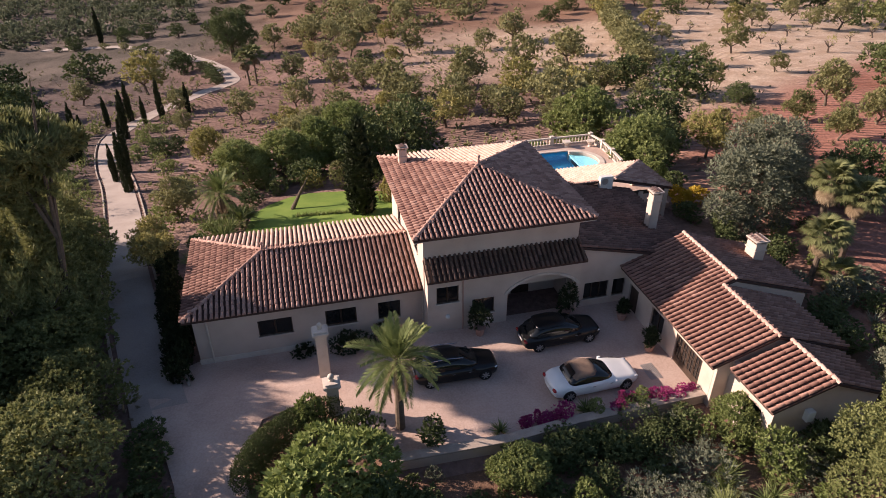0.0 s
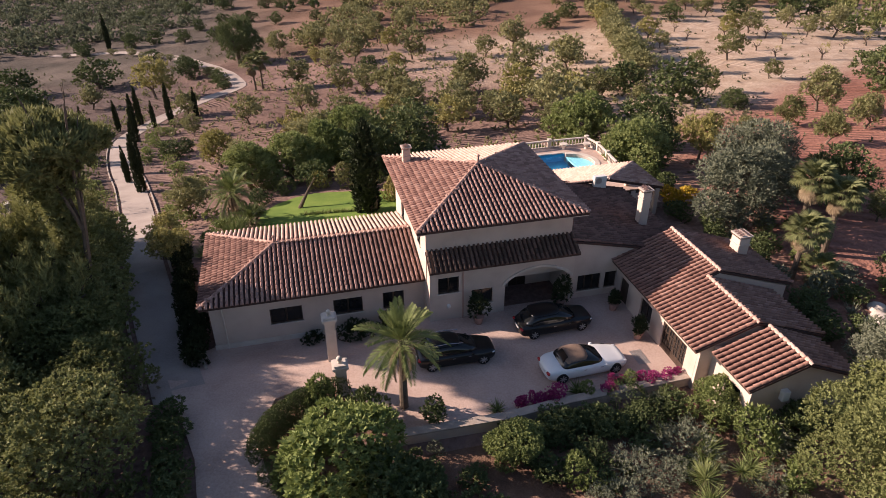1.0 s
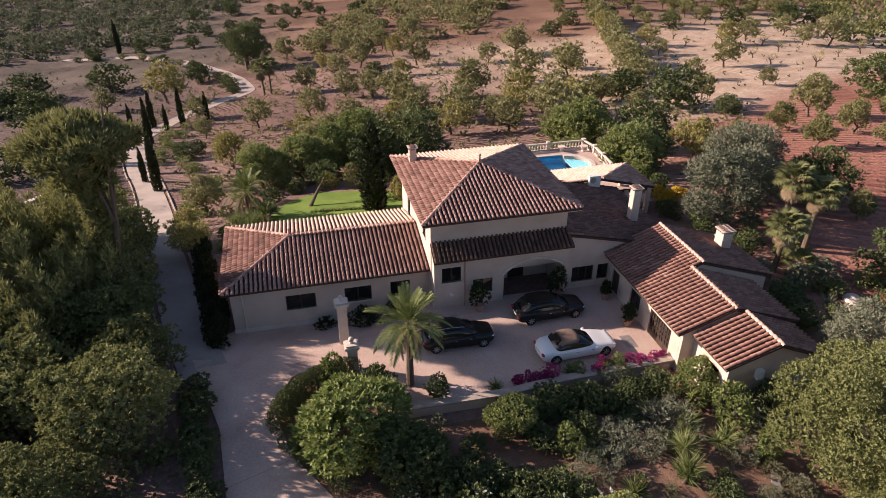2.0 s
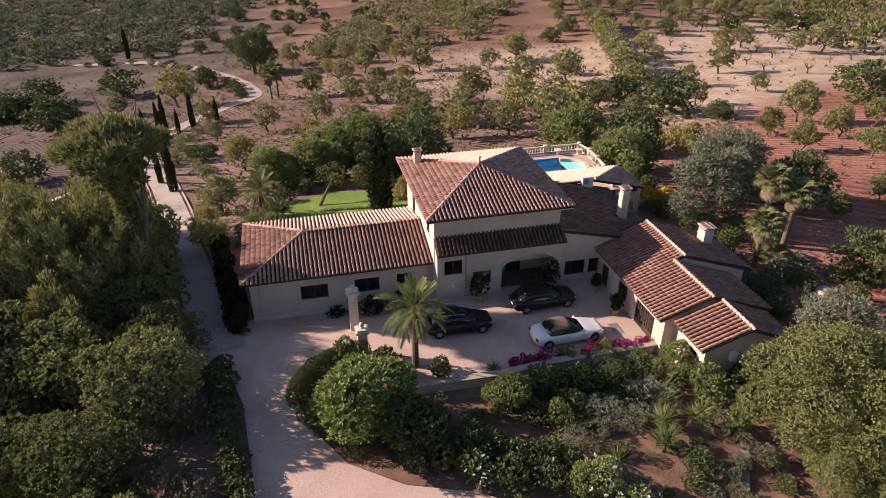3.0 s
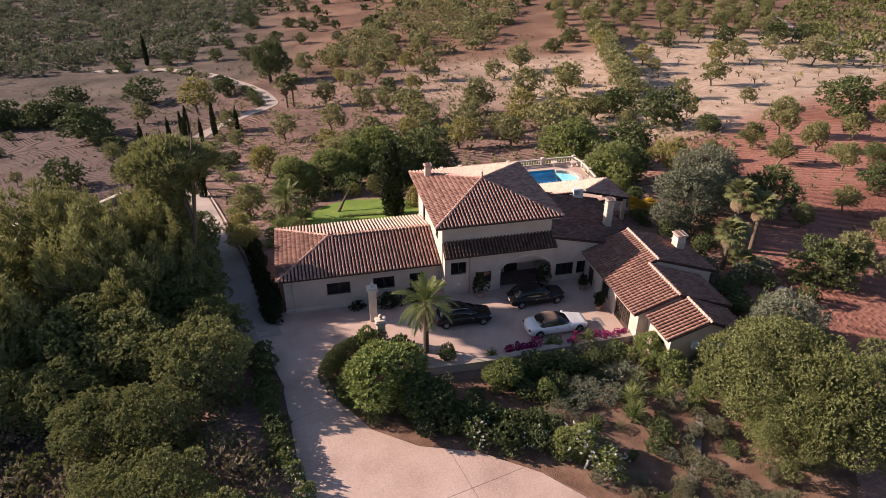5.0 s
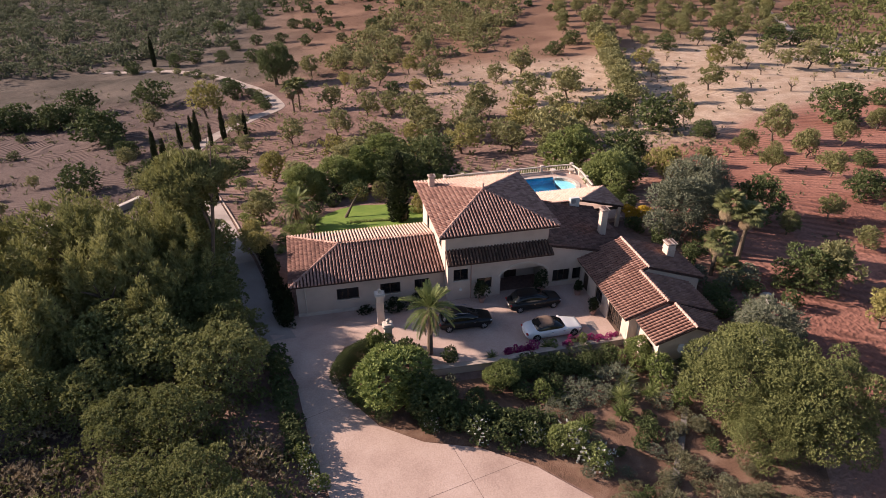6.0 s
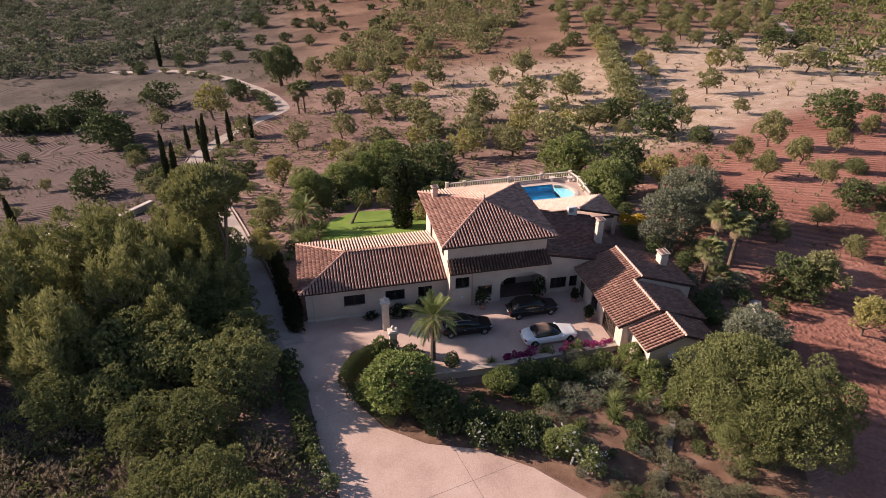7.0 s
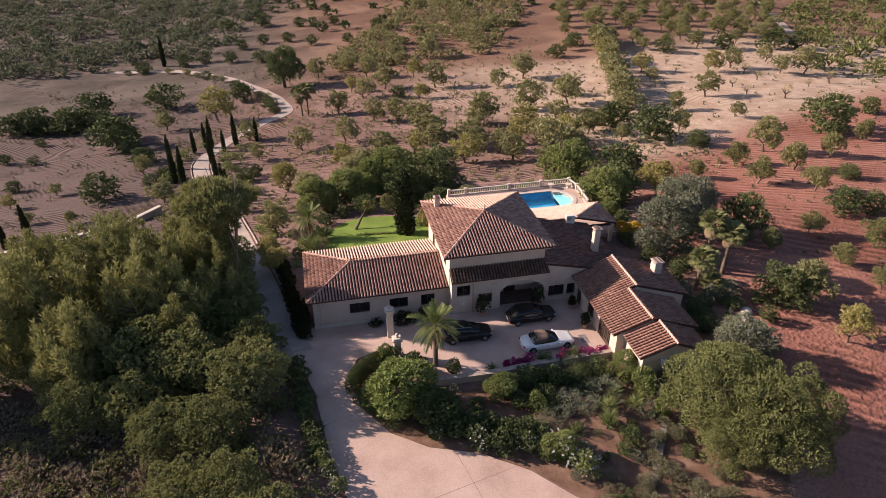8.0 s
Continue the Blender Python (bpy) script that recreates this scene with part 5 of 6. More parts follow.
CAR_W_0 = [(-18.1, 147.3, 7.0), (-37.1, 150.5, 9.8), (-42.1, 118.3, 10.7), (-34.2, 102.5, 5.1), (-37.0, 83.6, 7.2), (-65.6, 141.5, 9.3), (-56.3, 137.9, 9.0), (-53.9, 150.4, 9.6), (19.0, 131.1, 4.5), (-51.7, 202.4, 5.5), (-38.8, 202.4, 6.5), (-33.1, 204.2, 6.0), (-24.2, 198.4, 5.8), (-14.5, 192.1, 6.2), (-21.6, 217.7, 5.2), (-14.6, 222.7, 5.2), (-1.2, 246.0, 5.7), (3.7, 242.1, 5.6), (11.6, 240.3, 5.0), (-6.0, 220.1, 5.2), (1.6, 209.4, 5.5), (13.6, 206.6, 4.9), (-16.0, 257.2, 8.0), (-29.5, 259.3, 6.7), (25.6, 224.0, 5.9), (-57.2, 115.0, 2.5), (-60.2, 129.1, 2.8), (-62.9, 117.2, 3.0), (-54.0, 95.6, 3.2), (-43.6, 254.3, 5.3)]
CAR_W_1 = [(-49.4, 266.4, 4.9)]
ALM_E_0 = [(51.7, 136.0, 8.1), (52.8, 108.5, 8.2), (43.3, 107.5, 8.0), (30.5, 100.4, 8.1), (33.8, 86.2, 5.4), (36.3, 76.6, 8.1), (25.8, 84.5, 5.2), (51.1, 80.6, 4.1), (47.9, 87.4, 6.3), (76.1, 142.1, 7.8), (70.7, 126.9, 7.6), (66.2, 113.3, 7.0), (62.7, 102.6, 6.5), (63.7, 82.4, 5.4), (94.8, 121.9, 6.4), (101.6, 123.5, 6.1), (113.8, 127.0, 5.4), (109.3, 115.2, 5.5), (114.5, 113.7, 7.7), (80.2, 128.8, 5.9), (77.9, 119.5, 4.2), (81.9, 102.8, 6.9), (70.5, 95.8, 5.2), (78.1, 86.6, 3.9), (69.1, 66.2, 7.3), (88.4, 66.3, 4.4), (60.6, 61.4, 4.9), (51.6, 57.4, 3.7), (57.8, 52.2, 5.1), (66.7, 56.1, 5.2)]
ALM_E_1 = [(76.4, 60.1, 4.7), (62.4, 46.7, 4.5), (52.1, 35.2, 3.6), (45.3, 33.1, 3.4), (57.1, 31.0, 4.4), (53.4, 90.8, 5.1), (29.2, 81.8, 5.1), (41.3, 77.0, 5.1)]
SMALL_0 = [(90.5, 100.8, 2.3), (91.6, 107.6, 2.4), (100.4, 111.3, 2.5), (95.5, 95.2, 3.2), (99.5, 90.4, 2.0), (113.7, 104.0, 3.1), (107.3, 102.7, 2.0), (101.0, 117.3, 2.9), (76.5, 114.3, 1.9), (87.6, 125.3, 2.1), (89.5, 133.3, 2.4)]
ALM_N_0 = [(100.2, 176.6, 6.0), (87.7, 162.3, 5.0), (110.8, 174.2, 5.4), (110.2, 167.9, 4.7), (108.8, 159.3, 5.7), (107.4, 148.6, 4.9), (127.2, 187.3, 5.9), (120.9, 207.9, 5.6), (129.2, 160.2, 6.0), (145.2, 172.3, 5.9), (136.3, 174.6, 5.8), (153.9, 192.1, 5.6), (97.5, 210.5, 5.4), (109.4, 202.7, 5.3), (92.5, 184.2, 7.3), (81.8, 159.8, 6.5), (148.5, 209.9, 5.9), (132.4, 217.9, 5.9), (138.7, 212.1, 5.8), (122.6, 161.9, 5.9), (160.5, 190.7, 5.7)]
CAR_E_0 = [(95.4, 145.0, 5.9), (113.2, 144.5, 7.2), (125.9, 141.3, 8.4), (77.4, 164.9, 6.2), (56.3, 80.0, 9.9), (61.3, 72.8, 4.5), (86.7, 73.4, 10.2), (102.4, 80.3, 4.9), (70.8, 50.4, 3.5), (59.5, 38.9, 5.1), (63.4, 38.1, 4.1), (54.6, 90.2, 7.2), (133.0, 139.4, 7.5), (121.8, 118.2, 5.7), (67.7, 153.8, 5.8)]
ALM_R_0 = [(41.8, 23.3, 5.7), (41.9, 17.2, 4.4), (51.3, 23.6, 3.3), (50.9, 28.7, 3.0)]
CYP_0 = [(-29.2, 102.8), (-25.9, 87.2), (-26.2, 95.9), (-24.2, 84.9), (-25.1, 106.0), (-23.3, 109.0), (-22.2, 108.6), (-19.4, 104.6), (-17.4, 107.8), (-19.1, 86.4), (-17.0, 77.0), (-20.9, 96.9), (-17.5, 72.7), (-15.2, 67.7), (-13.4, 109.1), (-43.7, 64.2), (-39.8, 62.6)]
PINES_0 = [(-13.2, 33.2, 7.2, 0.95), (-15.4, 39.4, 8.6, 0.95), (-15.2, 44.6, 7.8, 1.0), (-15.0, 29.6, 7.6, 0.95), (-22.5, 37.0, 11.5, 1.0), (-17.5, 49.0, 8.5, 1.0), (-29.5, 33.0, 11.0, 1.0), (-31.0, 43.0, 9.0, 1.0), (-24.0, 27.5, 9.0, 1.0), (-35.0, 27.0, 9.0, 1.0), (-18.8, 32.6, 10.5, 0.9), (-24.5, 48.0, 8.0, 1.0), (-17.4, 35.6, 9.6, 0.85)]
OAKS_0 = [(-10.0, 21.5, 6.2), (-12.6, 17.4, 5.2), (-14.8, 24.8, 6.6), (-9.8, 26.4, 4.6), (-11.0, 11.4, 5.0), (-14.5, 12.5, 4.4), (-8.6, 8.2, 4.4), (-11.6, 29.4, 5.2), (-19.0, 22.0, 5.4), (-16.4, 18.6, 5.0), (-23.0, 22.5, 5.4), (-18.6, 27.0, 7.0), (-7.2, 4.6, 3.0), (-12.3, 34.6, 5.8), (-12.9, 37.6, 6.2), (-13.5, 40.8, 6.4), (-11.9, 31.6, 5.0)]
BUSHY_0 = [(-45.0, 128.4, 5.0), (-40.3, 120.9, 4.6), (-39.2, 113.8, 4.2), (-33.8, 104.6, 4.4), (-28.1, 90.8, 3.4), (-29.5, 87.1, 3.6), (-14.0, 83.0, 3.8), (-12.6, 85.4, 3.0)]
BACK_0 = [("bright", -3.4, 62.4, 5.2, 1.2), ("bright", 0.8, 63.6, 5.6, 1.2), ("bright", 4.4, 65.4, 6.0, 1.2), ("carob", 9.4, 61.8, 6.0, 1.1), ("carob", 13.2, 65.0, 7.5, 1.2), ("bright", 8.0, 69.5, 6.6, 1.2), ("almond", 3.5, 71.0, 5.2, 1.3), ("almond", -8.5, 55.0, 4.0, 1.0), ("yellow", -8.8, 44.5, 3.2, 1.0), ("yellow", -8.2, 40.5, 3.2, 0.9),
    ("bright", 34.0, 62.5, 6.5, 1.2), ("bright", 33.0, 49.5, 5.6, 1.2), ("carob", 36.0, 52.0, 5.6, 1.2), ("carob", 40.0, 58.5, 6.5, 1.1), ("yellow", 42.0, 52.0, 5.0, 1.0), ("olive", 34.0, 35.5, 6.8, 1.15), ("olive", 38.2, 39.0, 7.0, 1.0), ("carob", 44.5, 36.5, 5.5, 1.1),
    ("great_oak", 24.4, 10.2, 8.4, 1.15), ("great_oak", 27.0, 7.5, 8.4, 1.1), ("great_oak", 23.4, 7.2, 6.0, 1.0), ("olive", 31.0, 17.5, 4.6, 1.2), ("carob", 40.5, 24.0, 4.2, 1.2)]

for k, (x, y, h) in enumerate(ALM_W_0 + ALM_E_0 + ALM_E_1 + ALM_R_0):
    if x > 44 and y < 106:
        tree("almond", x, y, max(h, 2.5) * 0.8, "olive-green almond tree on red ploughed earth", group="orchard trees", wide=1.0, material=FIELDLEAF)
    else:
        tree("yellow" if (k * 7) % 5 == 0 else "almond", x, y, max(h, 2.5) * 0.84, "almond tree with thin yellow-green leaves on ploughed earth", group="orchard trees", wide=1.02)
for x, y, h in ALM_N_0:
    tree("almond", x, y, h, "small green orchard tree in the far field", group="orchard trees", wide=1.05, material=FIELDLEAF)
g_ = random.Random(88)
for j in range(10):
    for k in range(11):
        x, y = 72 + 9.5 * k + 3.2 * j + g_.uniform(-2.2, 2.2), 152 + 9.5 * j + g_.uniform(-2.2, 2.2)
        if x > 116 + 0.42 * (y - 100) or min(math.hypot(x - p[0], y - p[1]) for p in ALM_N_0 + CAR_E_0) < 5 or g_.random() < 0.12:
            continue
        tree("almond", x, y, g_.uniform(3.6, 5.2), "small green orchard tree in the far field", group="orchard trees", wide=1.1, material=FIELDLEAF if g_.random() < 0.6 else None)
for x, y, h in CAR_W_0 + CAR_W_1 + CAR_E_0 + BUSHY_0:
    tree("carob", x, y, h * 0.7, "dense dark green carob tree in the field", group="carob trees", wide=1.3)
ROW_0 = [(85.6, 164.5), (83.0, 157.5), (80.5, 150.4), (78.0, 144.0), (75.8, 137.6), (73.5, 132.0), (71.5, 126.3), (69.5, 121.0), (67.6, 115.8), (65.7, 111.0), (63.9, 106.2), (61.6, 100.6), (59.5, 95.5)]
for k, (x, y) in enumerate(ROW_0):
    tree("almond", x, y, 5.4 + 0.8 * math.sin(k * 2.1), "leafy light green tree in a dense field row", group="field row", wide=1.25)
DENSE_0 = [(30.6, 101.1), (37.4, 93.5), (38.7, 86.5), (56.1, 115.3), (29.7, 76.4), (42.2, 83.1), (49.4, 88.5), (46.3, 99.0), (25.4, 88.1), (22.0, 78.0), (34.0, 72.0), (43.5, 130.4),
    (5.0, 73.8), (11.3, 72.8), (14.4, 77.0), (9.6, 86.9), (19.2, 94.9), (2.0, 85.1), (-26.2, 77.4), (15.5, 110.3), (11.0, 134.0), (23.6, 127.8), (-4.5, 68.5)]
for k, (x, y) in enumerate(DENSE_0):
    tree("yellow" if k % 4 == 1 else "almond", x, y, 4.4 + 0.9 * math.sin(k * 1.7), "bushy light green tree at the orchard's edge", group="orchard trees", wide=1.25)
HEDGE_0 = [(-70.5, 141.5), (-67.4, 141.0), (-63.5, 139.9), (-60.1, 140.5), (-56.2, 139.3), (-52.6, 139.9), (-49.0, 138.0), (-41.9, 124.1)]
for x, y in HEDGE_0:
    tree("carob", x, y, 4.6, "dense dark tree in the field hedge", group="field hedge trees", wide=1.3)
for x, y, h in SMALL_0:
    tree("bare", x, y, h, "young, nearly bare almond sapling", "tree", "saplings")
for k, (x, y) in enumerate(CYP_0):
    tree("cypress", x, y, (5.2, 6.2, 4.4, 6.4, 4.9)[k % 5], "slim dark cypress beside the drive", group="cypresses", wide=1.0)
tree("cypress", -46.2, 207, 9.5, "tall lone cypress at the end of the drive", wide=0.9)
tree("cypress", 6.9, 48.4, 8.4, "thick dark cypress beside the lawn", wide=1.6, dz=-0.2)
tree("olive", -7.7, 155.7, 11.5, "tall eucalyptus with hanging grey-green foliage", wide=0.85, material=CAROB)

# low bushes along the outer side of the winding drive
g_ = random.Random(41)
for k in range(0, len(drive_pts) - 3, 4):
    p, d = drive_pts[k], drive_pts[k + 3] - drive_pts[k]
    if p.y < 128 or g_.random() < 0.25:
        continue
    s = Vector((-d.y, d.x)).normalized()
    s = s if s.y < 0 else -s
    tree("carob" if g_.random() < 0.6 else "almond", p.x + s.x * 3.0, p.y + s.y * 3.0, g_.uniform(1.5, 2.6), "low bush beside the winding drive", "bush", "drive bushes", wide=1.6, name="roadside_bush")

# pines and oaks west of the drive
for x, y, h, w in PINES_0:
    tree("pine", x, y, h, "large Aleppo pine with dense dark needles", group="pines", wide=w)
# added pine: blocks the low sun over the forecourt
tree("tall_pine", -12.1, 34.5, 14.2, "added tall pine whose high broad crown shades the forecourt", group="pines")
for x, y, h in OAKS_0:
    tree("oak", x, y, h, "rounded evergreen oak with small dark leaves", group="evergreen oaks", wide=1.15)
# trees behind and beside the house
for kind, x, y, h, w in BACK_0:
    tree(kind, x, y, h, {"bright": "leafy green garden tree behind the villa", "carob": "dense dark garden tree behind the villa", "olive": "grey-green olive tree beside the villa", "yellow": "pale yellow-green garden tree", "almond": "light green garden tree", "great_oak": "large round carob tree with dense leaves"}[kind], wide=w)


# ---- woods and scrub that nobody could count ----
def thicket(name, label, spots, material, tufts, each, length, width, seed, kind="stuff"):
    """Joined low crowns: spots of (x, y, radius, height)."""
    vs = []
    for k, (x, y, r, h) in enumerate(spots):
        g = random.Random(seed + k)
        b = [(x + g.uniform(-0.5, 0.5) * r, y + g.uniform(-0.5, 0.5) * r, gz(x, y) + h * g.uniform(0.35, 0.6), r * g.uniform(0.5, 0.8), r * g.uniform(0.5, 0.8), h * g.uniform(0.35, 0.5)) for _ in range(4)]
        vs.append(tufted(b, tufts, each, length, width, seed + k, length * 0.6))
    ob = new(name, leaf_mesh(name, np.concatenate(vs), material))
    return tagged(ob, label, "scrub", kind=kind)


def scatter(seed, n, x0, x1, y0, y1, test, r0, r1):
    g = random.Random(seed)
    out = []
    while len(out) < n:
        x, y = g.uniform(x0, x1), g.uniform(y0, y1)
        if test(x, y):
            r = g.uniform(r0, r1)
            out.append((x, y, r, r * g.uniform(0.9, 1.5)))
    return out


def west_wood(x, y):
    return y > 214 + 0.62 * (x + 62 if x < -62 else 0.2 * (x + 62)) + 3 * math.sin(x * 0.2) and x < -26 + 0.15 * (y - 225)


thicket("far_wood", "grey-green scrub wood beyond the fields", scatter(5, 1250, -190, 10, 160, 400, west_wood, 1.6, 3.4), WOOD, 32, 5, 0.7, 0.5, 100)
thicket("far_wood", "mixed green woodland above the orchard", scatter(6, 330, 5, 130, 166, 330, lambda x, y: 10 + 0.36 * (y - 186) < x < 56 + 0.42 * (y - 168), 1.7, 3.2), ALMOND, 46, 6, 0.6, 0.4, 1100)
thicket("far_wood", "dry scrub wood at the edge of the pale field", scatter(7, 640, 118, 330, 90, 330, lambda x, y: x > 118 + 0.42 * (y - 100) and x > 116, 1.7, 3.6), OAK, 38, 6, 0.7, 0.45, 2100)
thicket("far_wood", "scattered low bushes on the far slope", scatter(8, 160, 60, 220, 215, 420, lambda x, y: True, 1.5, 3.2), CAROB, 45, 6, 0.75, 0.5, 3100)
thicket("far_wood", "scattered low bushes on the far slope", scatter(12, 60, -20, 50, 225, 420, lambda x, y: True, 1.5, 3.0), CAROB, 45, 6, 0.75, 0.5, 3700)
thicket("undergrowth", "dry low scrub under the pines", scatter(9, 330, -34, -4, -12, 26, lambda x, y: x < -6.6 + 0.14 * (14 - y), 0.7, 1.7), HEATH, 80, 5, 0.22, 0.11, 4100)
thicket("undergrowth", "dense green bushes under the pines", scatter(13, 90, -34, -4, -10, 26, lambda x, y: x < -7.4 + 0.14 * (14 - y), 0.8, 1.8), OAK, 90, 6, 0.16, 0.07, 5100)
thicket("undergrowth", "low bushes beside the drive", scatter(10, 70, -34, -13, 24, 62, lambda x, y: x < -9.5 - 0.16 * (y - 24), 0.6, 1.5), PINE, 90, 6, 0.16, 0.05, 4400)
thicket("undergrowth", "low bushes among the drive's cypresses", scatter(11, 70, -30, 4, 48, 112, lambda x, y: 2.6 < min((Vector((x, y)) - p).length for p in drive_pts) < 6.5, 0.5, 1.2), BRIGHT, 90, 6, 0.2, 0.09, 4700)


def field(x, y):
    return min((Vector((x, y)) - p).length for p in drive_pts[::3]) > 3.0 and not (-8 < x < 33 and y < 58)


thicket("weeds", "low dry weeds and clods among the furrows", scatter(21, 1200, -75, 70, 56, 185, field, 0.22, 0.6), SCRUB, 6, 5, 0.3, 0.16, 6100)
thicket("weeds", "green weeds under the orchard trees", scatter(22, 700, -30, 62, 58, 140, field, 0.25, 0.8), ALMOND, 7, 5, 0.34, 0.18, 8600)
thicket("weeds", "sparse weeds on the red and pale earth", scatter(23, 500, 36, 125, 20, 150, field, 0.18, 0.45), SCRUB, 5, 5, 0.26, 0.14, 9900)
thicket("undergrowth", "dark bushes below the oaks", scatter(31, 150, -27, -4, -10, 20, lambda x, y: x < -6.2 + 0.14 * (14 - y), 0.8, 1.5), OAK, 55, 6, 0.2, 0.1, 12100)


# ---- palms ----
def frond_mesh(name, length, droop, leaflets, leaf, material, seed):
    """One feather frond along +x: an arching rib with paired leaflets."""
    r = np.random.default_rng(seed)
    pts = []
    for k in range(13):
        s = k / 12
        pts.append(Vector((length * s * (1 - 0.12 * s * droop), 0, length * (0.42 * s - droop * 0.75 * s * s))))
    c, d = [], []
    for k in range(leaflets):
        s = 0.12 + 0.86 * k / leaflets
        i = min(int(s * 12), 11)
        p = pts[i].lerp(pts[i + 1], s * 12 - i)
        ahead = (pts[i + 1] - pts[i]).normalized()
        l = leaf * (0.45 + 0.75 * math.sin(math.pi * min(1.0, s * 0.95 + 0.05)))
        for sgn in (-1, 1):
            w = (ahead * 0.75 + Vector((0, sgn, 0)) * 0.75 + Vector((0, 0, 0.22 - 0.35 * droop * s + r.uniform(-0.1, 0.1)))).normalized()
            c.append(p + w * l * 0.5)
            d.append(w * l)
    c, d = np.array(c), np.array(d)
    ln = np.linalg.norm(d, axis=1, keepdims=True)
    u = d / ln
    side = np.cross(u, np.array([0.0, 0.0, 1.0])) + r.normal(size=u.shape) * 0.15
    side /= np.linalg.norm(side, axis=1, keepdims=True)
    v = np.empty((len(c), 4, 3))
    v[:, 0], v[:, 1], v[:, 2], v[:, 3] = c - d / 2, c - d * 0.1 + side * 0.022, c + d / 2, c - d * 0.1 - side * 0.022
    rib = np.array([[q - Vector((0, 0.02 * (1 - k / 13), 0)), q + Vector((0, 0.02 * (1 - k / 13), 0))] for k, q in enumerate(pts)], float).reshape(-1, 2, 3)
    rq = np.stack([rib[:-1, 0], rib[:-1, 1], rib[1:, 1], rib[1:, 0]], 1)
    return quad_mesh(name, np.concatenate([v.reshape(-1, 3), rq.reshape(-1, 3)]), material)


def fan_mesh(name, stalk, radius, material, seed):
    """One fan leaf: a stalk along +x and a pleated fan of drooping blades."""
    r = np.random.default_rng(seed)
    v = [[(0, -0.02, 0), (0, 0.02, 0), (stalk, 0.015, 0.05), (stalk, -0.015, 0.05)]]
    for k in range(26):
        a = math.radians(-125 + 250 * k / 25)
        e = (stalk + radius * math.cos(a) * r.uniform(0.85, 1.05), radius * math.sin(a), 0.05 - radius * (0.25 + 0.3 * r.random()))
        m = (stalk + radius * 0.55 * math.cos(a), radius * 0.55 * math.sin(a), 0.05)
        sx, sy = -math.sin(a) * 0.05, math.cos(a) * 0.05
        v.append([(stalk, 0, 0.05), (m[0] + sx, m[1] + sy, m[2] + 0.02), e, (m[0] - sx, m[1] - sy, m[2] - 0.02)])
    return quad_mesh(name, np.array(v, float).reshape(-1, 3), material)


FEATHER = [frond_mesh("frond", 2.4, d, 54, 0.46, FROND, 3 + k) for k, d in enumerate((0.3, 0.7, 1.1))]
FEATHER_DRY = [frond_mesh("dry_frond", 2.0, 1.35, 34, 0.35, DRYFROND, 9)]
FAN = [fan_mesh("fan_leaf", 0.95, 0.75, FANLEAF, 20 + k) for k in range(2)]
FAN_DRY = [fan_mesh("dry_fan_leaf", 0.8, 0.6, DRYFROND, 30)]


def palm(x, y, height, scale, label, fan=False, fronds=34, dry=6, lean=0.0, z=None, seed=1, thick=0.17):
    g = random.Random(seed)
    t = thing("palm_tree", pose(x, y, (gz(x, y) if z is None else z), 0, 0, g.uniform(0, 360)), label, "palm", "palms")
    bm = bmesh.new()
    n = max(6, int(height / 0.16))
    for k in range(n):
        a = k / n
        p = Vector((lean * a * a, 0, height * a - 0.05))
        q = Vector((lean * ((k + 1) / n) ** 2, 0, height * (k + 1) / n))
        tube(bm, p, q, thick * (1.25 - 0.4 * a), thick * (1.02 - 0.4 * a), 9)
    part("trunk", bm, PALMBARK, t)
    top = Vector((lean, 0, height))
    for k in range(fronds + dry):
        old = k >= fronds
        s = k / fronds
        az = k * 137.5 + g.uniform(-15, 15)
        tilt = (78 - 95 * s) if not old else g.uniform(-75, -45)
        pool_ = (FAN_DRY if fan else FEATHER_DRY) if old else (FAN if fan else [FEATHER[min(2, int(s * 3))]])
        me = pool_[k % len(pool_)]
        ob = new("dry_frond" if old else "frond", me)
        ob.parent = t
        sc = scale * g.uniform(0.85, 1.1) * (0.75 + 0.25 * min(1, s * 2))
        ob.matrix_basis = Matrix.Translation(top + Vector((0, 0, -0.1 - 0.25 * s))) @ pose(0, 0, 0, 0, 0, az) @ pose(0, 0, 0, 0, -tilt * (0.75 if not fan else 1.0), 0) @ Matrix.Diagonal((sc, sc, sc, 1))
    return t


palm(5.09, 22.0, 4.5, 1.05, "slender date palm with arching green fronds in the forecourt bed", fronds=30, dry=6, z=0.0, seed=2, thick=0.2)
palm(-4.4, 51.2, 3.0, 1.0, "short date palm with broad arching fronds beside the lawn", fronds=32, dry=4, seed=3, thick=0.24)
palm(-3.0, 49.2, 0.7, 0.8, "low bushy palm beside the lawn", fronds=26, dry=0, seed=4)
palm(33.0, 27.6, 3.9, 1.0, "fan palm with a ringed trunk beside the villa", True, 34, 6, seed=5)
palm(36.2, 31.3, 5.6, 1.1, "tall fan palm with a skirt of dry leaves", True, 36, 22, seed=6, thick=0.22)
palm(37.4, 29.8, 5.0, 1.0, "tall fan palm with a skirt of dry leaves", True, 32, 18, seed=7, thick=0.22)
palm(34.2, 26.8, 1.2, 1.0, "young fan palm at the foot of the others", True, 18, 8, seed=8)
palm(-3.9, 124.9, 5.2, 1.5, "fan palm beside the winding drive", True, 24, 8, seed=9, lean=0.5)
palm(-2.6, 125.6, 5.8, 1.5, "fan palm beside the winding drive", True, 24, 8, seed=10)


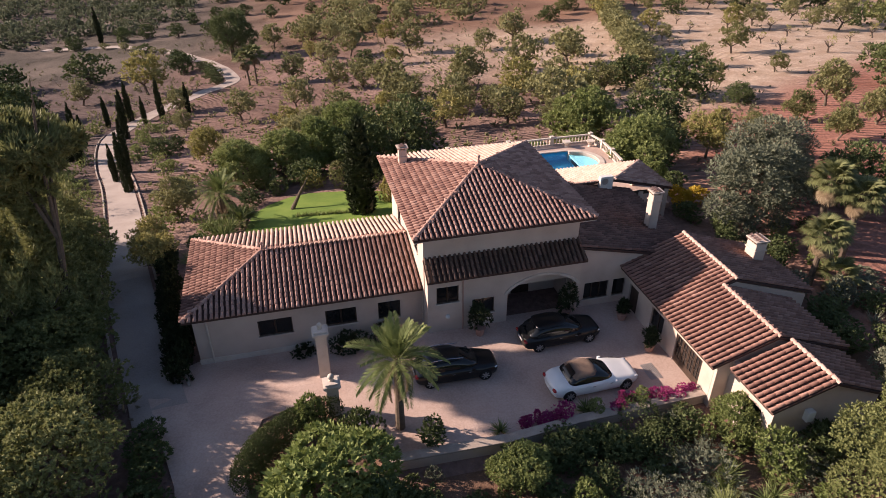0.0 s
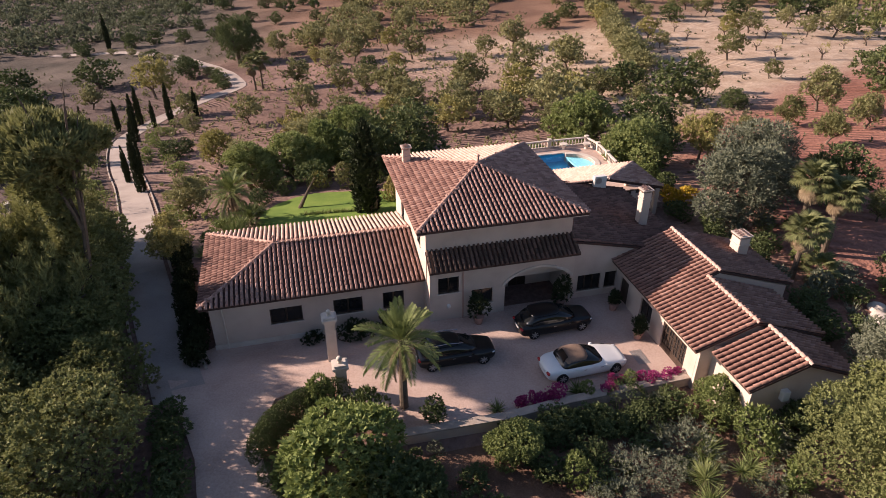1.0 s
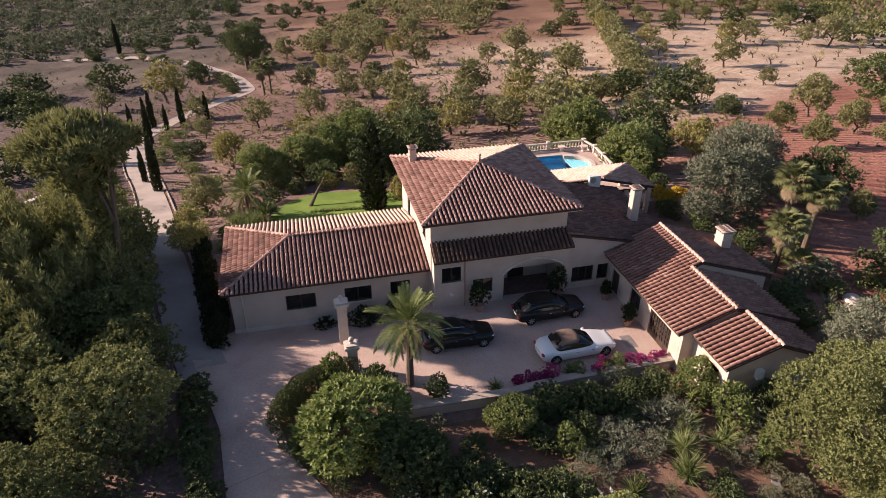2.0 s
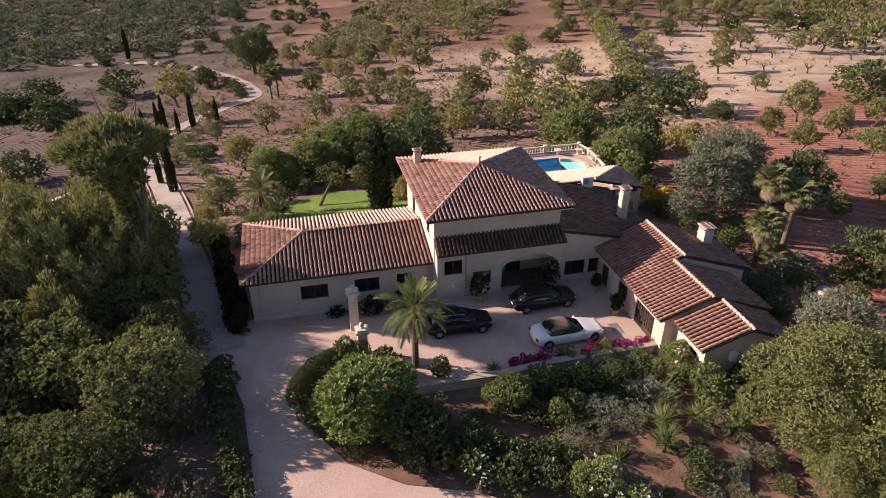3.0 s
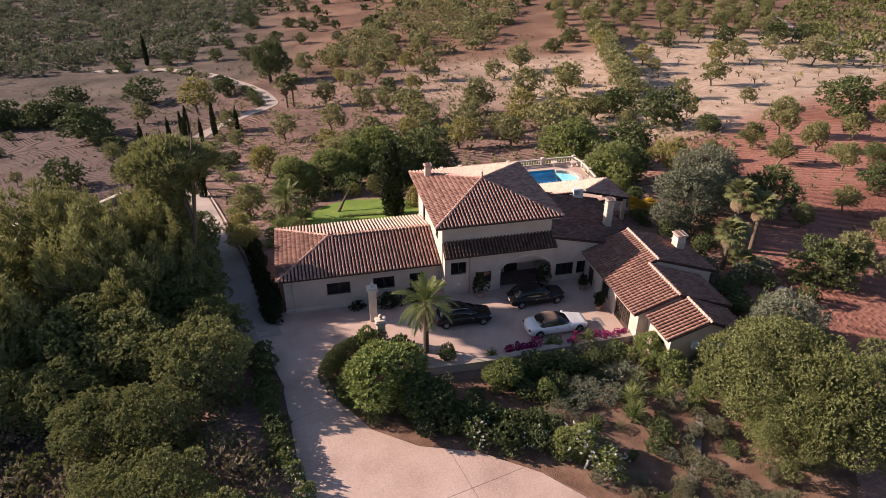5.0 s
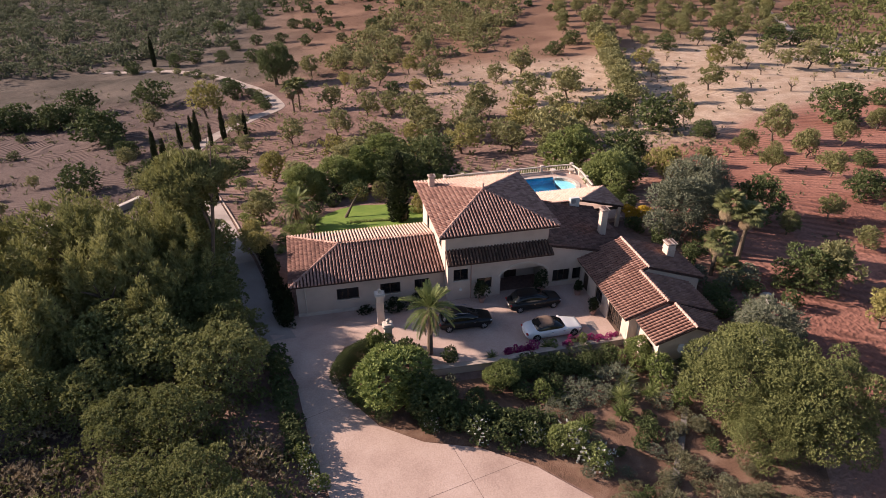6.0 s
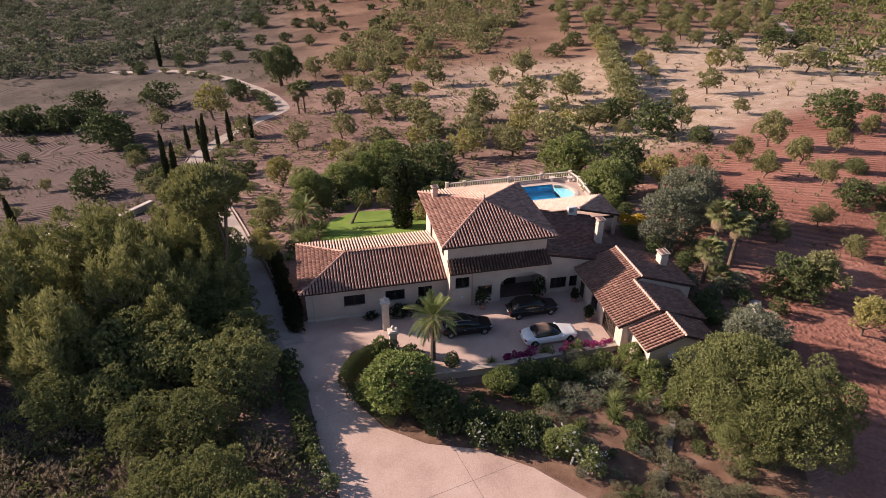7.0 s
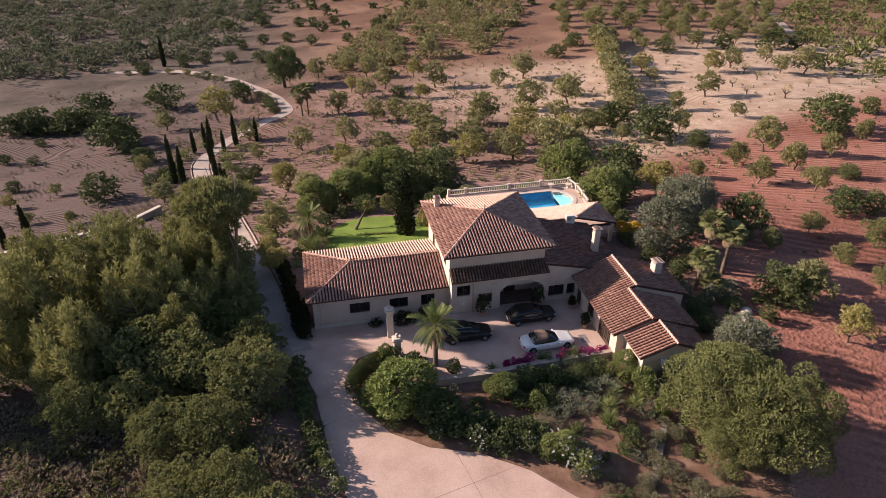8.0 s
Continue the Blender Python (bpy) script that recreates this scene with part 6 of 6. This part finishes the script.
# ---- shrubs ----
def bush_mesh(kind, seed, material):
    g = random.Random(seed)
    b = []
    for k in range(16):
        a, q, z = g.uniform(0, math.tau), g.uniform(0, 0.34), g.uniform(0.15, 0.75)
        s = g.uniform(0.14, 0.24)
        b.append((q * math.cos(a), q * math.sin(a), z * (1 - q * 0.6), s, s, s))
    if kind == "small":
        v = tufted(b, 330, 6, 0.075, 0.05, seed, 0.05)
    elif kind == "leafy":
        v = tufted(b, 520, 6, 0.058, 0.04, seed, 0.045)
    elif kind == "big":
        v = tufted(b, 2500, 8, 0.03, 0.021, seed, 0.03)
    elif kind == "fine":
        v = tufted(b, 520, 6, 0.06, 0.018, seed, 0.045, up=0.8)
    elif kind == "clipped":
        b = [(0, 0, 0.42, 0.46, 0.46, 0.44), (0.05, 0.05, 0.4, 0.44, 0.46, 0.44)]
        v = tufted(b, 700, 5, 0.04, 0.028, seed, 0.02, inner=0.1)
    else:
        v = tufted(b, 60, 5, 0.06, 0.04, seed, 0.04, inner=0.0)
    return leaf_mesh("foliage", v, material)


BUSH = {}


def bush(kind, x, y, w, h, material, label, category="shrub", group="", flowers=None, dz=0.0, name="shrub"):
    if kind == "leafy" and w > 2.8:
        kind = "big"
    elif kind == "leafy" and w < 1.75:
        kind = "small"
    key = (kind, material.name)
    if key not in BUSH:
        BUSH[key] = [bush_mesh(kind, 50 + 7 * k + len(key[1]), material) for k in range(2)]
    g = random.Random(int(x * 71 + y * 37))
    t = thing(name, pose(x, y, gz(x, y) + dz, 0, 0, g.uniform(0, 360)) @ Matrix.Diagonal((w, w, h, 1)), label, category, group)
    ob = new("foliage", BUSH[key][g.randrange(2)])
    ob.parent = t
    if w > 3:
        for k in range(3):
            bm = bmesh.new()
            a = k * 2.1
            tube(bm, (0.04 * math.cos(a), 0.04 * math.sin(a), -0.02), (0.2 * math.cos(a), 0.2 * math.sin(a), 0.6), 0.02, 0.008, 6)
            part("stem", bm, BARK, t)
    if flowers:
        fk = ("flower", flowers.name)
        if fk not in BUSH:
            BUSH[fk] = [bush_mesh("flower", 91, flowers)]
        ob = new("blossom", BUSH[fk][0])
        ob.parent = t
        tagged(ob, "small white flowers", kind="stuff")
    return t


bush("leafy", 0.8, 17.1, 7.2, 4.8, SHRUBLEAF, "big glossy green shrub at the corner of the drive", name="large_shrub")
# darker leaves stand for the shade on the big shrub's right
bush("leafy", 3.2, 16.2, 5.0, 4.0, CAROB, "dark shrub added as the big shrub's shaded side", name="large_shrub")
bush("leafy", 3.3, 21.3, 2.2, 2.6, CAROB, "dark shrub at the foot of the palm")
bush("leafy", 6.4, 21.0, 1.8, 1.3, CAROB, "dark low shrub beside the palm")
bush("leafy", 0.9, 22.6, 1.8, 2.6, BRIGHT, "upright green shrub beside the gate pillar")
for k, (x, y, w) in enumerate([(6.4, 12.8, 2.3), (8.0, 12.0, 2.6), (9.7, 11.5, 2.0), (4.9, 13.9, 2.1), (3.4, 14.3, 1.9)]):
    bush("leafy", x, y, w, 1.9, CAROB, "dark oleander with a few white flowers along the drive", group="oleanders", flowers=WHITEFL if k % 2 == 0 else None)
g_ = random.Random(19)
for k in range(9):
    a = k / 8
    x, y = 4.2 + 6.2 * a, 14.3 - 3.1 * a + 0.35 * math.sin(k * 2.0)
    bush("leafy", x + 0.5, y + 0.9, g_.uniform(2.2, 2.7), g_.uniform(1.7, 2.2), CAROB, "dark oleander in a thick row along the drive", group="oleanders")
for k in range(9):
    x, y = 9.4 + 0.9 * k, 18.7 - 0.04 * k + g_.uniform(-0.5, 0.3)
    bush("leafy", x, y, g_.uniform(1.7, 2.2), g_.uniform(1.1, 1.5), CAROB, "dark shrub in a dense bed below the garden wall", group="garden shrubs")
bush("leafy", 12.0, 10.3, 3.2, 2.4, BRIGHT, "bright green oleander with white flowers", group="oleanders", flowers=WHITEFL)
bush("leafy", 13.2, 8.8, 2.4, 1.9, BRIGHT, "bright green oleander with white flowers", group="oleanders", flowers=WHITEFL)
bush("leafy", 9.7, 18.0, 3.3, 2.4, BRIGHT, "rounded green shrub below the garden wall", group="garden shrubs")
bush("leafy", 20.3, 17.8, 2.9, 2.6, BRIGHT, "green shrub with white blossom by the garage", group="garden shrubs")
bush("leafy", 21.0, 15.4, 2.7, 3.0, BRIGHT, "tall green shrub before the garage gable", group="garden shrubs")
bush("leafy", 23.4, 15.3, 2.5, 2.5, CAROB, "dark green shrub before the garage gable", group="garden shrubs")
bush("leafy", 25.4, 14.6, 2.7, 2.6, CAROB, "dark green shrub before the garage gable", group="garden shrubs")
bush("leafy", 21.4, 12.6, 2.2, 2.0, BRIGHT, "round bright green shrub in the garden bed", group="garden shrubs")
bush("leafy", 11.8, 15.4, 2.0, 2.0, BRIGHT, "light green upright shrub in the garden bed", group="garden shrubs")
for x, y, w, h in ((7.3, 16.9, 2.0, 0.9), (5.4, 17.4, 2.0, 1.0), (12.6, 18.8, 2.6, 1.5), (14.4, 18.4, 2.6, 1.7), (18.6, 18.6, 2.2, 1.5), (17.7, 10.6, 2.1, 1.3), (16.6, 9.8, 1.6, 1.1), (10.6, 16.6, 2.4, 1.4), (13.4, 16.6, 2.2, 1.2)):
    bush("leafy", x, y, w, h, CAROB, "dark green garden shrub", group="garden shrubs")
for x, y, w, h in ((23.3, 17.6, 1.8, 1.2), (21.9, 16.0, 2.8, 1.3), (22.3, 14.7, 2.4, 1.1), (17.6, 16.0, 3.4, 1.5), (14.8, 15.1, 2.1, 1.3), (15.9, 14.3, 1.7, 1.0), (13.4, 14.2, 1.7, 1.0), (19.8, 12.8, 1.7, 1.2), (12.1, 13.9, 1.5, 0.9), (24.5, 15.4, 2.4, 1.4)):
    bush("fine", x, y, w * 1.3, h * 1.15, OLIVE, "grey-green lavender or rosemary bush", group="grey shrubs")
for x, y, w, h in ((18.1, 7.8, 2.4, 1.3), (19.0, 6.9, 2.2, 1.1), (21.2, 10.2, 1.8, 1.0), (16.2, 5.0, 2.6, 1.2), (19.6, 4.2, 2.6, 1.3), (13.4, 5.8, 1.6, 0.9)):
    bush("fine", x, y, w, h, SCRUB, "dry brownish bush beside the stone wall", group="dry shrubs")
for x, y in ((16.5, 18.0), (16.5, 19.7)):
    bush("clipped", x, y, 2.2, 1.7, CAROB, "clipped ball of dark box", group="clipped balls")
for k in range(14):
    a = k / 13
    x, y = -2.1 + 3.9 * a ** 1.5, 20.2 + 3.1 * math.sin(a * 1.5)
    bush("clipped", x, y, 1.5, 1.75, CAROB, "clipped dark hedge curving round the bed", "hedge", "clipped hedge", name="hedge")
for k in range(6):
    bush("clipped", -1.7 + 0.45 * k, 18.9 - 0.62 * k, 1.3, 1.1, CAROB, "clipped dark hedge curving round the bed", "hedge", "clipped hedge", name="hedge")
g_ = random.Random(77)
for x0, x1, n in ((10.6, 13.4, 7), (15.4, 16.9, 4), (17.6, 20.4, 7)):
    for k in range(n):
        bush("leafy", x0 + (x1 - x0) * (k + g_.random()) / n, 20.5 + g_.uniform(-0.15, 0.3), g_.uniform(0.6, 1.25), g_.uniform(0.4, 0.85), MAGENTA, "magenta bougainvillea over the garden wall", "flowers", "bougainvillea", name="bougainvillea", dz=g_.uniform(0.0, 0.2))
for x, y, w in ((17.3, 20.7, 1.1), (14.6, 20.5, 1.0)):
    bush("leafy", x, y, w, 0.9, BRIGHT, "green leafy growth among the bougainvillea", group="garden shrubs", dz=0.1)
for x, y in ((30.6, 39.6), (31.9, 39.2)):
    bush("leafy", x, y, 2.2, 2.0, GOLD, "shrub covered in yellow flowers beside the terrace", group="yellow shrubs")
for x, y, w, h in ((30.3, 37.2, 2.4, 1.6), (31.6, 35.2, 2.6, 1.8), (30.5, 33.0, 2.4, 1.7), (31.5, 24.5, 2.6, 1.5), (30.0, 21.5, 2.6, 1.6), (32.6, 21.0, 2.2, 1.5), (29.6, 18.0, 2.4, 1.6), (28.6, 15.0, 2.6, 1.8), (34.6, 24.2, 2.2, 1.4)):
    bush("leafy", x, y, w, h, CAROB, "dark green shrub beside the villa's east side", group="garden shrubs")
for x, y, w, h, m in ((21.5, 56.0, 5.0, 2.6, BRIGHT), (25.8, 56.4, 5.0, 2.8, BRIGHT), (30.4, 56.2, 4.6, 3.2, BRIGHT), (17.0, 56.0, 5.0, 2.8, ALMOND), (13.0, 56.5, 4.6, 3.4, CAROB), (31.8, 45.0, 3.0, 2.6, BRIGHT), (32.2, 42.4, 2.6, 2.2, CAROB)):
    bush("leafy", x, y, w, h, m, "dense green shrub beyond the pool balustrade", group="pool shrubs")
for x, y, w, h, m in ((3.4, 58.8, 2.6, 2.6, YELLOW), (8.4, 56.6, 2.6, 3.4, BRIGHT), (9.4, 50.6, 1.8, 3.2, YELLOW), (5.8, 57.8, 2.4, 3.0, ALMOND), (0.2, 58.4, 2.6, 1.8, CAROB), (-2.4, 56.0, 2.6, 1.8, CAROB), (11.8, 52.6, 3.0, 3.0, BRIGHT), (-4.6, 54.4, 2.2, 1.6, CAROB), (-5.5, 47.0, 2.4, 1.5, BRIGHT), (-5.8, 44.2, 2.2, 1.4, CAROB)):
    bush("leafy", x, y, w, h, m, "shrub in the bed round the lawn", group="lawn shrubs")
bush("leafy", 3.5, 29.2, 2.4, 1.5, CYPRESS, "dark shrub against the wing wall", group="wall shrubs")
bush("leafy", 0.9, 29.5, 1.6, 0.9, CYPRESS, "dark shrub against the wing wall", group="wall shrubs")
bush("leafy", 5.6, 29.2, 1.8, 1.3, CYPRESS, "dark shrub against the wing wall", group="wall shrubs")
g_ = random.Random(31)
for k in range(26):
    x, y = g_.uniform(4.5, 20.5), g_.uniform(11.5, 19.2)
    if y < 14.5 - 0.25 * (x - 3) or (12.5 < x < 15.5 and y < 13.5):
        continue
    fine = g_.random() < 0.4
    bush("fine" if fine else "leafy", x, y, g_.uniform(0.9, 1.9), g_.uniform(0.6, 1.3), OLIVE if fine else CAROB, "low grey herb bush in the garden bed" if fine else "low green shrub in the garden bed", group="low garden shrubs")
for k in range(14):
    x = g_.uniform(14.5, 25.0)
    bush("fine", x, g_.uniform(1.5, 7.0), g_.uniform(1.2, 2.4), g_.uniform(0.7, 1.3), SCRUB, "dry brownish bush beside the stone wall", group="dry shrubs")
# dark hedge between the drive and the wing
for k in range(21):
    bush("leafy", -5.75 - 0.11 * k + 0.12 * math.sin(k * 1.7), 28.8 + 0.74 * k, 1.6, 2.0 + 0.2 * math.sin(k * 2.3), CYPRESS, "tall dark hedge along the drive", "hedge", "drive hedge", name="hedge")
for x, y in ((-4.6, 12.3), (-4.9, 13.6), (-4.2, 10.9)):
    bush("leafy", x, y, 1.5, 1.3, BRIGHT, "shrub with white flowers at the drive's edge", group="white shrubs", flowers=WHITEFL)
for k in range(9):
    bush("leafy", -5.35 - 0.16 * k, 14.2 + 1.2 * k, 2.1, 1.4, CAROB, "dark ground shrub along the drive's edge", group="drive shrubs")


def spiky(x, y, w, h, blades, material, label, name="yucca", stems=1, thick=0.05):
    """A rosette of stiff blades on short stems."""
    r = np.random.default_rng(int(x * 31 + y * 17))
    t = thing(name, pose(x, y, gz(x, y)), label, "plant", "spiky plants")
    for s in range(stems):
        ox, oy, oz = (r.uniform(-0.3, 0.3) * w, r.uniform(-0.3, 0.3) * w, h * r.uniform(0.3, 0.6)) if stems > 1 else (0, 0, 0.08 * h)
        d = r.normal(size=(blades, 3))
        d[:, 2] = np.abs(d[:, 2]) * 0.9 + 0.15
        d /= np.linalg.norm(d, axis=1, keepdims=True)
        c = d * w * 0.28 + np.array([ox, oy, oz])
        ob = new("rosette", leaf_mesh("rosette", leaf_quads(c, d, w * 0.55, thick, r), material))
        ob.parent = t
        if stems > 1:
            bm = bmesh.new()
            tube(bm, (ox * 0.4, oy * 0.4, -0.05), (ox, oy, oz), 0.08, 0.06, 6)
            part("stem", bm, PALMBARK, t)
    return t


for x, y, w in ((18.4, 15.2, 1.6), (17.4, 13.9, 1.7), (16.4, 12.4, 1.9), (19.0, 13.7, 1.6)):
    spiky(x, y, w, 1.7, 70, FROND, "yucca with long pale green sword leaves", stems=3)
spiky(13.8, 12.2, 1.8, 0.8, 110, BRIGHT, "low green agave-like rosette", "agave")
spiky(14.3, 20.75, 1.5, 0.8, 120, FROND, "pale green spiky cycad by the garden wall", "cycad")
spiky(9.7, 20.6, 1.2, 0.6, 90, FROND, "pale green spiky cycad by the garden wall", "cycad")
for x, y, w in ((31.0, 27.4, 1.6), (33.6, 23.0, 1.8), (32.2, 19.2, 1.6)):
    spiky(x, y, w, 1.6, 60, OLIVE, "grey agave with stiff leaves", "agave")
for k in range(7):
    spiky(-6.2 + 1.1 * k, 41.6 + 0.5 * (k % 3), 1.9, 1.0, 90, FROND, "dense clump of green strap leaves behind the wing", "strap_plant")
for k in range(16):
    spiky(2.6 + 0.42 * k, 41.6, 0.8, 1.0, 40, CAROB, "upright dark leaves along the lawn's edge", "edging_plant", thick=0.07)
# potted plants in the court
def potted(x, y, h, label):
    t = thing("potted_plant", pose(x, y, 0.05), label, "potted plant", "potted plants")
    bm = bmesh.new()
    tube(bm, (0, 0, 0), (0, 0, 0.5), 0.2, 0.3, 14)
    tube(bm, (0, 0, 0.5), (0, 0, 0.56), 0.34, 0.34, 14)
    part("pot", bm, TILE, t, "terracotta pot")
    g = random.Random(int(x * 13))
    b = [(g.uniform(-0.2, 0.2) * h, g.uniform(-0.2, 0.2) * h, 0.5 + h * g.uniform(0.15, 0.75), h * 0.18, h * 0.18, h * 0.2) for _ in range(7)]
    ob = new("foliage", leaf_mesh("foliage", tufted(b, 260, 7, 0.16, 0.06, int(x * 10), 0.12), CYPRESS))
    ob.parent = t


potted(10.9, 27.9, 1.9, "dark bushy plant in a clay pot against the wall")
potted(16.4, 28.3, 2.1, "tall dark plant in a pot in the porch")
potted(19.6, 24.2, 1.2, "spiky plant in a pot by the garage wall")
potted(19.5, 27.2, 1.0, "leafy plant in a pot by the side door")
urn(26.7, 52.0)
urn(28.9, 51.6)
# tree trunk leaning on the lawn
bm = bmesh.new()
tube(bm, (1.2, 52.4, gz(1.2, 52.4)), (2.1, 52.9, gz(2.1, 52.9) + 1.5), 0.2, 0.12, 8)
tube(bm, (2.1, 52.9, gz(2.1, 52.9) + 1.5), (2.9, 53.6, gz(2.9, 53.6) + 2.6), 0.12, 0.05, 8)
leaner = thing("leaning_tree", pose(0, 0, 0), "small leaning tree on the lawn", "tree")
part("trunk", bm, BARK, leaner)
ob = new("crown", leaf_mesh("crown", tufted([(2.9, 53.6, gz(2.9, 53.6) + 3.2, 1.2, 1.1, 0.9), (1.9, 53.9, gz(2.9, 53.6) + 3.0, 0.8, 0.9, 0.7)], 220, 7, 0.18, 0.08, 5, 0.12), CAROB))
ob.parent = leaner
for k in range(13):
    spiky(1.6 + 0.36 * k, 49.9 - 0.09 * k, 0.8, 0.8, 34, BRIGHT, "upright green spiky plant in a row behind the wing", "agave", thick=0.05)
for x, y in ((-4.6, 46.2), (-3.9, 47.4), (-4.9, 48.4), (-2.9, 50.6)):
    spiky(x, y, 2.0, 1.5, 90, FROND, "low spiky green plant beside the lawn", "yucca", stems=3)
# drain grate and low wall of the west field
grate = thing("drain_grate", pose(18.9, 22.6, 0.075, 0, 0, 90), "dark metal drain grate set in the paving", "grate")
for k in range(8):
    bm = bmesh.new()
    box(bm, -0.6, 0.6, -0.32 + k * 0.09, -0.27 + k * 0.09, 0, 0.02)
    part("bar", bm, METALGREY, grate)
wall_run("field_wall", [(-46, 60.5), (-38, 62.5), (-30, 66.5), (-25.5, 71.5)], 0.5, 0.5, 0.8, KERB, STONE, "low pale dry stone wall at the field's edge")
g_ = random.Random(57)
for x, y in ((30.4, 31.0), (32.2, 33.4), (33.6, 31.4), (35.2, 33.6), (31.8, 29.4), (34.8, 29.2), (36.6, 27.0), (33.0, 25.2), (35.4, 25.6), (31.0, 26.8), (37.8, 33.4), (32.0, 18.8), (34.0, 18.0), (36.8, 21.6), (38.2, 24.6), (30.6, 23.0)):
    m_ = (CAROB, OLIVE, CAROB, BRIGHT)[g_.randrange(4)]
    bush("leafy", x, y, g_.uniform(1.8, 2.7), g_.uniform(1.1, 2.1), m_, {"carob_leaves": "dark green shrub under the fan palms", "olive_leaves": "grey-green shrub under the fan palms"}.get(m_.name, "light green shrub under the fan palms"), group="palm bed shrubs")
# added bushes that hide the sun-warmed strip of end wall
for x, y in ((-5.75, 30.3), (-5.7, 31.5), (-5.75, 32.7)):
    bush("leafy", x + 0.2, y, 1.0, 2.3, CYPRESS, "dark bush added to cover the wing's sunlit end wall", group="wall shrubs")
for x, y, w in ((20.6, 11.6, 1.5), (19.6, 10.2, 1.3), (18.4, 8.6, 1.5), (17.0, 6.8, 1.6), (15.6, 5.4, 1.5), (20.9, 10.4, 1.2)):
    bush("fine", x, y, w, 1.0, SCRUB, "dry brownish bush beside the stone wall", group="dry shrubs")
g_ = random.Random(63)
for k in range(46):
    x, y = g_.uniform(7.5, 24.0), g_.uniform(3.5, 15.0)
    if y < 13.6 - 1.05 * (x - 6.3) or (x > 22 and y < 12):
        continue
    pick_ = g_.random()
    if pick_ < 0.45:
        bush("fine", x, y, g_.uniform(0.9, 1.7), g_.uniform(0.6, 1.0), OLIVE, "low grey herb bush in the garden bed", group="low garden shrubs")
    elif pick_ < 0.75:
        bush("leafy", x, y, g_.uniform(0.8, 1.6), g_.uniform(0.6, 1.1), CAROB, "low green shrub in the garden bed", group="low garden shrubs")
    else:
        bush("fine", x, y, g_.uniform(0.8, 1.4), g_.uniform(0.5, 0.9), SCRUB, "dry brownish bush beside the stone wall", group="dry shrubs")
# pale boulders among the agaves
for x, y, s in ((34.9, 22.0, 0.8), (35.8, 23.2, 0.6), (33.9, 20.2, 0.5)):
    b = thing("boulder", pose(x, y, gz(x, y)), "pale brown boulder in the rock garden", "rock", "boulders")
    bm = bmesh.new()
    bmesh.ops.create_icosphere(bm, subdivisions=3, radius=s)
    for v in bm.verts:
        v.co *= 1 + 0.25 * noise.noise(v.co * 1.7 + Vector((x, y, 0)))
        v.co.z *= 0.75
    part("stone", bm, STONE, b, smooth=True)
